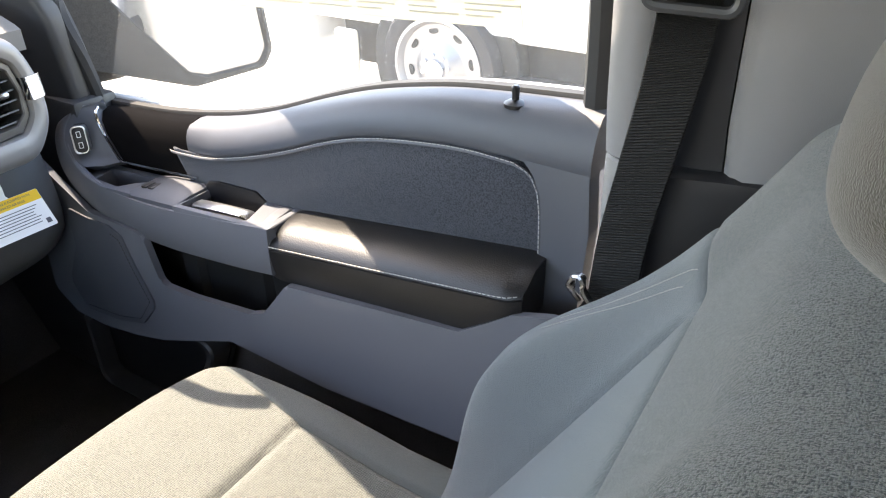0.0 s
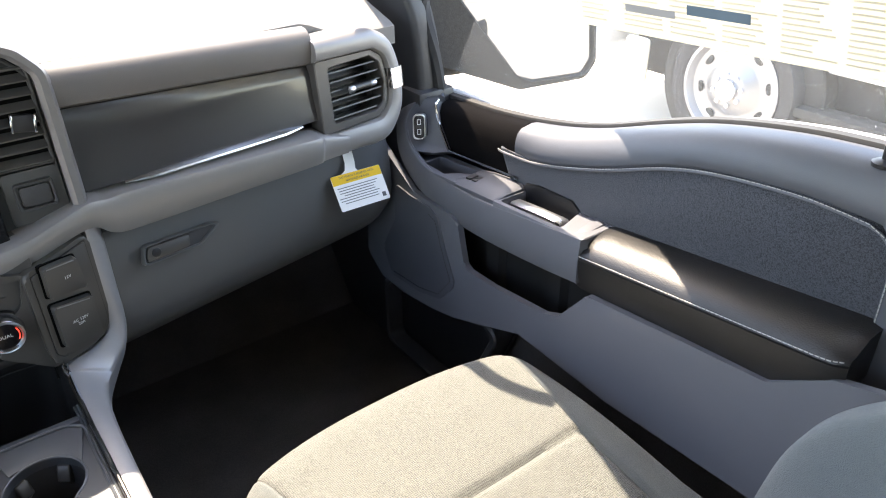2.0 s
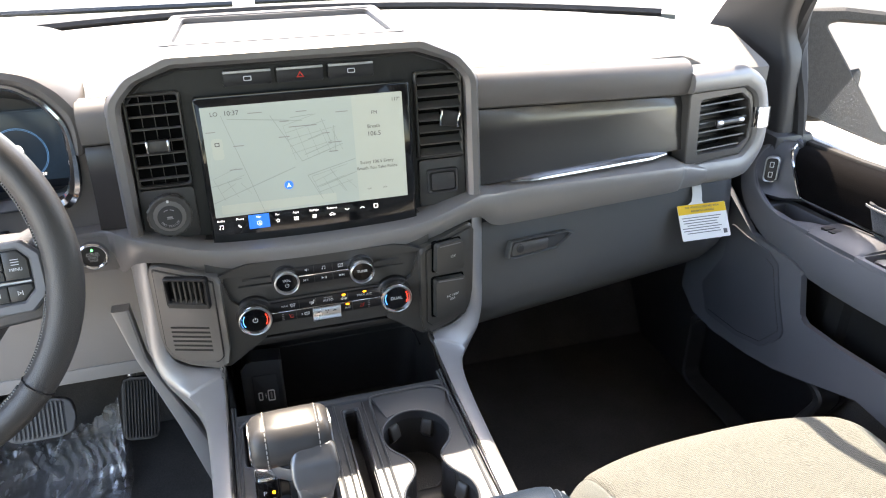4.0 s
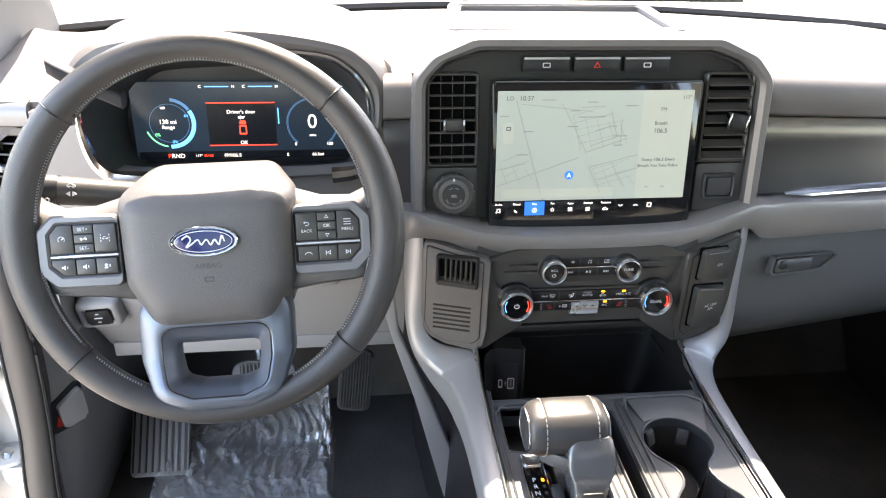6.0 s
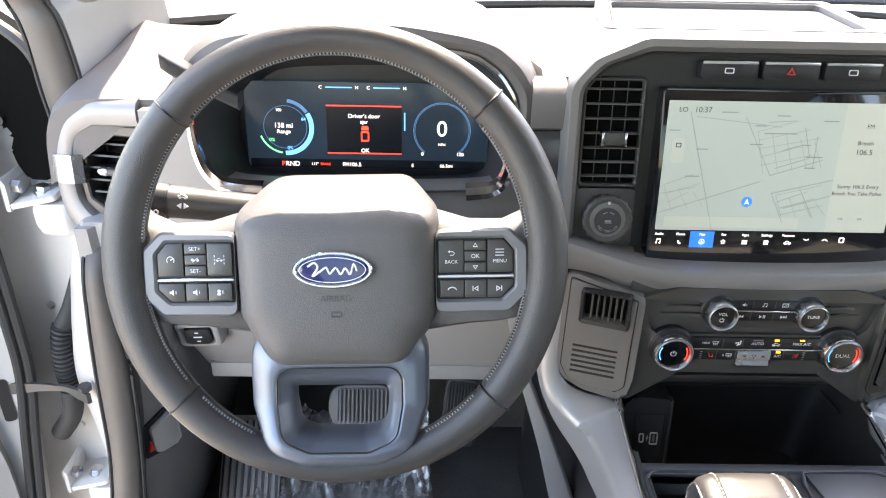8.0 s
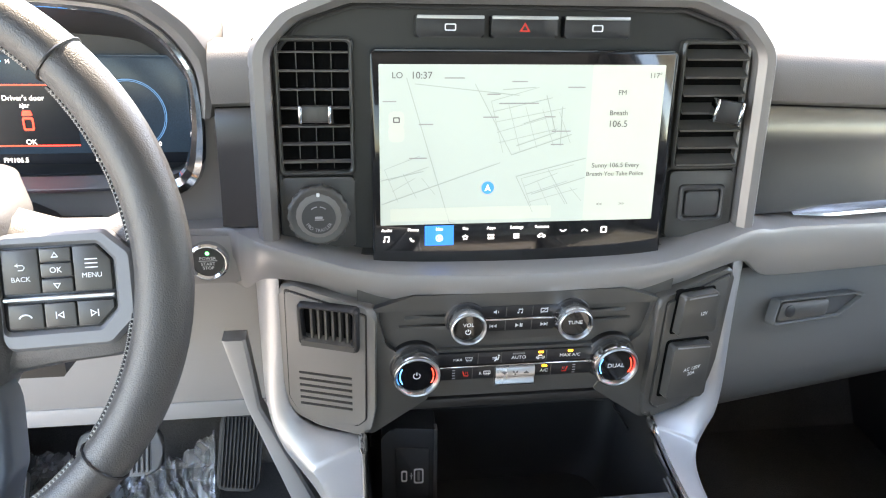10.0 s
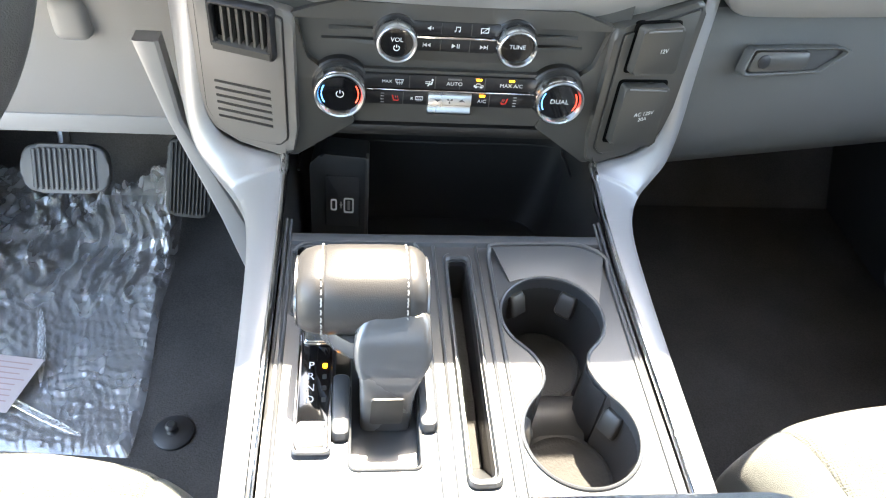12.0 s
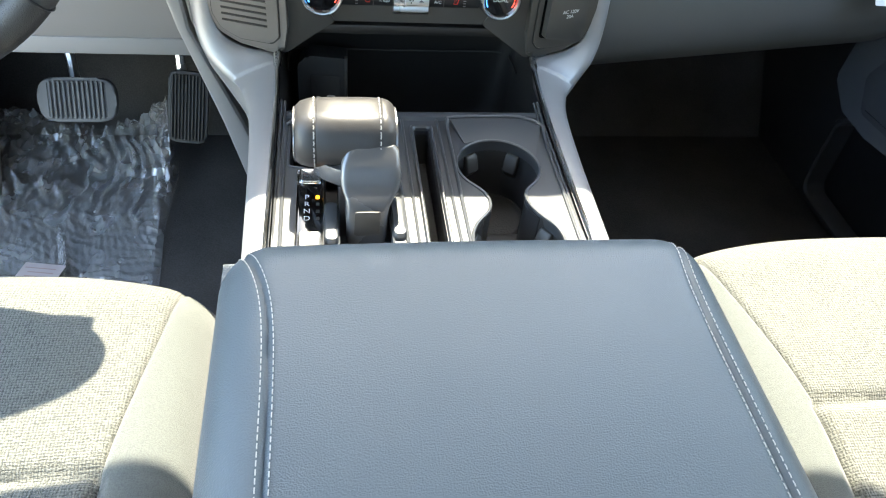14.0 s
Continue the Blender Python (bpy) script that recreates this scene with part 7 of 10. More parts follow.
for txt, sz, a, b in (("LO", 0.0075, -0.113, 0.062), ("10:37", 0.0085, -0.092, 0.062), ("FM", 0.0065, 0.090, 0.047), ("Breath", 0.0065, 0.088, 0.029), ("106.5", 0.0085, 0.088, 0.019), ("Sunny 106.5 Every", 0.0062, 0.089, -0.019), ("Breath You Take Police", 0.0058, 0.089, -0.027), ("117°", 0.0065, 0.120, 0.062), ("<<", 0.005, 0.076, -0.056), (">>", 0.005, 0.098, -0.056)):
    writing(txt, sz, at(MSD, a, b), M_LCDK, tscreen, "screen_text")
MSB = at(MS, 0, 0, 0.0102)


def icon(bm, kind, m, a, b, s, h=0.0003):
    """A small flat symbol about s across."""
    if kind == "note":
        for q in (-0.35, 0.35):
            prism(bm, circ(a + q * s - 0.1 * s, b - 0.35 * s, 0.16 * s, 10), m, 0, h)
            prism(bm, rrect(a + q * s + 0.02 * s, b + 0.05 * s, 0.10 * s, 0.8 * s, 0.01 * s, 2), m, 0, h)
        prism(bm, rrect(a + 0.02 * s, b + 0.42 * s, 0.80 * s, 0.13 * s, 0.01 * s, 2), m, 0, h)
    elif kind == "phone":
        tube(bm, [m @ Vector((a + 0.45 * s * math.cos(t), b + 0.45 * s * math.sin(t), h * 0.5)) for t in np.linspace(3.3, 4.6, 7)], 0.10 * s, 4)
        for t in (3.2, 4.7):
            prism(bm, circ(a + 0.40 * s * math.cos(t), b + 0.40 * s * math.sin(t), 0.18 * s, 8), m, 0, h)
    elif kind == "nav":
        frame_ring(bm, circ(a, b, 0.58 * s, 24), circ(a, b, 0.48 * s, 24), m, 0, h)
        frame_ring(bm, [(a, b + 0.36 * s), (a + 0.26 * s, b - 0.28 * s), (a - 0.26 * s, b - 0.28 * s)], [(a, b + 0.14 * s), (a + 0.13 * s, b - 0.18 * s), (a - 0.13 * s, b - 0.18 * s)], m, 0, h)
    elif kind == "star":
        o_s = [(a + (0.55 if k % 2 == 0 else 0.26) * s * math.sin(k * math.pi / 5), b + (0.55 if k % 2 == 0 else 0.26) * s * math.cos(k * math.pi / 5)) for k in range(10)]
        frame_ring(bm, o_s, [(a + (x - a) * 0.72, b + (y - b) * 0.72) for x, y in o_s], m, 0, h)
    elif kind == "grid":
        for i in (-1, 0, 1):
            for j in (-0.5, 0.5):
                prism(bm, rrect(a + i * 0.38 * s, b + j * 0.5 * s, 0.27 * s, 0.34 * s, 0.05 * s, 2), m, 0, h)
    elif kind == "bars":
        for j in (-1, 0, 1):
            prism(bm, rrect(a, b + j * 0.32 * s, 1.0 * s, 0.12 * s, 0.03 * s, 2), m, 0, h)
            prism(bm, rrect(a + 0.2 * s * j, b + j * 0.32 * s, 0.10 * s, 0.28 * s, 0.02 * s, 2), m, 0, h)
    elif kind == "car":
        o_s = [(a - 0.7 * s, b - 0.22 * s), (a + 0.7 * s, b - 0.22 * s), (a + 0.66 * s, b + 0.06 * s), (a + 0.30 * s, b + 0.12 * s), (a + 0.12 * s, b + 0.36 * s), (a - 0.30 * s, b + 0.36 * s), (a - 0.42 * s, b + 0.08 * s), (a - 0.68 * s, b + 0.04 * s)]
        frame_ring(bm, o_s, [(a + (x - a) * 0.82, b + (y - b) * 0.66) for x, y in o_s], m, 0, h)
        for q in (-0.38, 0.38):
            prism(bm, circ(a + q * s, b - 0.24 * s, 0.17 * s, 10), m, 0, h)
    elif kind == "up" or kind == "down":
        sg = 1 if kind == "up" else -1
        o_s = [(a - 0.45 * s, b - sg * 0.30 * s), (a + 0.45 * s, b - sg * 0.30 * s), (a, b + sg * 0.42 * s)]
        frame_ring(bm, o_s, [(a + (x - a) * 0.6, b + (y - b) * 0.6) for x, y in o_s], m, 0, h)
    elif kind == "speaker":
        prism(bm, [(a - 0.45 * s, b - 0.15 * s), (a - 0.2 * s, b - 0.15 * s), (a + 0.1 * s, b - 0.42 * s), (a + 0.1 * s, b + 0.42 * s), (a - 0.2 * s, b + 0.15 * s), (a - 0.45 * s, b + 0.15 * s)], m, 0, h)
        prism(bm, rrect(a + 0.4 * s, b, 0.10 * s, 0.4 * s, 0.02 * s, 2), m, 0, h)
    elif kind == "skip":
        prism(bm, [(a - 0.40 * s, b - 0.35 * s), (a + 0.05 * s, b), (a - 0.40 * s, b + 0.35 * s)], m, 0, h)
        prism(bm, [(a + 0.02 * s, b - 0.35 * s), (a + 0.40 * s, b), (a + 0.02 * s, b + 0.35 * s)], m, 0, h)
    else:
        frame_ring(bm, circ(a, b, 0.5 * s, 20), circ(a, b, 0.38 * s, 20), m, 0, h)
        prism(bm, rrect(a + 0.08 * s, b + 0.06 * s, 0.32 * s, 0.10 * s, 0.03 * s, 2), m, 0, h)
    return bm


bm = B()
prism(bm, rrect(-0.075, -0.0825, 0.027, 0.019, 0.0005), MSB, 0, 0.0003)
part("active_tab", bm, M_LCDB, tscreen)
for k, txt in enumerate(("Audio", "Phone", "Nav", "Fav", "Apps", "Settings", "Features")):
    a = -0.1235 + k * 0.0243
    writing(txt, 0.0040, at(MSB, a, -0.0765), M_CLUW, tscreen, "tab_text")
    part("tab_icon", icon(B(), ("note", "phone", "nav", "star", "grid", "bars", "car")[k], MSB, a, -0.0850, 0.0056), M_CLUW, tscreen)
for a, sg in ((0.043, -1), (0.064, 1)):
    bm = B()
    tube(bm, [MSB @ Vector((a - 0.003, -0.081 - sg * 0.001, 0.0003)), MSB @ Vector((a, -0.081 + sg * 0.001, 0.0003)), MSB @ Vector((a + 0.003, -0.081 - sg * 0.001, 0.0003))], 0.0004, 4)
    part("chevron", bm, M_CLUW, tscreen)
bm = B()
frame_ring(bm, rrect(0.083, -0.081, 0.006, 0.006, 0.001), rrect(0.083, -0.081, 0.0035, 0.0045, 0.0008), MSB, 0, 0.0003)
part("tab_icon", bm, M_CLUW, tscreen)

# top button marks
for cx, kind in ((-0.066, 0), (0.0, 1), (0.066, 2)):
    bm = B()
    if kind == 1:
        frame_ring(bm, [(cx - 0.005, 0.0985), (cx + 0.005, 0.0985), (cx, 0.1065)], [(cx - 0.0028, 0.0998), (cx + 0.0028, 0.0998), (cx, 0.1040)], MS, 0.0, 0.0006)
    else:
        frame_ring(bm, rrect(cx, 0.102, 0.010, 0.006, 0.0015), rrect(cx, 0.102, 0.008, 0.004, 0.001), MS, 0.0, 0.0006)
    part("button_mark", bm, M_RED if kind == 1 else M_WLINE, stack)

# drive mode dial print
MD = at(MS, -0.184, -0.060, 0.0155)
bm = B()
prism(bm, circ(0, -0.001, 0.0150, 40), MD, -0.002, 0.0012, 0.001)
part("dial_disc", bm, M_DARK, k1)
MD2 = at(MD, 0, -0.001, 0.0013)
for k, ch in enumerate("PRO TRAILER"):
    a = radians(212 + 11.6 * k)
    if ch != " ":
        writing(ch, 0.0044, at(MD2, 0.0118 * math.cos(a), 0.0118 * math.sin(a)) @ Matrix.Rotation(a + math.pi / 2, 4, "Z"), M_INK2, k1, "dial_letter")
bm = B()
for a0, a1 in ((0.9, 1.45), (1.69, 2.24)):
    tube(bm, [MD2 @ Vector((0.0100 * math.cos(a), 0.0100 * math.sin(a), 0.0001)) for a in np.linspace(a0, a1, 9)], 0.0005, 4)
part("dial_arc", bm, M_INK2, k1)
bm = B()
prism(bm, rrect(0, 0.0, 0.007, 0.0022, 0.001), MD2, 0, 0.0003)
prism(bm, rrect(0.0005, -0.002, 0.008, 0.0008, 0.0003), MD2, 0, 0.0003)
part("dial_print", bm, M_INK2, k1)
bm = B()
prism(bm, rrect(0, 0.0195, 0.0028, 0.0034, 0.001), MD, -0.001, 0.0012)
part("dial_mark", bm, M_WLINE, k1)

# climate prints
MP = at(MC, 0, 0, 0.0048)


def seat_icon(bm, m, a, b, s, h=0.0005, flip=1):
    """A small seat with wavy heat lines."""
    tube(bm, [m @ Vector((a + flip * p * s, b + q * s, h)) for p, q in ((-0.45, 0.55), (-0.20, -0.35), (0.45, -0.40), (0.50, -0.15))], 0.11 * s, 5)
    for k in (0.05, 0.35):
        tube(bm, [m @ Vector((a + flip * (k + 0.08 * math.sin(t * 6)) * s, b + (0.0 + 0.5 * t) * s, h)) for t in (0, 0.35, 0.7, 1.0)], 0.05 * s, 4)
    return bm


def screen_icon(bm, m, a, b, s, h=0.0005, rear=False):
    """A window outline with rising heat lines."""
    o_s = [(a - 0.62 * s, b + 0.36 * s), (a + 0.62 * s, b + 0.36 * s), (a + 0.45 * s, b - 0.26 * s), (a - 0.45 * s, b - 0.26 * s)] if not rear else rrect(a, b + 0.05 * s, 1.2 * s, 0.66 * s, 0.1 * s, 2)
    frame_ring(bm, o_s, [(a + (x - a) * 0.84, b + (y - b - 0.05 * s) * 0.72 + 0.05 * s) for x, y in o_s], m, 0, h)
    for k in (-0.3, 0.0, 0.3):
        tube(bm, [m @ Vector((a + (k + 0.06 * math.sin(t * 7)) * s, b + (-0.5 + 0.7 * t) * s, h)) for t in (0, 0.3, 0.6, 1.0)], 0.045 * s, 4)
    return bm


def vent_icon(bm, m, a, b, s, h=0.0005):
    """A seated outline with two air arrows."""
    prism(bm, circ(a + 0.30 * s, b + 0.42 * s, 0.15 * s, 10), m, 0, h)
    tube(bm, [m @ Vector((a + p * s, b + q * s, h)) for p, q in ((0.30, 0.20), (0.20, -0.25), (-0.10, -0.25), (-0.30, -0.50))], 0.10 * s, 5)
    for q in (0.15, -0.10):
        tube(bm, [m @ Vector((a - 0.65 * s, b + q * s, h)), m @ Vector((a - 0.10 * s, b + q * s, h))], 0.06 * s, 4)
        prism(bm, [(a - 0.12 * s, b + (q - 0.13) * s), (a + 0.10 * s, b + q * s), (a - 0.12 * s, b + (q + 0.13) * s)], m, 0, h)
    return bm


for txt, sz, a, b in (("MAX", 0.0042, -0.0570, -0.2002), ("AUTO", 0.0052, 0.0033, -0.2005), ("MAX A/C", 0.0052, 0.0550, -0.2005), ("A/C", 0.0050, 0.0300, -0.2175), ("R", 0.0044, -0.0340, -0.2172)):
    writing(txt, sz, at(MP, a, b), M_WLINE, cf)
part("key_mark", screen_icon(B(), MP, -0.0460, -0.2000, 0.0062), M_WLINE, cf)
part("key_mark", screen_icon(B(), MP, -0.0275, -0.2168, 0.0058, rear=True), M_WLINE, cf)
part("key_mark", vent_icon(B(), MP, -0.0187, -0.2000, 0.0066), M_WLINE, cf)
part("key_mark", icon(B(), "car", MP, 0.0253, -0.2012, 0.0064, 0.0005), M_WLINE, cf)
part("key_mark", seat_icon(B(), MP, -0.0490, -0.2170, 0.0058), M_RED, cf)
part("key_mark", seat_icon(B(), MP, 0.0510, -0.2170, 0.0058, flip=-1), M_RED, cf)
for x0 in (-0.0605, 0.0605):
    bm = B()
    for k in range(4):
        prism(bm, rrect(x0, -0.2125 - k * 0.0030, 0.0030, 0.0008, 0.0002, 2), MP, 0, 0.0003)
    part("level_marks", bm, M_INK2, cf)
bm = B()
frame_ring(bm, [(0.0033 + p, -0.1960 + q) for p, q in rrect(0, 0, 0.012, 0.0014, 0.0004, 2)], [(0.0033 + p, -0.1960 + q) for p, q in rrect(0, 0, 0.0112, 0.0006, 0.0002, 2)], MP, 0, 0.0003)
part("lamp_outline", bm, M_INK2, cf)
part("key_mark", icon(B(), "speaker", MP, -0.0225, -0.1478, 0.0054, 0.0005), M_WLINE, cf)
part("key_mark", icon(B(), "note", MP, 0.0010, -0.1478, 0.0050, 0.0005), M_WLINE, cf)
bm = B()
frame_ring(bm, rrect(0.0240, -0.1478, 0.0070, 0.0046, 0.0010, 3), rrect(0.0240, -0.1478, 0.0058, 0.0034, 0.0008, 3), MP, 0, 0.0005)
tube(bm, [MP @ Vector((0.0205, -0.1508, 0.0005)), MP @ Vector((0.0275, -0.1448, 0.0005))], 0.0003, 4)
part("key_mark", bm, M_WLINE, cf)
for a, kind in ((-0.0235, -1), (0.0238, 1)):
    bm = B()
    for k in (-0.0022, 0.0010):
        prism(bm, [(a + kind * k, -0.1633 - 0.0018), (a + kind * (k + 0.0028), -0.1633), (a + kind * k, -0.1633 + 0.0018)][::kind], MP, 0, 0.0005)
    prism(bm, rrect(a + kind * 0.0042, -0.1633, 0.0006, 0.0038, 0.0002, 2), MP, 0, 0.0005)
    part("key_mark", bm, M_WLINE, cf)
bm = B()
prism(bm, [(-0.0030, -0.1653), (0.0002, -0.1633), (-0.0030, -0.1613)], MP, 0, 0.0005)
for q in (0.0018, 0.0034):
    prism(bm, rrect(q, -0.1633, 0.0007, 0.0040, 0.0002, 2), MP, 0, 0.0005)
part("key_mark", bm, M_WLINE, cf)
for a, b in ((0.0253, -0.1955), (0.0550, -0.1955), (0.0300, -0.2120)):
    bm = B()
    prism(bm, rrect(a, b, 0.0048, 0.0018, 0.0004), MP, 0, 0.0006)
    part("key_lamp", bm, M_AMBER, cf)
for txt, sz, a, b in (("VOL", 0.0055, -0.051, -0.1525), ("TUNE", 0.0055, 0.051, -0.1545), ("DUAL", 0.0066, 0.098, -0.2065)):
    writing(txt, sz, at(MC, a, b, 0.0186), M_WLINE, stack, "dial_text")
for cx in (-0.098, 0.098):
    for m_, a0, a1 in ((M_CLUB, 2.6, 3.7), (M_CLUR, -0.55, 0.55)):
        bm = B()
        tube(bm, [MC @ Vector((cx + 0.0160 * math.cos(a), -0.2065 + 0.0160 * math.sin(a), 0.0187)) for a in np.linspace(a0, a1, 9)], 0.0006, 5)
        part("temperature_arc", bm, m_, stack)
for cx, cz, r in ((-0.098, -0.2065, 0.0032), (-0.051, -0.1600, 0.0024)):
    bm = B()
    tube(bm, [MC @ Vector((cx + r * math.cos(a), cz + r * math.sin(a), 0.0187)) for a in np.linspace(radians(125), radians(415), 18)], 0.00045, 4)
    tube(bm, [MC @ Vector((cx, cz + r * 0.2, 0.0187)), MC @ Vector((cx, cz + r * 1.25, 0.0187))], 0.00045, 4)
    part("power_mark", bm, M_WLINE, stack)
for a in (-0.011, 0.011):
    bm = B()
    sg = 1 if a > 0 else -1
    prism(bm, [(a - 0.003, -0.2150 - sg * 0.0010), (a + 0.003, -0.2150 - sg * 0.0010), (a, -0.2150 + sg * 0.0016)][::sg], MC, 0.0090, 0.0101)
    part("fan_mark", bm, M_INK, fan)
bm = B()
for k in range(3):
    q = k * 2.094 + 0.4
    prism(bm, [(0.0024 * math.cos(q + e) * f, -0.2150 + 0.0024 * math.sin(q + e) * f) for e, f in ((-0.5, 0.2), (-0.3, 1.1), (0.3, 1.3), (0.5, 0.8))], MC, 0.0090, 0.0102)
part("fan_mark", bm, M_INK, fan)

# glove box catch in its scooped recess
MG = plane((0.343, -0.007, -0.184), (1, 0.18, 0), (0, 0.28, 1))
go_ = rounded([(-0.060, -0.015), (0.030, -0.016), (0.068, 0.004), (0.052, 0.009), (-0.052, 0.013)], 0.006, 4)
gi_ = rounded([(-0.057, -0.012), (0.029, -0.013), (0.059, 0.0035), (0.050, 0.0065), (-0.050, 0.0105)], 0.005, 4)
bm = B()
frame_ring(bm, go_, gi_, MG, -0.012, 0.0016, 0.0014)
part("catch_rim", bm, M_GLOVE, glove)
bm = B()
prism(bm, gi_, MG, -0.012, -0.004)
part("catch_recess", bm, M_DARK, glove)
bm = B()
prism(bm, rounded([(-0.055, -0.0105), (0.012, -0.0115), (0.016, 0.006), (-0.048, 0.009)], 0.005), MG, -0.006, 0.0012, 0.002)
part("catch", bm, M_STACK, glove)
bm = B()
prism(bm, circ(-0.038, -0.001, 0.0068, 20), MG, 0.0, 0.0025, 0.001)
part("keyhole", bm, M_BLACK, glove)

# airbag tag hanging from the trim
tag = thing("airbag_tag", "white card warning tag with yellow band hung on glove box", "tag", (0.67, 0.05, -0.2))
MA = plane((0.672, 0.037, -0.214), (1, 0.09, -0.07), (0, 0.55, 0.835))
bm = B()
prism(bm, rrect(0, 0, 0.104, 0.062, 0.003), MA, 0.0, 0.0008)
part("card", bm, M_PAPER, tag)
bm = B()
prism(bm, rrect(0, 0.0225, 0.103, 0.0165, 0.001), MA, 0.0008, 0.0011)
part("yellow_band", bm, M_YELLOW, tag)
bm = B()
loft(bm, [[MA @ Vector(p) for p in ((a - w, b, 0.0002), (a + w, b, 0.0002), (a + w, b, 0.0010), (a - w, b, 0.0010))] for a, b, w in ((-0.012, 0.030, 0.018), (-0.008, 0.036, 0.011), (-0.004, 0.048, 0.010), (-0.002, 0.066, 0.010))])
part("strap", bm, M_PAPER, tag)
writing("THIS VEHICLE IS EQUIPPED WITH", 0.0050, at(MA, 0, 0.0255, 0.0011), M_INK, tag)
writing("ADVANCED AIR BAGS", 0.0050, at(MA, 0, 0.0190, 0.0011), M_INK, tag)
for k in range(7):
    bm = B()
    prism(bm, rrect(-0.004 - 0.002 * (k % 3), 0.008 - k * 0.0045, 0.084 - 0.006 * (k % 4), 0.0013, 0.0004, 2), MA, 0.0008, 0.0010)
    part("print_line", bm, M_INK, tag)
bm = B()
prism(bm, rrect(0.042, -0.021, 0.008, 0.008, 0.0006), MA, 0.0008, 0.0010)
part("print_block", bm, M_INK, tag)

# start button
MST = plane((-0.289, 0.008, -0.113))
st = thing("start_button", "round push button with chrome ring and green light", "button", (-0.289, 0.01, -0.113))
bm = B()
prism(bm, rrect(0.002, -0.001, 0.056, 0.050, 0.006), MST, -0.02, -0.001, 0.002)
part("button_plate", bm, M_BAND, st)
bm = B()
frame_ring(bm, circ(0, 0, 0.0190, 40), circ(0, 0, 0.0145, 40), MST, -0.008, 0.008, 0.0022)
part("chrome_ring", bm, M_CHROME, st)
bm = B()
prism(bm, circ(0, 0, 0.0146, 32), MST, -0.004, 0.005, 0.001)
part("button_face", bm, M_DARK, st)
bm = B()
prism(bm, circ(0, 0.0090, 0.0018, 12), MST, 0.005, 0.0055)
part("button_lamp", bm, M_GREEN, st)
for txt, b in (("POWER", 0.0038), ("START", -0.0020), ("STOP", -0.0062)):
    writing(txt, 0.0044, at(MST, 0, b, 0.0051), M_WLINE, st, "button_text")
bm = B()
prism(bm, rrect(0, 0.0012, 0.017, 0.0004, 0.0001, 2), MST, 0.005, 0.0053)
part("button_line", bm, M_WLINE, st)

# charging sockets
for a, w, h in ((-0.0055, 0.0035, 0.0105), (0.0100, 0.0075, 0.0150)):
    bm = B()
    frame_ring(bm, rrect(a, -0.0095, w + 0.0030, h + 0.0030, 0.0024), rrect(a, -0.0095, w, h, 0.0016), MUS, 0.0014, 0.0026)
    part("socket", bm, M_WLINE, usb)
bm = B()
prism(bm, rrect(0.0100, -0.0095, 0.0026, 0.0110, 0.0005), MUS, 0.0014, 0.0024)
part("socket_tongue", bm, M_GREY, usb)
bm = B()
tube(bm, [MUS @ Vector(p) for p in ((0.0020, -0.0135, 0.0019), (0.0020, -0.0055, 0.0019))], 0.0004, 4)
tube(bm, [MUS @ Vector(p) for p in ((0.0005, -0.0085, 0.0019), (0.0020, -0.0105, 0.0019), (0.0036, -0.0085, 0.0019))], 0.0003, 4)
part("socket_mark", bm, M_WLINE, usb)

# ---- gear selector ----
sel = thing("gear_selector", "grey leather topped gear selector with pale stitching", "gear lever", (-0.08, -0.26, -0.3))
M_KNOB = mat("smooth_dark_leather", (0.046, 0.045, 0.046), 0.36, grain=0.25, scale=1100, var=0.1)
KC = Vector((-0.078, -0.259, -0.2525))
KSEC = rounded([(0.0330, -0.020), (0.0330, 0.024), (0.006, 0.037), (-0.022, 0.032), (-0.026, -0.016), (0.000, -0.038)], 0.024, 6)


def knob_ring(x, s, dz=0.0):
    return [KC + Vector((x, b * s, a * s + dz)) for a, b in KSEC]


bm = B()
loft(bm, [knob_ring(x, s) for x, s in ((-0.0475, 0.42), (-0.0468, 0.66), (-0.0445, 0.80), (-0.0405, 0.90), (-0.0330, 0.965), (-0.0275, 0.985), (-0.0262, 0.965), (-0.0250, 0.985), (-0.010, 1.0), (0.020, 1.0), (0.0320, 0.985), (0.0332, 0.965), (0.0344, 0.98), (0.0400, 0.93), (0.0440, 0.84), (0.0465, 0.70), (0.0475, 0.45))])
kb = part("knob", bm, M_KNOB, sel, "dark leather knob", smooth=50)
for x in (-0.0285, 0.0310):
    bm = B()
    ring = knob_ring(x, 0.995)
    stitches(bm, ring + ring[:2], 0.0036, 0.0022, 0.0006, up=(1, 0, 0))
    part("knob_stitching", bm, M_THREAD, kb)
# bright bead round both ends
for x, s in ((-0.0462, 0.74), (0.0462, 0.74)):
    bm = B()
    tube(bm, knob_ring(x, s), 0.0011, 6, closed=True)
    part("end_bead", bm, M_ALU, kb)
# satin yoke under the knob that sweeps into the neck


def sec(cx, y, z, w, d, r=0.007):
    return [Vector((cx + a, y + b, z)) for a, b in rounded([(-w, -d), (w, -d), (w, d), (-w, d)], r, 4)]


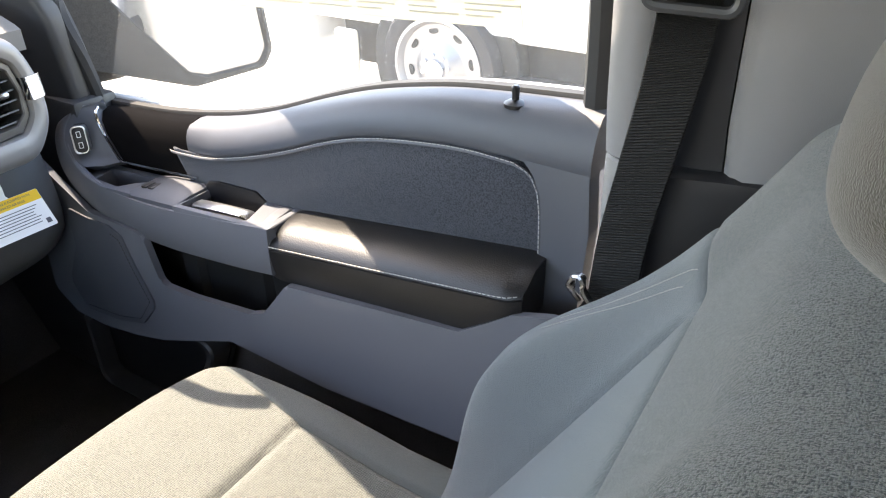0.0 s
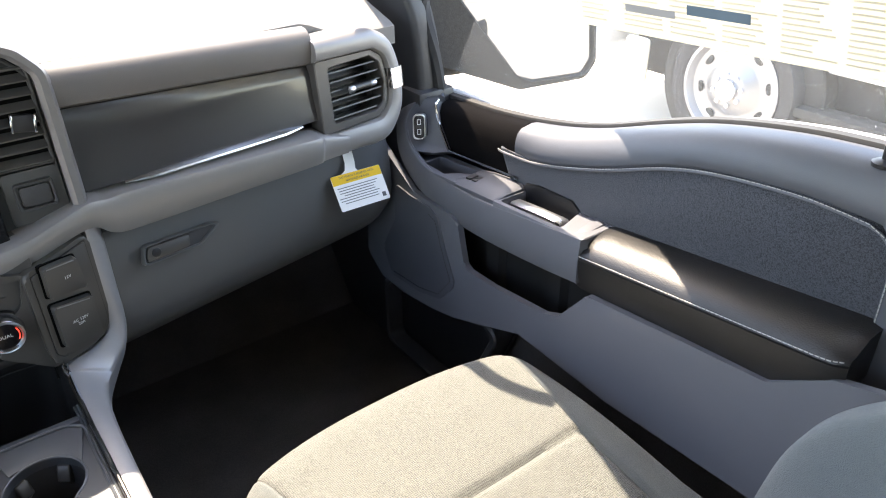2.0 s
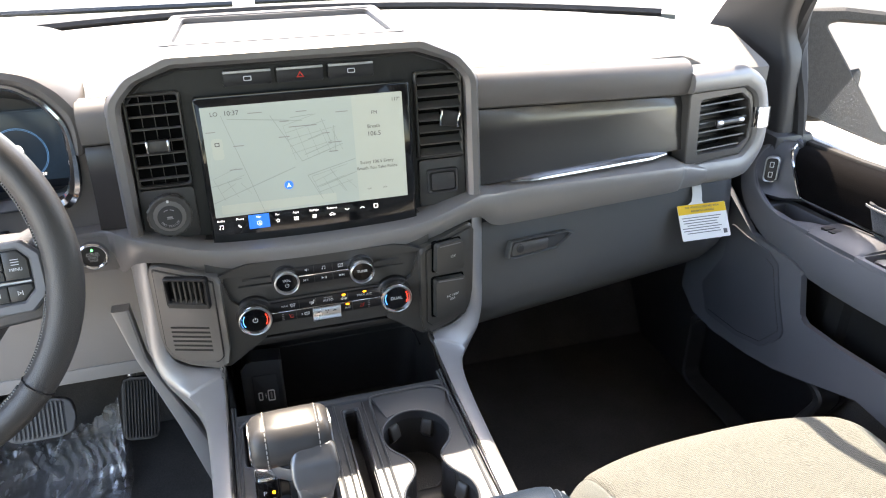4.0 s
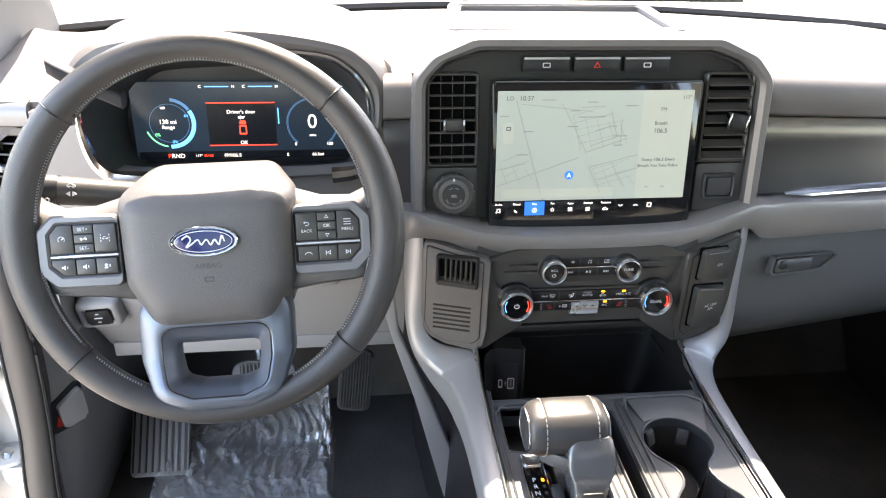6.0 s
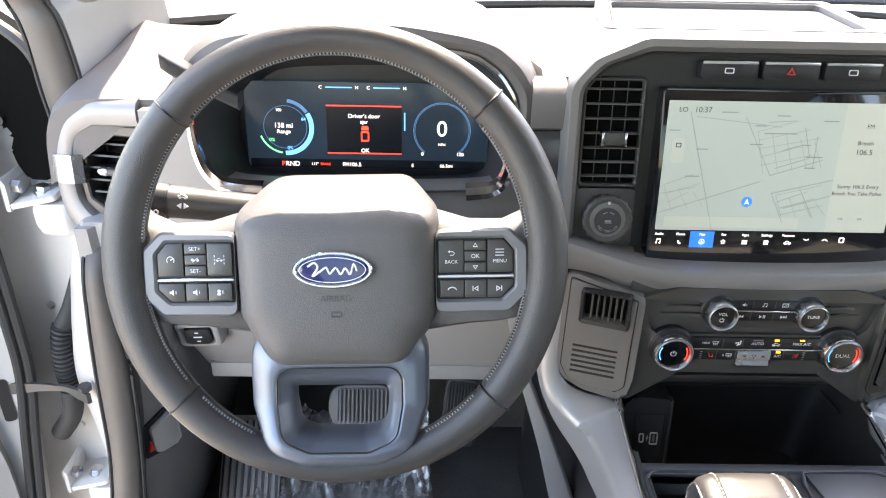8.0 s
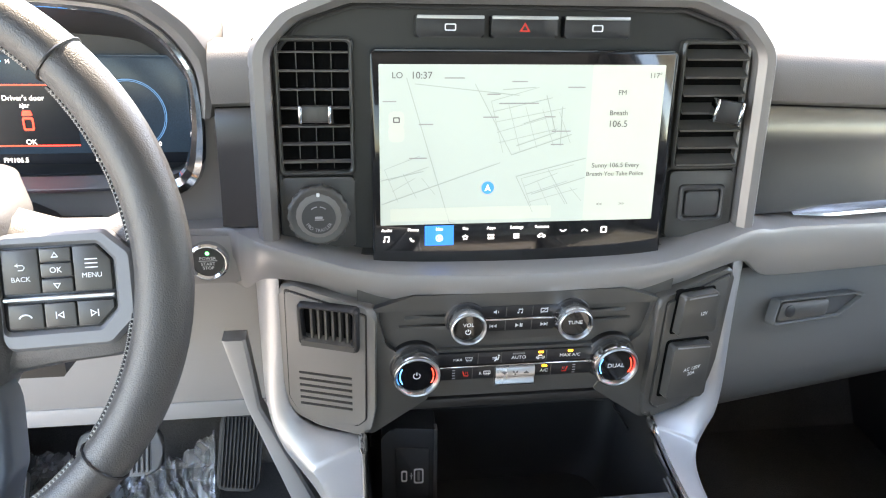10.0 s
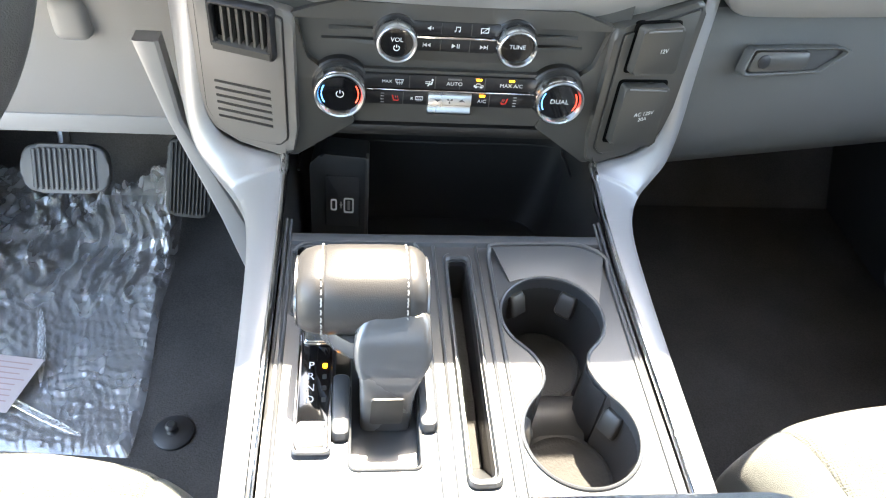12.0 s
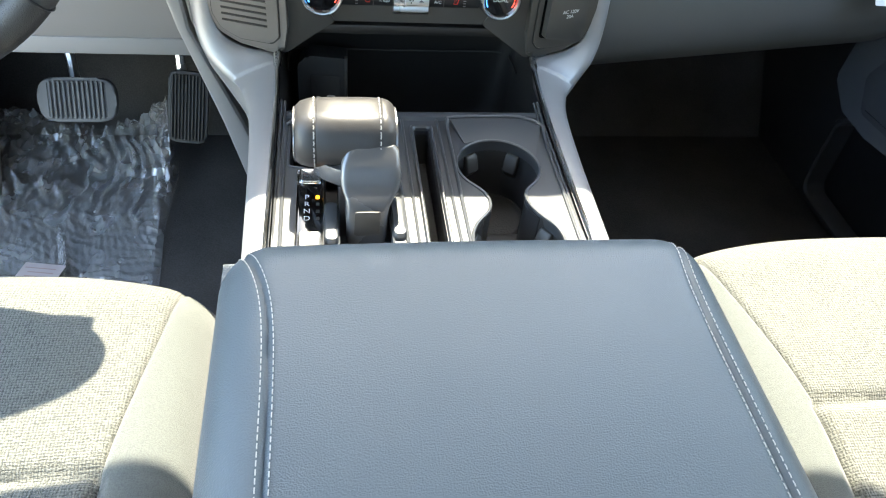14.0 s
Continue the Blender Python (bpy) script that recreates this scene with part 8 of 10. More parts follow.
bm = B()
rows = []
for cx, w, y, d, z in ((-0.0540, 0.0185, -0.2850, 0.005, -0.2410), (-0.0545, 0.0240, -0.2865, 0.007, -0.2455), (-0.0560, 0.0265, -0.289, 0.011, -0.2535), (-0.0560, 0.0275, -0.284, 0.020, -0.2600), (-0.0560, 0.0280, -0.282, 0.026, -0.2680), (-0.0565, 0.0262, -0.286, 0.027, -0.2745), (-0.0575, 0.0225, -0.292, 0.026, -0.2800), (-0.0590, 0.0200, -0.298, 0.025, -0.2870), (-0.0600, 0.0192, -0.302, 0.024, -0.2960), (-0.0600, 0.0188, -0.305, 0.023, -0.3080), (-0.0600, 0.0185, -0.306, 0.022, -0.3240)):
    rows.append(sec(cx, y, z, w, d))
loft(bm, rows)
nk = part("neck", bm, M_NECK, sel, "satin grey neck")
bm = B()
rows = []
for x, w in ((-0.108, 0.2), (-0.098, 0.6), (-0.086, 0.9), (-0.070, 1.0), (-0.036, 1.0), (-0.0295, 0.85)):
    t = (x + 0.108) / 0.0785
    rows.append([Vector((x, -0.262 - b * 0.036 * w - 0.006, -0.2700 - 0.006 * (1 - w) + a * 0.010)) for a, b in ((1.0, 0.9), (0.2, 1.02), (-0.8, 0.9), (-1.0, 0.4), (-1.0, -0.6), (0.0, -0.8))])
loft(bm, rows)
part("yoke", bm, M_NECK, nk, "satin grey yoke under the knob")
part("neck_panel", prism(B(), rounded([(-0.012, -0.013), (0.011, -0.013), (0.012, 0.013), (-0.011, 0.013)], 0.002), plane((-0.060, -0.3272, -0.2990), (1, 0, 0), (0, 0.10, 1)), 0.0, 0.0016, 0.0008), M_STACK, nk)
# gear display in a bright frame, with a button at each end
MGD = at(MT, -0.1120, -0.2985, 0.0)
gp = part("gear_display", prism(B(), rrect(0, 0, 0.0235, 0.1130, 0.004), MGD, 0.0, 0.0040, 0.001), M_PIANO, sel, "gloss black gear display")
bm = B()
frame_ring(bm, rrect(0, 0, 0.0270, 0.1165, 0.005), rrect(0, 0, 0.0232, 0.1125, 0.004), MGD, 0.0, 0.0056, 0.0012)
part("display_rim", bm, M_CHROME, gp)
for b in (0.0465, -0.0450):
    bm = B()
    loft(bm, [[MGD @ Vector((p * k, b + q * k, d)) for p, q in rrect(0, 0, 0.0185, 0.0200, 0.003, 4)] for k, d in ((1.0, 0.0035), (1.0, 0.0062), (0.93, 0.0072), (0.80, 0.0066))])
    db = part("display_button", bm, M_ALU, gp)
    bm = B()
    frame_ring(bm, rrect(0, b, 0.0215, 0.0230, 0.0045, 4), rrect(0, b, 0.0190, 0.0205, 0.0035, 4), MGD, 0.0035, 0.0058, 0.0008)
    part("button_rim", bm, M_CHROME, db)
for k, ch in enumerate("PRND"):
    b = 0.0155 - k * 0.0101
    writing(ch, 0.0088, at(MGD, -0.0028, b, 0.0040), M_WLINE, gp, "gear_letter")
    bm = B()
    prism(bm, rrect(0.0072, b, 0.0032, 0.0040, 0.0008), MGD, 0.0040, 0.0046)
    part("gear_lamp", bm, M_AMBER if k == 0 else M_STACK, gp)

# ---- cluster contents ----
MKD = at(MK, 0, 0, 0.0002)
bm = B()
prism(bm, rrect(-0.004, 0.004, 0.092, 0.058, 0.001), MKD, 0, 0.0006)
part("message_panel", bm, M_CLUK, disp)
for b in (0.0335, -0.0255):
    bm = B()
    prism(bm, rrect(-0.004, b, 0.092, 0.0012, 0.0004, 2), MKD, 0.0002, 0.0010)
    part("message_line", bm, M_CLUR, disp)
bm = B()
prism(bm, rrect(0.046, 0.015, 0.0014, 0.022, 0.0005), MKD, 0.0002, 0.0010)
part("scroll_line", bm, M_CLUB, disp)
bm = B()
prism(bm, rrect(0, -0.039, 0.292, 0.0105, 0.001), MKD, 0.0, 0.0005)
part("status_bar", bm, M_CLUK, disp)
MKT = at(MK, 0, 0, 0.0009)
for txt, sz, a, b, m_ in (("138 mi", 0.0085, -0.103, 0.008, M_CLUW), ("Range", 0.0070, -0.103, 0.0005, M_CLUW), ("100", 0.0050, -0.108, 0.027, M_CLUW), ("84", 0.0055, -0.078, 0.016, M_CLUB), ("0%", 0.0060, -0.118, -0.010, M_CLUG), ("0%", 0.0060, -0.096, -0.020, M_CLUB),
                          ("Driver's door", 0.0070, -0.004, 0.021, M_CLUW), ("ajar", 0.0065, -0.004, 0.014, M_CLUW), ("OK", 0.0070, -0.003, -0.022, M_CLUW), ("0", 0.028, 0.092, 0.006, M_CLUW), ("MPH", 0.0045, 0.092, -0.013, M_CLUW), ("0", 0.0060, 0.068, -0.025, M_CLUW), ("120", 0.0060, 0.115, -0.025, M_CLUW),
                          ("RND", 0.0085, -0.094, -0.0400, M_CLUW), ("P", 0.0085, -0.1055, -0.0400, M_CLUR), ("117°", 0.0050, -0.066, -0.040, M_CLUW), ("BRAKE", 0.0042, -0.053, -0.040, M_CLUR), ("FM106.5", 0.0068, -0.020, -0.040, M_CLUW), ("E", 0.0060, 0.056, -0.040, M_CLUW), ("66.5mi", 0.0060, 0.098, -0.040, M_CLUW), ("C", 0.0055, -0.056, 0.0555, M_CLUW), ("H", 0.0055, -0.012, 0.0555, M_CLUW), ("C", 0.0055, 0.002, 0.0555, M_CLUW), ("H", 0.0055, 0.046, 0.0555, M_CLUW)):
    writing(txt, sz, at(MKT, a, b), m_, disp, "gauge_text")
for a in (-0.034, 0.024):
    bm = B()
    prism(bm, rrect(a, 0.0555, 0.032, 0.0012, 0.0004, 2), MKD, 0.0, 0.0006)
    part("gauge_bar", bm, M_CLUB, disp)


def arc(cx, cy, r, a0, a1, w, m_, nm="gauge_arc"):
    bm = B()
    tube(bm, [MKD @ Vector((cx + r * math.cos(a), cy + r * math.sin(a), 0.0005)) for a in np.linspace(a0, a1, 28)], w, 6, up=(0, -1, 0), flat=0.3)
    part(nm, bm, m_, disp)


arc(-0.101, 0.006, 0.0325, -1.6, 0.55, 0.0028, M_CLUB)
arc(-0.101, 0.006, 0.0325, 0.6, 1.45, 0.0022, M_CLUD)
arc(-0.101, 0.006, 0.0325, 3.5, 4.55, 0.0010, M_CLUG)
arc(-0.101, 0.006, 0.0265, 0, 6.283, 0.0003, M_CLUD)
arc(0.092, 0.004, 0.0350, -0.9, 4.05, 0.0004, M_CLUD)
arc(0.092, 0.004, 0.0335, -0.9, 4.05, 0.0003, M_CLUD)
bm = B()
for q in (rrect(-0.003, -0.004, 0.010, 0.013, 0.002),):
    frame_ring(bm, q, rrect(-0.003, -0.004, 0.007, 0.009, 0.001), MKD, 0.0006, 0.0012)
prism(bm, rounded([(-0.008, 0.004), (0.002, 0.004), (0.0005, 0.009), (-0.0065, 0.009)], 0.001), MKD, 0.0006, 0.0012)
part("door_ajar_symbol", bm, M_CLUR, disp)
# bright trim round the mouth, open below
n0 = min(range(len(mou)), key=lambda i: (mou[i] - Vector((-0.575, -0.048))).length)
n1 = min(range(len(mou)), key=lambda i: (mou[i] - Vector((-0.340, -0.046))).length)
run = [mou[(n1 + k) % len(mou)] for k in range((n0 - n1) % len(mou) + 1)]
bm = B()
tube(bm, [mouth(p, -0.001, 0.0245) for p in run], lambda t: 0.0042 + 0.0070 * max(0.0, 1 - min(t, 1 - t) / 0.20) ** 0.8, 8, up=(0, -1, 0))
part("chrome_bezel", bm, M_CHROME, clus, "bright chrome trim round the gauges")

# ---- wheel details ----
for k, ang in enumerate((44.5, 137, 222, 317.5)):
    a = radians(ang)
    bm = B()
    pts = []
    for q in range(17):
        b = math.pi * 2 * q / 16
        w_ = 0.0145 + 0.0040 * math.cos(a) ** 2
        rad = 0.2015 - w_ + (w_ + 0.0003) * math.cos(b)
        pts.append(MW @ Vector((rad * math.cos(a), rad * math.sin(a), 0.0179 * math.sin(b))))
    tube(bm, pts, 0.0011, 5)
    part("rim_seam", bm, M_BLACK, rim)
def rim_path(a0, a1, o, h, n=60):
    out = []
    for a in np.linspace(radians(a0), radians(a1), n):
        r = 0.1732 - 0.0076 * math.cos(a) ** 2 + o
        out.append(MW @ Vector((r * math.cos(a), r * math.sin(a), h)))
    return out


for a0, a1 in ((47, 134), (140, 174), (190, 219), (225, 244), (296, 315), (320, 350), (6, 42)):
    bm = B()
    tube(bm, rim_path(a0, a1, -0.0004, 0.0052), 0.0016, 5)
    part("rim_welt", bm, M_BLACK, rim)
    p_, q_ = rim_path(a0, a1, -0.0017, 0.0058, 3 * int(a1 - a0)), rim_path(a0, a1, 0.0015, 0.0075, 3 * int(a1 - a0))
    bm = B()
    for k in range(0, len(p_) - 3, 3):
        tube(bm, [p_[k], q_[k + 2]], 0.00042, 4)
        tube(bm, [q_[k], p_[k + 2]], 0.00036, 4)
    part("rim_stitching", bm, M_WTHREAD, rim)
for sg in (-1, 1):
    MWP = MW
    qo = [(0.086, 0.0245), (0.150, 0.0255), (0.166, 0.010), (0.166, -0.032), (0.150, -0.048), (0.086, -0.049)]
    qi = [(0.0865, 0.0165), (0.145, 0.0165), (0.1540, 0.006), (0.1540, -0.025), (0.143, -0.0360), (0.0865, -0.0365)]
    bm = B()
    frame_ring(bm, rounded([(sg * a, b) for a, b in qo], 0.008, 5), rounded([(sg * a, b) for a, b in qi], 0.004, 5), MWP, -0.004, 0.0065, 0.0025)
    fr_ = part("switch_frame", bm, M_FRAME, wheel, "satin silver frame round the wheel buttons")
    bm = B()
    prism(bm, rounded([(sg * a, b) for a, b in qi], 0.004), MWP, -0.004, 0.003, 0.0005)
    pod = part("switch_pod", bm, M_BLACK, wheel, "black cluster of wheel buttons")
    MQ = at(MWP, 0, 0, 0.003)
    cells = [[(0.1305, 0.0155), (0.1445, 0.0155), (0.1525, 0.006), (0.1525, -0.0128), (0.1305, -0.0128)], rrect(0.1202, 0.0107, 0.0185, 0.0088, 0.0010, 2), rrect(0.1202, 0.0013, 0.0185, 0.0088, 0.0010, 2), rrect(0.1202, -0.0083, 0.0185, 0.0088, 0.0010, 2), rrect(0.0995, 0.0013, 0.0215, 0.0280, 0.0015, 2),
             [(0.1305, -0.0190), (0.1525, -0.0190), (0.1525, -0.0245), (0.1425, -0.0345), (0.1305, -0.0345)], rrect(0.1203, -0.0268, 0.0185, 0.0155, 0.0010, 2), rrect(0.1000, -0.0268, 0.0205, 0.0155, 0.0010, 2)]
    for c_ in cells:
        bm = B()
        prism(bm, [(sg * a, b) for a, b in c_], MQ, -0.001, 0.0032, 0.0010)
        part("wheel_button", bm, M_STACK, pod)
    bm = B()
    box(bm, (min(sg * 0.0875, sg * 0.1535), -0.0175, 0.003), (max(sg * 0.0875, sg * 0.1535), -0.0143, 0.0072), 0.0008, 1)
    bm.transform(MWP)
    part("pod_line", bm, M_ALU, pod)
    MQT = at(MWP, 0, 0, 0.0063)
    tx = (("SET+", 0.0048, 0.1202, 0.0107), ("SET-", 0.0048, 0.1202, -0.0083)) if sg < 0 else (("OK", 0.0050, 0.1202, 0.0013), ("MENU", 0.0044, 0.1412, -0.0030), ("BACK", 0.0044, 0.0995, -0.0035))
    for txt, sz, a, b in tx:
        writing(txt, sz, at(MQT, sg * a, b), M_WLINE, pod, "button_text")
    marks = (("up", 0.1202, 0.0107, 0.0050), ("down", 0.1202, -0.0083, 0.0050), ("menu", 0.1412, 0.0045, 0.0070), ("back", 0.0995, 0.0040, 0.0056), ("next", 0.1405, -0.0268, 0.0056), ("prev", 0.1203, -0.0268, 0.0056), ("call", 0.1000, -0.0268, 0.0062)) if sg > 0 else (("gauge", 0.1412, 0.0013, 0.0062), ("lane", 0.0995, 0.0013, 0.0082), ("cut", 0.1202, 0.0013, 0.0052), ("speaker", 0.1405, -0.0268, 0.0064), ("speaker", 0.1203, -0.0268, 0.0064), ("voice", 0.1000, -0.0268, 0.0060))
    for kind, a, b, sz in marks:
        bm = B()
        a *= sg
        if kind == "menu":
            for q in (-1, 0, 1):
                prism(bm, rrect(a, b + q * 0.0026, 0.0075, 0.0007, 0.0002, 2), MQT, 0, 0.0003)
        elif kind == "back":
            tube(bm, [MQT @ Vector((a + p * sz, b + q * sz, 0.0003)) for p, q in ((-0.5, 0.25), (0.30, 0.25), (0.50, 0.0), (0.30, -0.30), (-0.2, -0.30))], 0.0004, 4)
            prism(bm, [(a - 0.5 * sz, b + 0.25 * sz), (a - 0.2 * sz, b + 0.02 * sz), (a - 0.2 * sz, b + 0.50 * sz)], MQT, 0, 0.0003)
        elif kind in ("next", "prev"):
            d = 1 if kind == "next" else -1
            frame_ring(bm, [(a - d * 0.4 * sz, b - 0.42 * sz), (a + d * 0.3 * sz, b), (a - d * 0.4 * sz, b + 0.42 * sz)], [(a - d * 0.28 * sz, b - 0.22 * sz), (a + d * 0.10 * sz, b), (a - d * 0.28 * sz, b + 0.22 * sz)], MQT, 0, 0.0003)
            prism(bm, rrect(a + d * 0.42 * sz, b, 0.0007, 0.80 * sz, 0.0002, 2), MQT, 0, 0.0003)
        elif kind == "call":
            tube(bm, [MQT @ Vector((a + 0.6 * sz * math.cos(t), b - 0.25 * sz + 0.45 * sz * math.sin(t), 0.0003)) for t in np.linspace(0.2, 2.94, 9)], 0.0006, 4)
        elif kind == "gauge":
            tube(bm, [MQT @ Vector((a + 0.5 * sz * math.cos(t), b + 0.5 * sz * math.sin(t), 0.0003)) for t in np.linspace(-0.6, 3.8, 14)], 0.0004, 4)
            tube(bm, [MQT @ Vector((a, b, 0.0003)), MQT @ Vector((a + 0.35 * sz, b + 0.25 * sz, 0.0003))], 0.0005, 4)
        elif kind == "lane":
            icon(bm, "car", MQT, a, b, sz * 0.5)
            for d in (-1, 1):
                for q in (-0.5, 0.0, 0.5):
                    prism(bm, rrect(a + d * 0.50 * sz, b + q * 0.75 * sz, 0.0007, 0.0018, 0.0002, 2), MQT, 0, 0.0003)
        elif kind == "cut":
            tube(bm, [MQT @ Vector((a - 0.5 * sz, b - 0.4 * sz, 0.0003)), MQT @ Vector((a + 0.5 * sz, b + 0.4 * sz, 0.0003))], 0.0004, 4)
            for d in (-1, 1):
                prism(bm, circ(a + d * 0.45 * sz, b - d * 0.05 * sz, 0.22 * sz, 10), MQT, 0, 0.0003)
        elif kind == "voice":
            prism(bm, circ(a - 0.15 * sz, b + 0.12 * sz, 0.24 * sz, 12), MQT, 0, 0.0003)
            prism(bm, rrect(a - 0.15 * sz, b - 0.32 * sz, 0.55 * sz, 0.30 * sz, 0.0004, 2), MQT, 0, 0.0003)
            for q in (0.35, 0.55):
                tube(bm, [MQT @ Vector((a + (q - 0.1) * sz + 0.1 * sz * math.cos(t), b + 0.3 * sz * math.sin(t), 0.0003)) for t in np.linspace(-1, 1, 5)], 0.0003, 4)
        else:
            icon(bm, kind, MQT, a, b, sz)
        part("button_mark", bm, M_WLINE, pod)
writing("AIRBAG", 0.0075, at(MW, 0.002, -0.031, 0.0238), M_STACK, hub, "hub_text")
bm = B()
frame_ring(bm, rrect(0.002, -0.0445, 0.009, 0.005, 0.001), rrect(0.002, -0.0445, 0.007, 0.003, 0.001), MW, 0.0225, 0.0244)
part("horn_mark", bm, M_STACK, hub)
# script drawn as a plain ribbon on the badge
bm = B()
tube(bm, spline([MW @ Vector((p, -0.006 + q, 0.0279)) for p, q in ((-0.0205, 0.0030), (-0.0150, 0.0062), (-0.0120, 0.0020), (-0.0165, -0.0050), (-0.0100, -0.0010), (-0.0050, 0.0020), (-0.0020, -0.0030), (0.0030, 0.0018), (0.0070, -0.0034), (0.0110, 0.0014), (0.0150, -0.0036), (0.0180, 0.0050), (0.0205, -0.0010))], 6), 0.0009, 6)
part("badge_ribbon", bm, M_WLINE, bd)
bm = B()
frame_ring(bm, [(0.0280 * math.cos(a * math.pi / 20), 0.0108 * math.sin(a * math.pi / 20) - 0.006) for a in range(40)], [(0.0273 * math.cos(a * math.pi / 20), 0.0101 * math.sin(a * math.pi / 20) - 0.006) for a in range(40)], MW, 0.0270, 0.0277)
part("badge_line", bm, M_WLINE, bd)

# stalks
stalk = thing("indicator_stalk", "charcoal indicator stalk with white printed symbols", "stalk", (-0.58, -0.1, -0.03))
bm = B()
tube(bm, [(-0.47, -0.105, -0.020), (-0.53, -0.113, -0.012), (-0.60, -0.123, -0.001), (-0.645, -0.130, 0.006), (-0.650, -0.131, 0.007)], lambda t: 0.0135 + 0.0030 * t, 16)
part("stalk_body", bm, M_STACK, stalk)
bm = B()
tube(bm, [(-0.6245, -0.1268, 0.0028), (-0.6260, -0.1270, 0.0030)], 0.0166, 16)
part("stalk_ring", bm, M_BLACK, stalk)
bm = B()
tube(bm, [(-0.6265, -0.1271, 0.0031), (-0.645, -0.130, 0.006), (-0.6535, -0.1312, 0.0074), (-0.6550, -0.1314, 0.0077)], lambda t: 0.0168 if t < 0.6 else 0.0168 - 0.010 * (t - 0.6), 20)
part("turn_end", bm, M_BLACK, stalk, "darker turning end")
MST = plane((-0.612, -0.1395, 0.0055), (1, 0.16, -0.17), (0.05, 0.35, 0.93))
bm = B()
for k, b in enumerate((0.011, 0.004, -0.003, -0.010)):
    prism(bm, rrect(-0.026, b, 0.005 if k % 2 else 0.0025, 0.0012, 0.0003, 2), MST, 0.0005, 0.0042)
frame_ring(bm, circ(-0.019, -0.009, 0.0024, 10), circ(-0.019, -0.009, 0.0015, 10), MST, 0.0, 0.0042)
icon(bm, "car", MST, 0.004, 0.008, 0.006, 0.0042)
for d in (-1, 1):
    prism(bm, [(0.004 + d * 0.0012, 0.0015), (0.004 + d * 0.0012, -0.0035), (0.004 + d * 0.0052, -0.001)], MST, 0.0, 0.0042)
part("stalk_marks", bm, M_WLINE, stalk)
st2 = thing("gear_stalk_tip", "grey paddle tip of the column adjuster", "stalk", (-0.63, -0.02, 0.1))
bm = B()
loft(bm, [[Vector((x, y + b, z + a)) for a, b in rounded([(0.009, -0.012), (0.010, 0.012), (-0.008, 0.012), (-0.009, -0.012)], 0.006, 4)] for x, y, z in ((-0.657, 0.0, 0.106), (-0.649, 0.0, 0.100), (-0.615, 0.02, 0.072), (-0.59, 0.03, 0.055))])
part("paddle", bm, M_DARK, st2)

# knee panel details
MKN = plane((-0.688, 0.072, -0.272), (1, -0.1, 0.12), (0, -0.35, 1))
ks = thing("pedal_switch", "small black rocker switch in a raised grey pod", "switch", (-0.66, 0.03, -0.26))
bm = B()
loft(bm, [[MKN @ Vector((a * k, b * k + o, d)) for a, b in rrect(0, 0, 0.060, 0.050, 0.010, 5)] for k, o, d in ((1.12, 0.0, -0.03), (1.08, 0.0, 0.004), (1.02, 0.0, 0.010), (0.94, 0.0, 0.012), (0.74, 0.0, 0.0125), (0.68, 0.0, 0.008))], True, True)
part("pod", bm, M_GREY, ks, "pale grey raised pod")
bm = B()
prism(bm, rrect(0, 0, 0.036, 0.031, 0.004), MKN, 0.0, 0.0145, 0.0025, 3)
part("switch_body", bm, M_BLACK, ks)
bm = B()
for q, w in ((-0.009, 0.005), (0.0, 0.012), (0.009, 0.005)):
    prism(bm, rrect(0, q, w, 0.0022, 0.0006), MKN, 0.0145, 0.0149)
part("switch_marks", bm, M_WLINE, ks)
bm = B()
box(bm, (-0.70, 0.118, -0.388), (-0.25, 0.130, -0.362), 0.004)
part("knee_lip", bm, M_GREY, dash)
bm = B()
box(bm, (-0.372, 0.047, -0.232), (-0.336, 0.09, -0.188), 0.010, 3)
part("knee_pocket", bm, M_GREY, dash)

bm = B()
prism(bm, rounded([(-0.800, -0.095), (-0.806, -0.150), (-0.800, -0.195), (-0.772, -0.284), (-0.755, -0.305), (-0.722, -0.305), (-0.722, -0.150), (-0.722, -0.095)], 0.010), plane((0, 0.028, 0)), -0.05, 0.0, 0.008, 3)
ke = part("knee_end", bm, M_GREY, dash, "pale grey end of the knee panel")
bm = B()
MEP = plane((-0.774, 0.027, -0.158))
frame_ring(bm, rounded([(-0.014, 0.017), (0.030, 0.017), (0.030, -0.017), (-0.004, -0.018)], 0.005), rounded([(-0.007, 0.011), (0.026, 0.011), (0.026, -0.011), (-0.001, -0.011)], 0.004), MEP, -0.004, 0.0035, 0.0015)
prism(bm, rrect(0.010, 0, 0.034, 0.024, 0.003), MEP, -0.004, 0.0004)
prism(bm, rrect(0.012, 0, 0.016, 0.014, 0.002), MEP, 0.0, 0.0025, 0.001)
part("end_switch", bm, M_PAD, ke)

# hood release
hr = thing("bonnet_release", "grey bonnet release flap with a small red mark", "lever", (-0.76, 0.05, -0.46))
MHR = plane((-0.7585, 0.038, -0.422), (0.67, 0.743, 0.0), (0, 0, 1))
bm = B()
prism(bm, rounded([(-0.022, 0.018), (0.022, 0.038), (0.030, 0.036), (0.030, -0.030), (0.022, -0.036), (-0.024, -0.034)], 0.004), MHR, -0.004, 0.003)
part("flap_recess", bm, M_BLACK, hr)
bm = B()
prism(bm, rounded([(-0.013, 0.014), (0.026, 0.032), (0.028, -0.026), (-0.010, -0.028)], 0.006), MHR, 0.0, 0.012, 0.004, 3)
part("flap", bm, M_KICK, hr)
bm = B()
prism(bm, [(-0.019, -0.022), (-0.014, -0.005), (-0.010, -0.022)], MHR, 0.0, 0.008, 0.001)
part("red_mark", bm, M_RED, hr)

# ---- pedals and floor ----


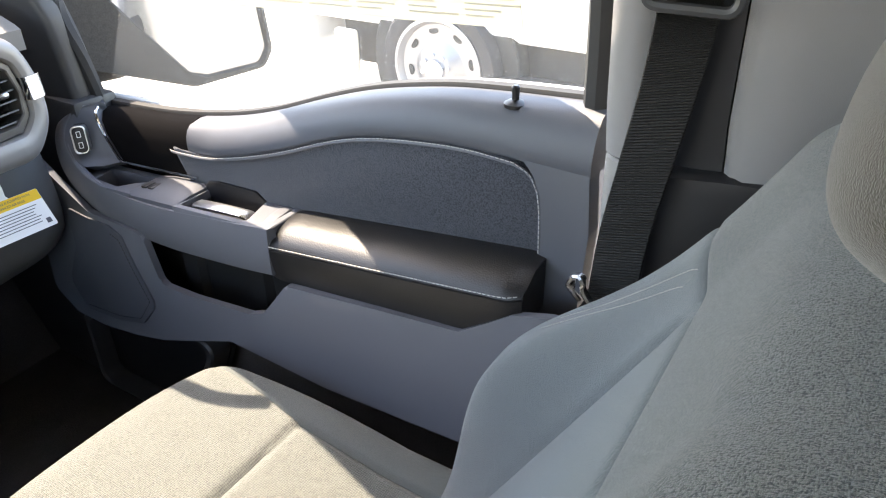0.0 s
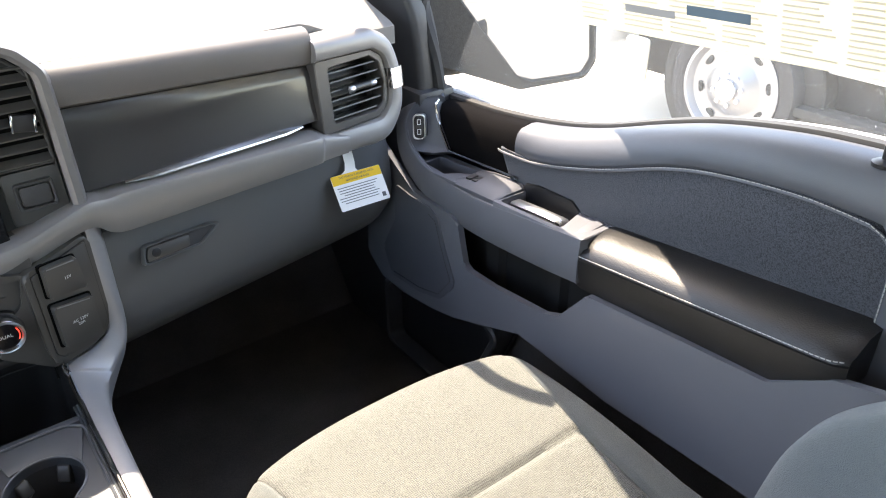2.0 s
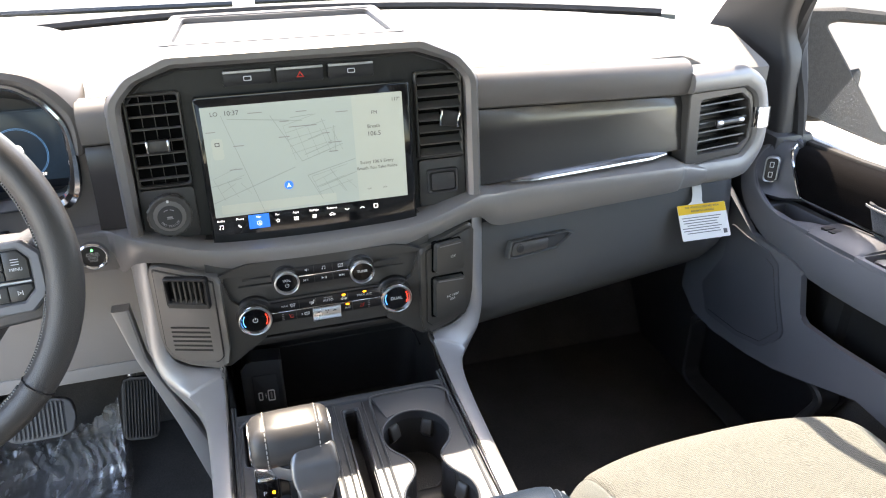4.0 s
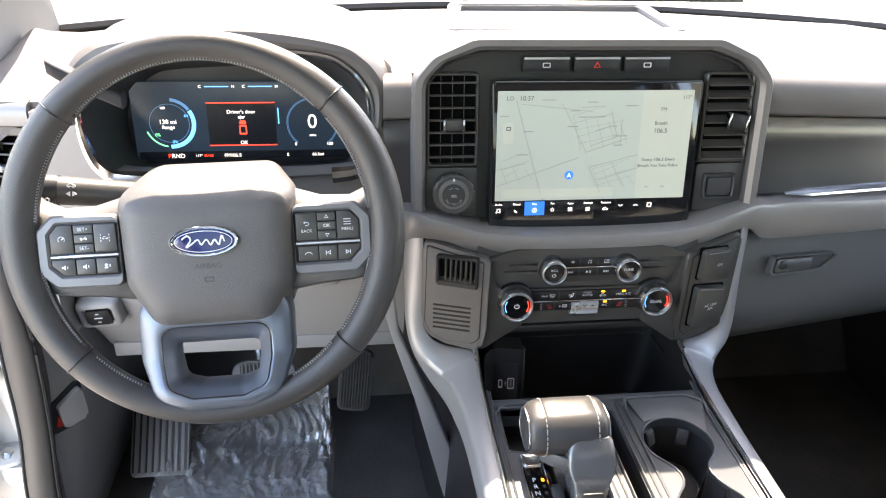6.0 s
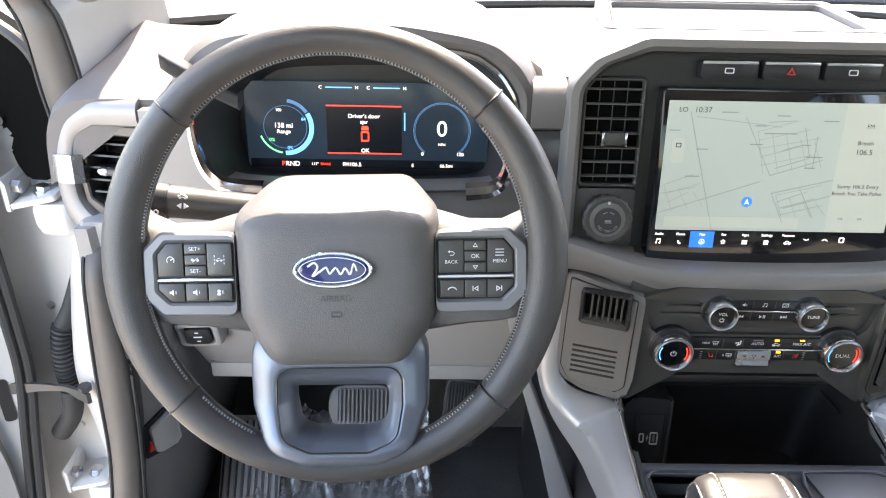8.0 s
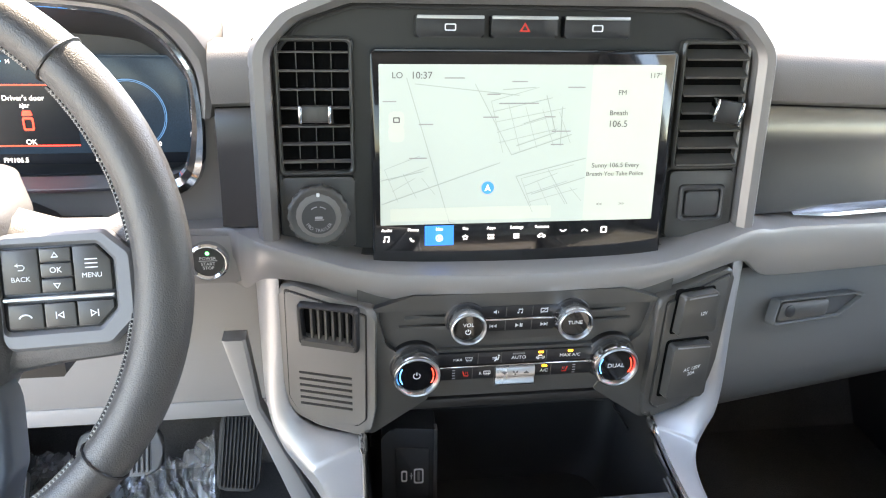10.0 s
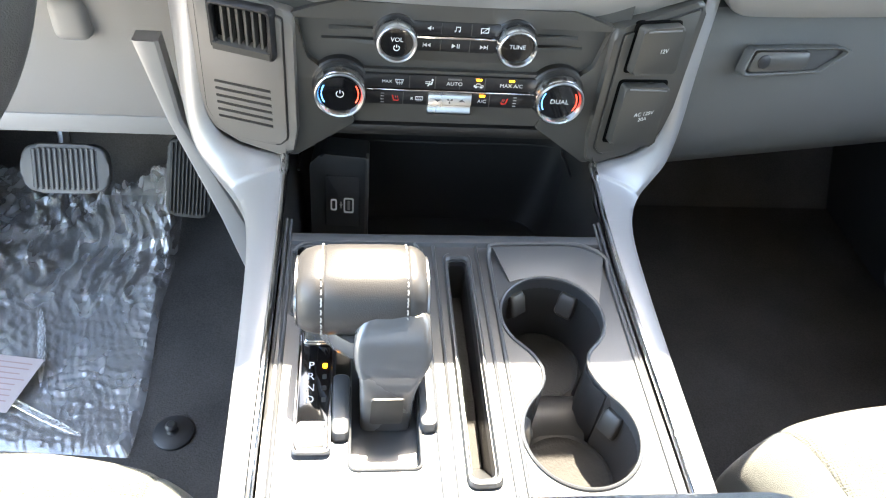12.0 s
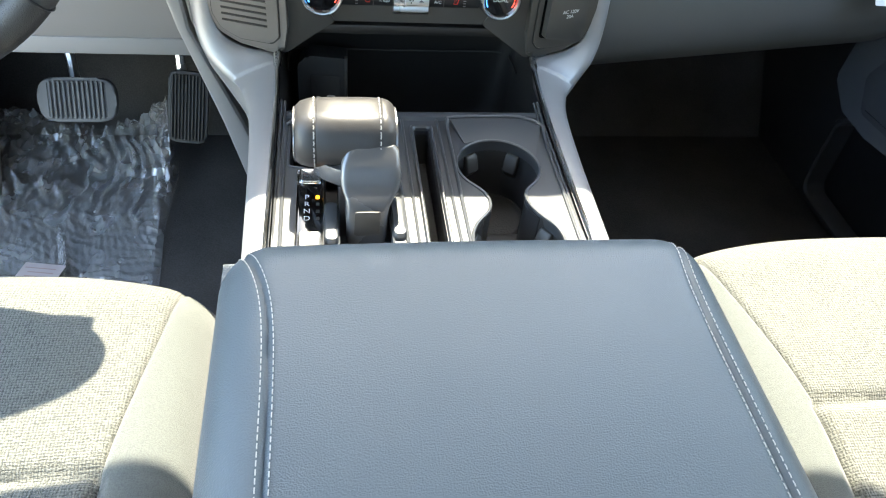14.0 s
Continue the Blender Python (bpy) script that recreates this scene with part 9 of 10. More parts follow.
def pad(name, label, c, w, h, lean, ribs, material, corner=0.010, ribbed=1.0, arm=None, turn=0.0):
    t = thing(name, label, "pedal", c)
    m = plane(c, (1, 0, 0), (0, math.sin(radians(lean)), math.cos(radians(lean)))) @ Matrix.Rotation(radians(turn), 4, "Z")
    part("pedal_pad", prism(B(), rrect(0, 0, w, h, corner, 6), m, -0.014, 0.0, 0.004, 3), material, t)
    ww = w * ribbed
    for k in range(ribs):
        q = -ww / 2 + ww * (k + 0.5) / ribs
        hh = h / 2 - 0.005 if abs(q) < w / 2 - corner else math.sqrt(max(0, corner ** 2 - (abs(q) - w / 2 + corner) ** 2)) + h / 2 - corner - 0.005
        bm = B()
        box(bm, (q - ww / ribs * 0.30, -hh, 0.0), (q + ww / ribs * 0.30, hh, 0.0035), 0.0012, 1)
        bm.transform(m)
        part("rib", bm, material, t)
    for k in range(ribs + 1):
        q = -ww / 2 + ww * k / ribs
        bm = B()
        prism(bm, rrect(q, 0, ww / ribs * 0.34, h - 0.016, 0.001, 2), m, 0.0, 0.0004)
        part("groove", bm, M_BLACK, t)
    if arm:
        bm = B()
        tube(bm, spline(arm, 4), 0.008, 8)
        part("pedal_arm", bm, M_ALU, t)


M_PEDAL = mat("pedal_rubber", (0.15, 0.15, 0.155), 0.55, grain=0.3, var=0.1)
M_GAS = mat("dark_pedal_rubber", (0.035, 0.035, 0.036), 0.55, grain=0.3, var=0.1)
pad("brake_pedal", "grey ribbed rubber brake pedal on a steel arm", (-0.494, 0.250, -0.5455), 0.120, 0.070, 30, 12, M_PEDAL, 0.028, 0.72, arm=[(-0.50, 0.275, -0.56), (-0.515, 0.33, -0.49), (-0.55, 0.37, -0.33)])
pad("gas_pedal", "long dark ribbed accelerator pedal", (-0.3245, 0.250, -0.5590), 0.063, 0.118, 24, 10, M_GAS, 0.014, 0.86, arm=[(-0.335, 0.30, -0.52), (-0.34, 0.34, -0.40)], turn=-6)
pad("foot_rest", "grey ribbed foot rest on the floor", (-0.695, 0.235, -0.655), 0.105, 0.150, 42, 8, M_KICK, 0.010, 0.92)
bm = B()
tube(bm, [(-0.375, 0.30, -0.345), (-0.372, 0.285, -0.400)], 0.018, 14)
part("pedal_sensor", bm, M_GREY, bpy.data.objects["gas_pedal"])

film = thing("floor_film", "crumpled clear protective plastic film on the driver floor", "plastic film", (-0.5, 0.1, FLOOR))
mf = bpy.data.materials.new("clear_film")
mf.use_nodes = True
nt = mf.node_tree
b_ = nt.nodes["Principled BSDF"]
b_.inputs["Base Color"].default_value = (0.78, 0.78, 0.80, 1)
b_.inputs["Roughness"].default_value = 0.14
b_.inputs["Specular IOR Level"].default_value = 0.9
b_.inputs["Metallic"].default_value = 0.25
tr_ = nt.nodes.new("ShaderNodeBsdfTransparent")
mx_ = nt.nodes.new("ShaderNodeMixShader")
nz_ = nt.nodes.new("ShaderNodeTexNoise")
nz_.inputs["Scale"].default_value, nz_.inputs["Detail"].default_value = 9, 1
mr_ = nt.nodes.new("ShaderNodeMapRange")
mr_.inputs[1].default_value, mr_.inputs[2].default_value, mr_.inputs[3].default_value, mr_.inputs[4].default_value = 0.30, 0.70, 0.26, 0.50
nt.links.new(nz_.outputs[0], mr_.inputs[0])
nt.links.new(mr_.outputs[0], mx_.inputs[0])
nt.links.new(tr_.outputs[0], mx_.inputs[1])
nt.links.new(b_.outputs[0], mx_.inputs[2])
nt.links.new(mx_.outputs[0], nt.nodes["Material Output"].inputs[0])


def wrinkle(p, q, seed):
    """A narrow raised crease: ridged noise, sharp at its crest."""
    r = 1 - abs(noise.noise(Vector((p, q, seed)))) * 2.6
    return max(0.0, r) ** 3


def facet(x, y, deg, f, ph):
    """Flat-sided folds across one direction, their spacing unsettled by a slow noise."""
    a = radians(deg)
    w = f * (x * math.cos(a) + y * math.sin(a)) + 1.3 * noise.noise(Vector((x * 9, y * 9, ph))) + 0.6 * noise.noise(Vector((x * 26, y * 26, ph + 3)))
    return abs(w - math.floor(w) - 0.5) * 2


def filmf(u, v):
    xr = -0.366 - 0.010 * v * v + 0.004 * math.sin(9 * v)
    x = -0.70 + (xr + 0.70) * u
    y = -0.105 + 0.03 * (1 - u) + 0.470 * v
    wx = x + 0.012 * noise.noise(Vector((x * 11, y * 11, 5.0)))
    wy = y + 0.016 * noise.noise(Vector((x * 9, y * 9, 8.0)))
    flat = 0.0016 * facet(x, y, 72, 62, 2.0) + 0.0012 * facet(x, y, 20, 88, 4.0) + 0.0014 * wrinkle(wx * 60, wy * 44, 6.0)
    heap = 0.0095 * facet(x, y, 6, 42, 1.0) + 0.0045 * facet(x, y, -20, 70, 3.0) + 0.0030 * facet(x, y, 66, 40, 5.0)
    big = noise.noise(Vector((x * 13, y * 6, 7.0)))
    k = max(0.0, min(1.0, (v - 0.46) / 0.20))
    lift = max(0.0, (v - 0.76) / 0.24)
    side = min(1.0, max(0.0, (-0.54 - x) / 0.12))
    z = 0.006 + flat * (1 - 0.4 * k) + k * (heap + 0.006 * big) + lift * (0.014 + 0.085 * u * u + 0.05 * big) + side * max(0.0, v - 0.30) * (0.05 + 0.035 * facet(x, y, 40, 22, 11.0) + 0.020 * facet(x, y, -50, 36, 12.0))
    edge = min(1.0, (1 - u) / 0.03, v / 0.03)
    return (x + 0.006 * k * big, y, FLOOR + 0.003 + z * (0.25 + 0.75 * edge))


part("film_sheet", sheet(B(), filmf, 200, 270), mf, film, smooth=24)
# two folds lying across the sheet
for pts in ([(-0.538, 0.135, 0.020), (-0.520, 0.075, 0.018), (-0.500, 0.000, 0.014)], [(-0.560, -0.005, 0.014), (-0.490, -0.045, 0.016), (-0.430, -0.075, 0.012)]):
    bm = B()
    tube(bm, spline([(a, b, FLOOR + c) for a, b, c in pts], 8), lambda t: 0.0045 * (1 - abs(2 * t - 1) ** 3) + 0.0008, 8, flat=0.5)
    part("film_fold", bm, mf, film)
bm = B()
ML_ = plane((-0.545, 0.000, FLOOR + 0.024), (1, -0.16, 0), (0.30, 1, 0.05))
prism(bm, rrect(0, 0, 0.062, 0.086, 0.002), ML_, 0, 0.0006)
lb = part("film_label", bm, mat("pinkish_paper", (0.46, 0.38, 0.37), 0.8, var=0.12, big=60), film, "pale pink printed label")
M_PALERED = mat("faded_red_print", (0.36, 0.24, 0.23), 0.7, var=0.1)
for k in range(8):
    bm = B()
    prism(bm, rrect(-0.003 + 0.004 * (k % 2), 0.033 - k * 0.0085, 0.046 - 0.007 * (k % 3), 0.0016, 0.0004), ML_, 0.0006, 0.0009)
    part("label_bar", bm, M_PALERED, film)
stud = thing("mat_stud", "round black floor mat fastener", "fastener", (-0.318, -0.067, FLOOR))
bm = B()
rows = []
for r, z in ((0.026, 0.0), (0.026, 0.004), (0.022, 0.007), (0.008, 0.008), (0.006, 0.010), (0.006, 0.018), (0.008, 0.020), (0.005, 0.023)):
    rows.append([(-0.318 + r * math.cos(a * math.pi / 12), -0.067 + r * math.sin(a * math.pi / 12), FLOOR + z) for a in range(24)])
loft(bm, rows)
part("stud_body", bm, M_DARK, stud)

# ---- driver's door opening ----
jamb = thing("hinge_pillar", "white painted door hinge pillar with two hinges", "pillar", (-0.9, 0.2, -0.5))
FLG = [(-0.82, -0.872), (-0.560, -0.871), (-0.465, -0.876), (-0.376, -0.887), (-0.300, -0.878), (-0.235, -0.866), (-0.160, -0.853), (-0.060, -0.848), (0.050, -0.852)]
bm = B()
rows = []
for p in spline([(x, 0, z) for z, x in FLG], 5):
    f = min(1.0, max(0.0, (p.z + 0.200) / 0.08))
    rows.append([(-0.79, 0.045 + 0.08 * f, p.z), (-0.815, 0.034 + 0.085 * f, p.z), (-0.832, 0.048 + 0.075 * f, p.z), (p.x + 0.006, 0.090 + 0.035 * f, p.z), (p.x, 0.098 + 0.028 * f, p.z), (p.x - 0.004, 0.108 + 0.02 * f, p.z), (p.x - 0.008, 0.140, p.z), (-0.905, 0.148, p.z), (-1.10, 0.152, p.z), (-1.10, 0.30, p.z), (-0.79, 0.30, p.z)])
loft(bm, rows)
pil = part("painted_pillar", bm, M_JAMB, jamb)
for x, z in ((-0.926, -0.285), (-0.917, -0.312), (-0.928, -0.505)):
    bm = B()
    tube(bm, [(x, 0.149, z), (x, 0.145, z)], 0.006, 10, up=(0, 0, 1))
    part("plug", bm, M_ALU, pil)
for x0, z in ((-0.915, -0.106), (-0.940, -0.588)):
    bm = B()
    prism(bm, rounded([(0.0, 0.0), (0.062, 0.004), (0.058, 0.060), (0.0, 0.060)], 0.008), plane((x0, 0.090, z), (1, 0, 0.20), (0, 1, 0.05)), -0.004, 0.003, 0.001)
    prism(bm, rounded([(-0.002, -0.006), (0.004, -0.006), (0.004, 0.030), (-0.002, 0.042)], 0.002), plane((x0, 0.100, z)), -0.05, 0.010, 0.001)
    hg = part("hinge", bm, M_JAMB, jamb)
    a, e = x0 + 0.035, z + 0.010
    bm = B()
    tube(bm, [(a, 0.118, e), (a + 0.001, 0.118, e + 0.004)], 0.0125, 14, up=(0, 1, 0))
    tube(bm, [(a, 0.118, e + 0.004), (a + 0.001, 0.118, e + 0.010)], 0.0085, 6, up=(0, 1, 0))
    part("bolt", bm, M_ALU, hg)
    bm = B()
    tube(bm, [(x0 + 0.003, 0.108, z + 0.022), (x0 + 0.016, 0.106, z + 0.022)], 0.0085, 6, up=(0, 1, 0))
    part("bolt", bm, M_ALU, hg)
    bm = B()
    loft(bm, [[(x0 + 0.052 + (a * k), 0.118 + b * k, z + h) for a, b in rrect(0, 0, 0.052, 0.060, 0.016, 4)] for h, k in ((0.004, 0.9), (-0.006, 1.0), (-0.024, 0.98), (-0.038, 0.84), (-0.044, 0.6))])
    part("hinge_boss", bm, M_JAMB, jamb)
check = thing("door_check_strap", "dark steel door check strap", "strap", (-0.88, 0.1, -0.42))
bm = B()
loft(bm, [[(x, y, z - h), (x, y, z + h), (x - 0.004, y - 0.004, z + h), (x - 0.004, y - 0.004, z - h)] for x, y, z, h in ((-0.840, 0.040, -0.366, 0.008), (-0.858, 0.050, -0.366, 0.008), (-0.885, 0.070, -0.372, 0.004), (-0.920, 0.072, -0.372, 0.006), (-0.955, 0.074, -0.376, 0.009), (-0.972, 0.076, -0.380, 0.009))])
part("strap_bar", bm, M_STACK, check)
bm = B()
tube(bm, [(-0.849, 0.046, -0.357), (-0.849, 0.046, -0.350)], 0.009, 8, up=(0, 1, 0))
part("pivot", bm, M_DARK, check)
boot = thing("wiring_boot", "ribbed black rubber wiring boot between body and door", "rubber boot", (-0.88, 0.1, -0.4))
pth = spline([(-0.866, 0.125, -0.215), (-0.878, 0.110, -0.262), (-0.894, 0.100, -0.304), (-0.899, 0.098, -0.355), (-0.899, 0.098, -0.398), (-0.907, 0.098, -0.442), (-0.932, 0.10, -0.480)], 34)
bm = B()
tube(bm, pth, lambda t: (0.0118 + (0.0034 if int(t * 84) % 2 else 0.0)) if 0.28 < t < 0.66 else (0.006 + 0.024 * min(t, 0.28) if t < 0.4 else 0.0145), 16, up=(0, 1, 0))
part("boot_body", bm, M_RUBBER, boot)
ds_ = thing("opening_seal", "brown-black weatherstrip round the driver door opening", "seal", (-0.8, 0, -0.3))
bm = B()
lo_ = spline([(-0.715, -0.345, 0.61), (-0.775, -0.175, 0.445), (-0.842, 0.000, 0.300), (-0.858, 0.088, 0.160), (-0.847, 0.096, 0.114), (-0.842, 0.098, 0.038), (-0.836, 0.098, -0.010), (-0.822, 0.085, -0.070), (-0.800, 0.045, -0.120), (-0.794, 0.005, -0.160), (-0.804, 0.0, -0.298), (-0.811, 0.0, -0.430), (-0.828, 0.0, -0.557), (-0.840, 0.0, -0.72)], 5)
hi_ = spline([(-0.690, -0.330, 0.60), (-0.745, -0.160, 0.440), (-0.806, 0.005, 0.300), (-0.820, 0.094, 0.160), (-0.807, 0.098, 0.122), (-0.799, 0.100, 0.060), (-0.797, 0.100, -0.005), (-0.785, 0.087, -0.070), (-0.772, 0.045, -0.115), (-0.768, 0.005, -0.160), (-0.763, 0.0, -0.298), (-0.772, 0.0, -0.430), (-0.786, 0.0, -0.557), (-0.797, 0.0, -0.72)], 5)
rows = []
for p, q in zip(lo_, hi_):
    rows.append([p + Vector((0, 0.03, 0)), p + Vector((0, 0.004, 0)), p.lerp(q, 0.10) + Vector((0, -0.002, 0)), p.lerp(q, 0.5) + Vector((0, -0.005, 0)), p.lerp(q, 0.90) + Vector((0, -0.002, 0)), q + Vector((0, 0.004, 0)), q + Vector((0, 0.03, 0))])
loft(bm, rows)
part("strip", bm, M_BROWN, ds_, smooth=60)
bm = B()
tube(bm, [q + Vector((0.003, 0.004, 0)) for q in hi_], 0.0028, 6)
part("seal_lip", bm, M_RUBBER, ds_)
bm = B()
tube(bm, [q + Vector((-0.002, 0.004, 0)) for q in lo_], 0.0028, 6)
part("seal_edge", bm, M_RUBBER, ds_)
ddoor = thing("driver_door", "open white driver door edge with grey inner trim", "door", (-1.2, 0.0, -0.4))
MDD = plane((-0.950, 0.080, 0), (0.90, 0.42, 0), (0, 0, 1))
bm = B()
prism(bm, rounded([(-0.035, -0.74), (0.005, -0.36), (0.004, 0.03), (-0.80, 0.06), (-0.80, -0.74)], 0.03), MDD, -0.11, 0.0, 0.012, 3)
part("door_shell", bm, M_JAMB, ddoor)
TR0 = [(-0.060, -0.74), (-0.046, -0.62), (-0.048, -0.50), (-0.060, -0.36), (-0.072, -0.20), (-0.085, -0.06)]
bm = B()
prism(bm, rounded(TR0 + [(-0.75, 0.0), (-0.75, -0.74)], 0.02), MDD, 0.0, 0.020, 0.008, 3)
part("inner_trim", bm, M_KICK, ddoor, "dark grey trim edge")
bm = B()
prism(bm, rounded([(-0.110, -0.74), (-0.090, -0.60), (-0.092, -0.50), (-0.115, -0.36), (-0.125, -0.20), (-0.135, -0.06), (-0.75, 0.0), (-0.75, -0.74)], 0.03), MDD, 0.0, 0.034, 0.010, 3)
part("inner_panel", bm, M_GREY, ddoor, "light grey door panel")
sl_ = ((-0.045, -0.72), (-0.032, -0.60), (-0.014, -0.465), (0.002, -0.356), (0.004, -0.265), (0.003, -0.162), (0.003, -0.08), (0.003, 0.015), (-0.01, 0.06))
for k, o in ((0, -0.006), (1, 0.007)):
    bm = B()
    tube(bm, spline([MDD @ Vector((a + o, b, 0.007)) for a, b in sl_], 6), 0.0068, 8, up=(1, 0, 0))
    part("door_seal", bm, M_RUBBER, ddoor)
bm = B()
prism(bm, rrect(-0.030, -0.395, 0.016, 0.072, 0.007), MDD, 0.0, 0.0015)
part("strap_slot", bm, M_BLACK, ddoor)
bm = B()
tube(bm, [MDD @ Vector((-0.055, -0.245, 0.0)), MDD @ Vector((-0.055, -0.245, 0.006))], 0.007, 10)
part("bumper_stud", bm, M_WLINE, ddoor)
gask = thing("corner_gasket", "dark moulded foam cover above the upper hinge", "gasket", (-0.9, 0.13, 0.0))
GK = [(-0.985, 0.155), (-0.940, 0.150), (-0.904, 0.127), (-0.872, 0.104), (-0.854, 0.080), (-0.844, 0.038), (-0.847, -0.020), (-0.853, -0.068), (-0.868, -0.078), (-0.893, -0.077), (-0.902, -0.058), (-0.906, -0.038), (-0.898, -0.019), (-0.906, -0.006), (-0.920, -0.005), (-0.928, 0.010), (-0.945, 0.030), (-0.985, 0.045)]
bm = B()
prism(bm, rounded(GK, 0.006, 3), plane((0, 0.145, 0)), -0.01, 0.030, 0.010, 3)
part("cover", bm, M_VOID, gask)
bm = B()
tube(bm, spline([(x + 0.004, 0.112, z) for x, z in GK[:7]], 5), 0.0075, 8)
part("raised_rim", bm, M_DARK, gask)
for x, z in ((-0.912, 0.002), (-0.940, 0.098)):
    bm = B()
    tube(bm, [(x, 0.116, z), (x, 0.109, z)], 0.0085, 12, up=(0, 0, 1))
    part("screw", bm, M_BLACK, gask)
# ---- outside ----
bm = B()
S = 400
bm.faces.new([bm.verts.new(p) for p in ((-S, -S, GROUND), (S, -S, GROUND), (S, S, GROUND), (-S, S, GROUND))])
tagged(part("ground", bm, M_CONC), "pale sunlit concrete parking lot", "ground", kind="structure")
# window sticker seen from behind
stk = thing("window_sticker", "translucent paper price sheet on the side window", "sticker", (0.9, -0.45, 0.2))
mp_ = bpy.data.materials.new("backlit_paper")
mp_.use_nodes = True
nt = mp_.node_tree
tl_ = nt.nodes.new("ShaderNodeBsdfTranslucent")
tl_.inputs[0].default_value = (0.70, 0.665, 0.575, 1)
df_ = nt.nodes.new("ShaderNodeBsdfDiffuse")
df_.inputs[0].default_value = (0.70, 0.66, 0.56, 1)
mm_ = nt.nodes.new("ShaderNodeMixShader")
mm_.inputs[0].default_value = 0.4
nt.links.new(tl_.outputs[0], mm_.inputs[1])
nt.links.new(df_.outputs[0], mm_.inputs[2])
nt.links.new(mm_.outputs[0], nt.nodes["Material Output"].inputs[0])
MSK = plane((0.908, -0.43, 0.089), (0, -1, 0.045), (-0.28, 0.0, 0.96))
bm = B()
prism(bm, [(-0.21, 0.0), (0.25, 0.0), (0.25, 0.40), (-0.23, 0.40)], MSK, 0, 0.0006)
part("sheet", bm, mp_, stk)
M_BARS = mat("pale_print", (0.56, 0.52, 0.44), 0.8, var=0.05)
random.seed(4)
for c in range(6):
    for k in range(16):
        a = -0.20 + c * 0.076
        w = 0.035 + 0.035 * random.random()
        bm = B()
        prism(bm, rrect(a + w / 2, 0.012 + k * 0.0072, w, 0.0022, 0.0006, 2), MSK, 0.0006, 0.0010)
        part("print_bar", bm, M_BARS, stk)
for a, b, w, h, mt in ((-0.078, 0.140, 0.116, 0.016, M_BARS), (0.022, 0.046, 0.088, 0.013, mat("blue_grey_print", (0.10, 0.15, 0.20), 0.8, var=0.1)), (-0.080, 0.036, 0.080, 0.010, M_INK2), (0.15, 0.135, 0.10, 0.020, M_BARS)):
    bm = B()
    prism(bm, rrect(a, b, w, h, 0.001, 2), MSK, 0.0010, 0.0013)
    part("print_block", bm, mt, stk)

# door mirror
mir = thing("door_mirror", "black door mirror with dusty housing and clear glass", "mirror", (1.1, 0.2, 0.0))
MM = plane((1.11, 0.125, -0.02), (0.94, -0.33, 0), (0.02, 0.07, 1))
GL = [(-0.150, 0.095), (-0.13, 0.10), (0.125, 0.085), (0.150, 0.065), (0.158, -0.080), (0.140, -0.108), (0.03, -0.112), (-0.005, -0.100)]
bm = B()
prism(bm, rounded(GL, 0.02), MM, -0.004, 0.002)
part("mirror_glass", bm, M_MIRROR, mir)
bm = B()
hs = [(-0.215, 0.12), (-0.12, 0.125), (0.135, 0.100), (0.165, 0.074), (0.173, -0.088), (0.150, -0.121), (0.0, -0.130), (-0.195, -0.055)]
ri, ro = rounded(GL, 0.02), rounded(hs, 0.03)
frame_ring(bm, ro, ri, MM, -0.01, 0.010, 0.006)
M_DUST = mat("dusty_black_plastic", (0.032, 0.030, 0.026), 0.9, grain=0.6, scale=350, var=0.9, big=120)
part("mirror_rim", bm, M_DUST, mir)
bm = B()
loft(bm, [[MM @ Vector((a * s, b * s, d)) for a, b in ro] for d, s in ((-0.006, 1.0), (-0.06, 1.02), (-0.13, 0.9), (-0.17, 0.6))])
part("housing", bm, M_DUST, mir)
bm = B()
loft(bm, [[(x, y + b, z + a) for a, b in rounded([(0.05, -0.06), (0.05, 0.05), (-0.05, 0.05), (-0.05, -0.06)], 0.02, 3)] for x, y, z in ((0.93, 0.24, -0.06), (0.99, 0.22, -0.06), (1.04, 0.20, -0.05))])
part("mirror_arm", bm, M_DUST, mir)

# parked white pickup beside
trk = thing("parked_truck", "white pickup truck parked alongside in full sun", "truck", (4.8, 0.0, GROUND))
bm = B()
rows = []
for z, x in ((-0.86, 4.02), (-0.80, 3.95), (-0.60, 3.90), (-0.20, 3.88), (-0.05, 3.93), (-0.02, 4.1)):
    rows.append([(x, -3.4, z), (x, 2.55, z), (5.8, 2.55, z), (5.8, -3.4, z)])
loft(bm, rows)
part("body", bm, M_WHITE, trk)
bm = B()
loft(bm, [[(x, y0, z), (x, y1, z), (5.8 - (x - 3.9), y1, z), (5.8 - (x - 3.9), y0, z)] for z, x, y0, y1 in ((-0.05, 3.95, -1.6, 1.0), (0.45, 4.15, -1.4, 0.2))])
part("cabin", bm, M_WHITE, trk)
bm = B()
box(bm, (4.10, -3.2, -1.16), (5.7, 2.2, -0.80), 0.03)
part("underbody", bm, M_SHADE, trk)
bm = B()
box(bm, (3.95, 2.45, -1.10), (5.75, 2.75, -0.80), 0.06, 3)
part("front_bumper", bm, M_WHITE, trk)
bm = B()
box(bm, (3.93, 1.98, -1.20), (3.99, 2.16, -0.90), 0.03, 2)
part("mud_flap", bm, M_BARS, trk, "tan plastic flap ahead of the wheel")
bm = B()
box(bm, (3.90, -0.9, -1.10), (4.05, 0.95, -1.04), 0.02)
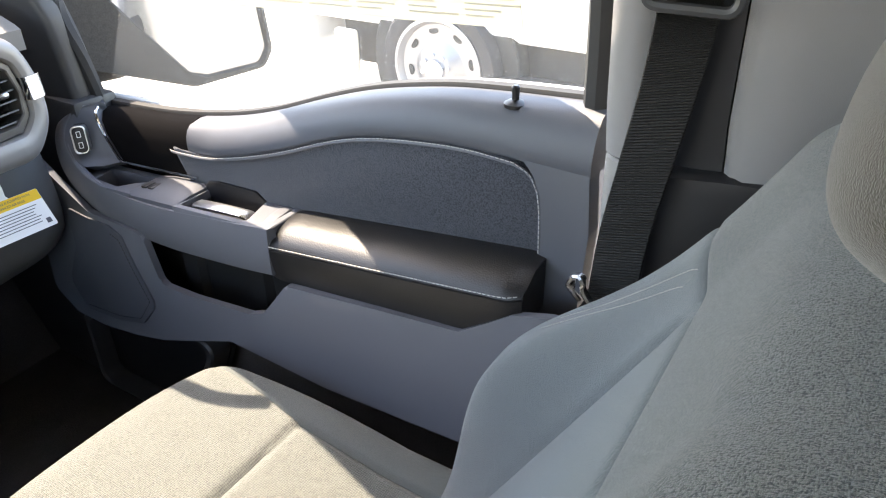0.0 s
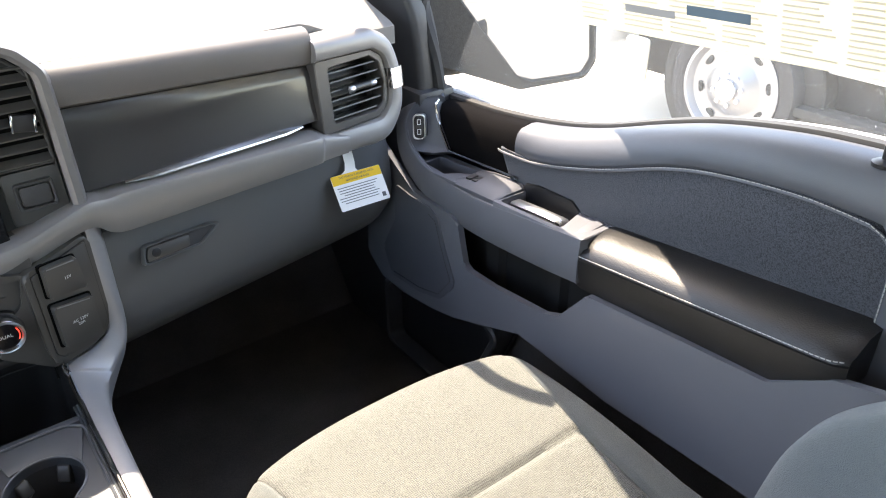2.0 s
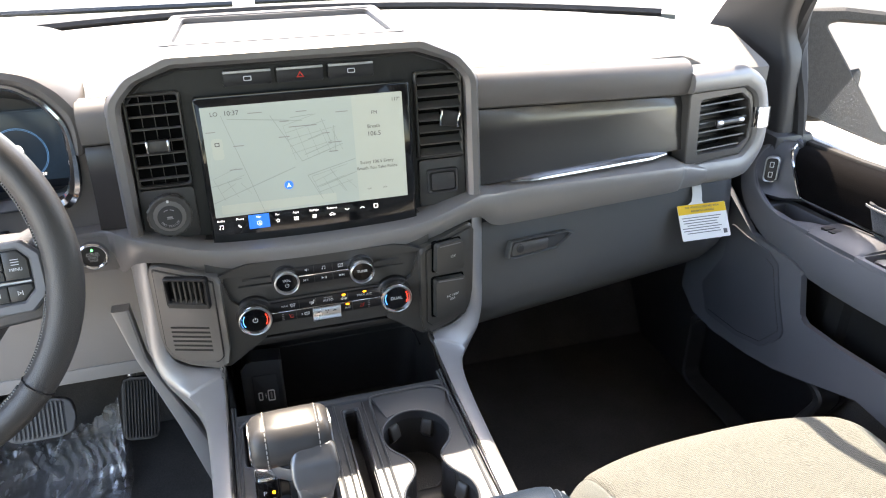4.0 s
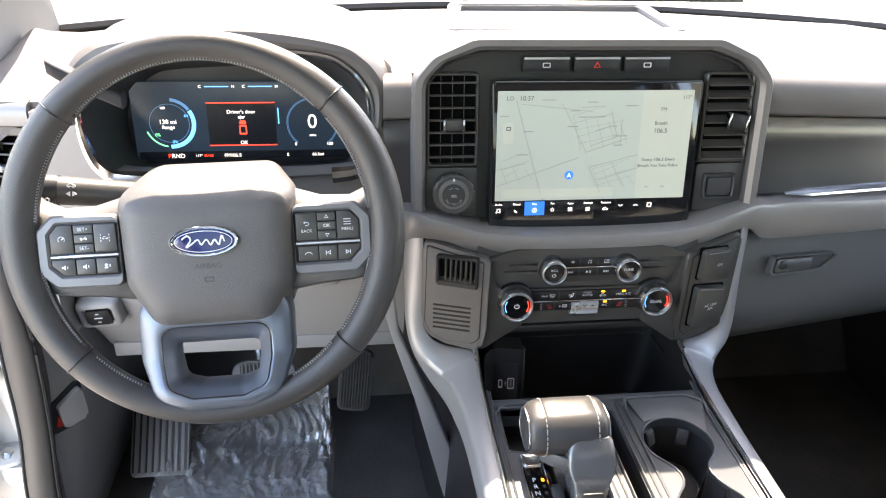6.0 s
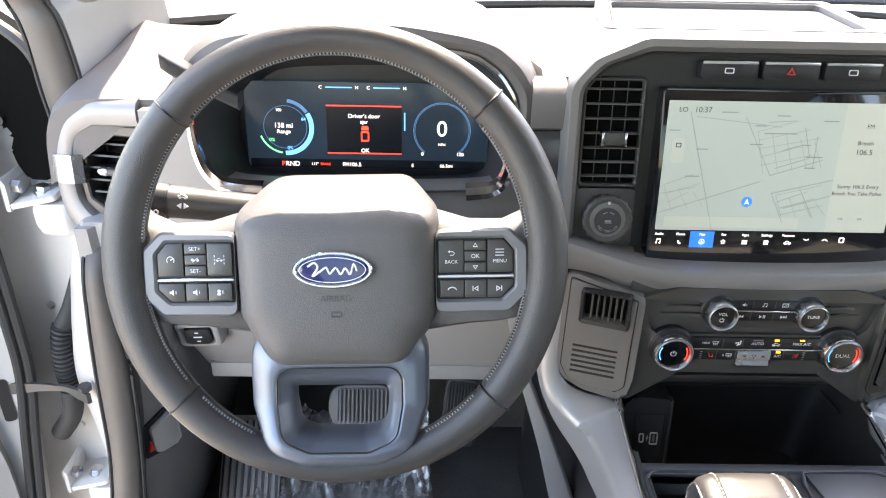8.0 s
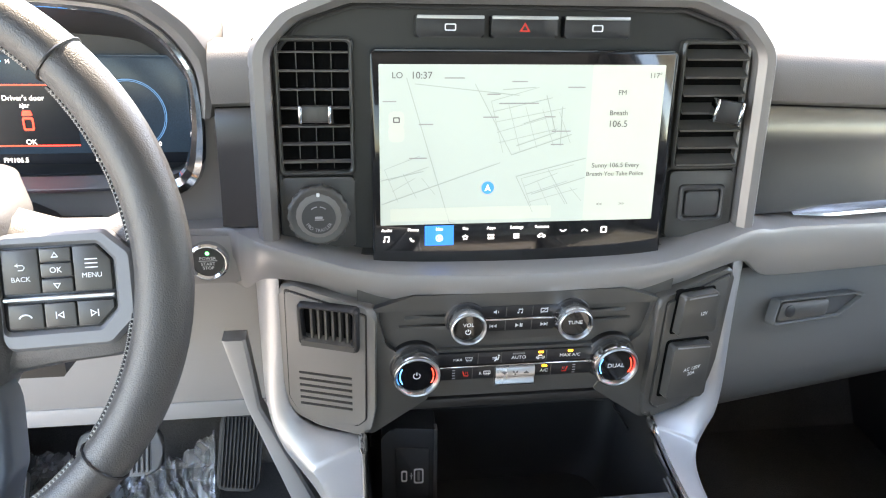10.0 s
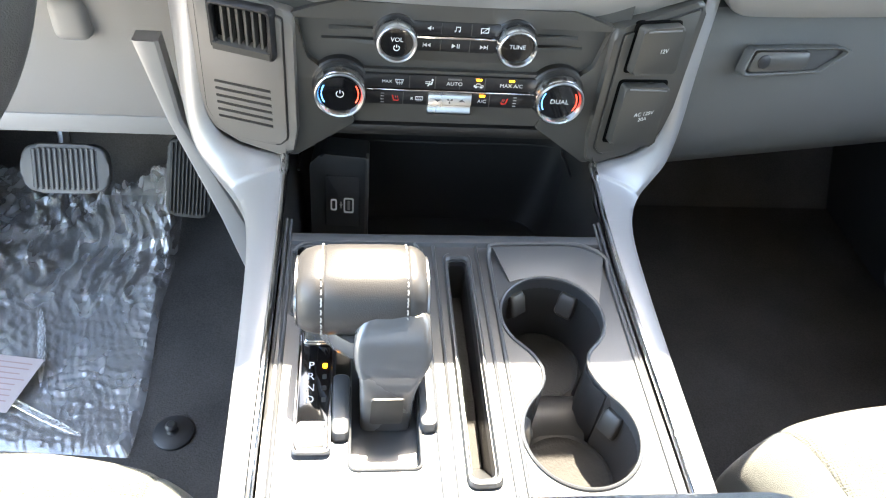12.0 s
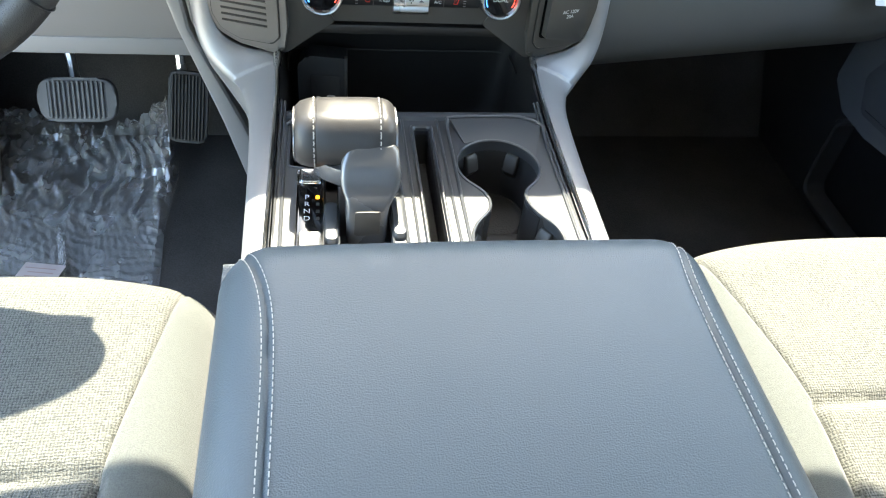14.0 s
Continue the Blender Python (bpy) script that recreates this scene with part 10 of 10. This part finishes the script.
part("side_step", bm, M_SHADE, trk)
for yc in (1.335, -2.24):
    MWH = plane((3.90, yc, -1.045), (0, -1, 0), (0, 0, 1))
    bm = B()
    frame_ring(bm, circ(0, 0, 0.52, 40), circ(0, 0, 0.20, 40), plane((3.94, yc, -1.045), (0, -1, 0), (0, 0, 1)), -0.3, -0.03, 0.01)
    part("wheel_arch", bm, M_SHADE, trk)
    bm = B()
    rows = []
    for d, r in ((-0.25, 0.36), (-0.24, 0.405), (-0.02, 0.41), (0.01, 0.39), (0.015, 0.33), (0.0, 0.30), (-0.25, 0.30)):
        rows.append([MWH @ Vector((a, b, d)) for a, b in circ(0, 0, r, 48)])
    loft(bm, rows, True, False, True)
    wl = part("tyre", bm, M_TYRE, trk)
    bm = B()
    rows = []
    for d, r in ((-0.10, 0.305), (0.012, 0.305), (0.016, 0.285), (-0.025, 0.262), (-0.045, 0.20), (-0.030, 0.155), (0.01, 0.115), (0.02, 0.085), (0.02, 0.01)):
        rows.append([MWH @ Vector((a, b, d)) for a, b in circ(0, 0, r, 48)])
    loft(bm, rows, True, True)
    rmw = part("rim", bm, M_RIM, wl, "pale steel rim")
    for k in range(8):
        a = k * math.pi / 4 + 0.2
        bm = B()
        # solid dark oval, the shade inside a rim hole
        prism(bm, [(0.222 * math.cos(a) + 0.034 * math.cos(q) * -math.sin(a) - 0.02 * math.sin(q) * math.cos(a), 0.222 * math.sin(a) + 0.034 * math.cos(q) * math.cos(a) - 0.02 * math.sin(q) * math.sin(a)) for q in np.linspace(0, 2 * math.pi, 14, endpoint=False)], MWH, -0.045, -0.034)
        part("rim_hole", bm, M_SHADE, wl)
        bm = B()
        tube(bm, [MWH @ Vector((0.09 * math.cos(a), 0.09 * math.sin(a), 0.01)), MWH @ Vector((0.09 * math.cos(a), 0.09 * math.sin(a), 0.035))], 0.014, 6)
        part("wheel_nut", bm, M_CHROME, wl)
    bm = B()
    prism(bm, circ(0, 0, 0.065, 24), MWH, 0.0, 0.05, 0.01)
    part("hub_cap", bm, M_CHROME, wl)
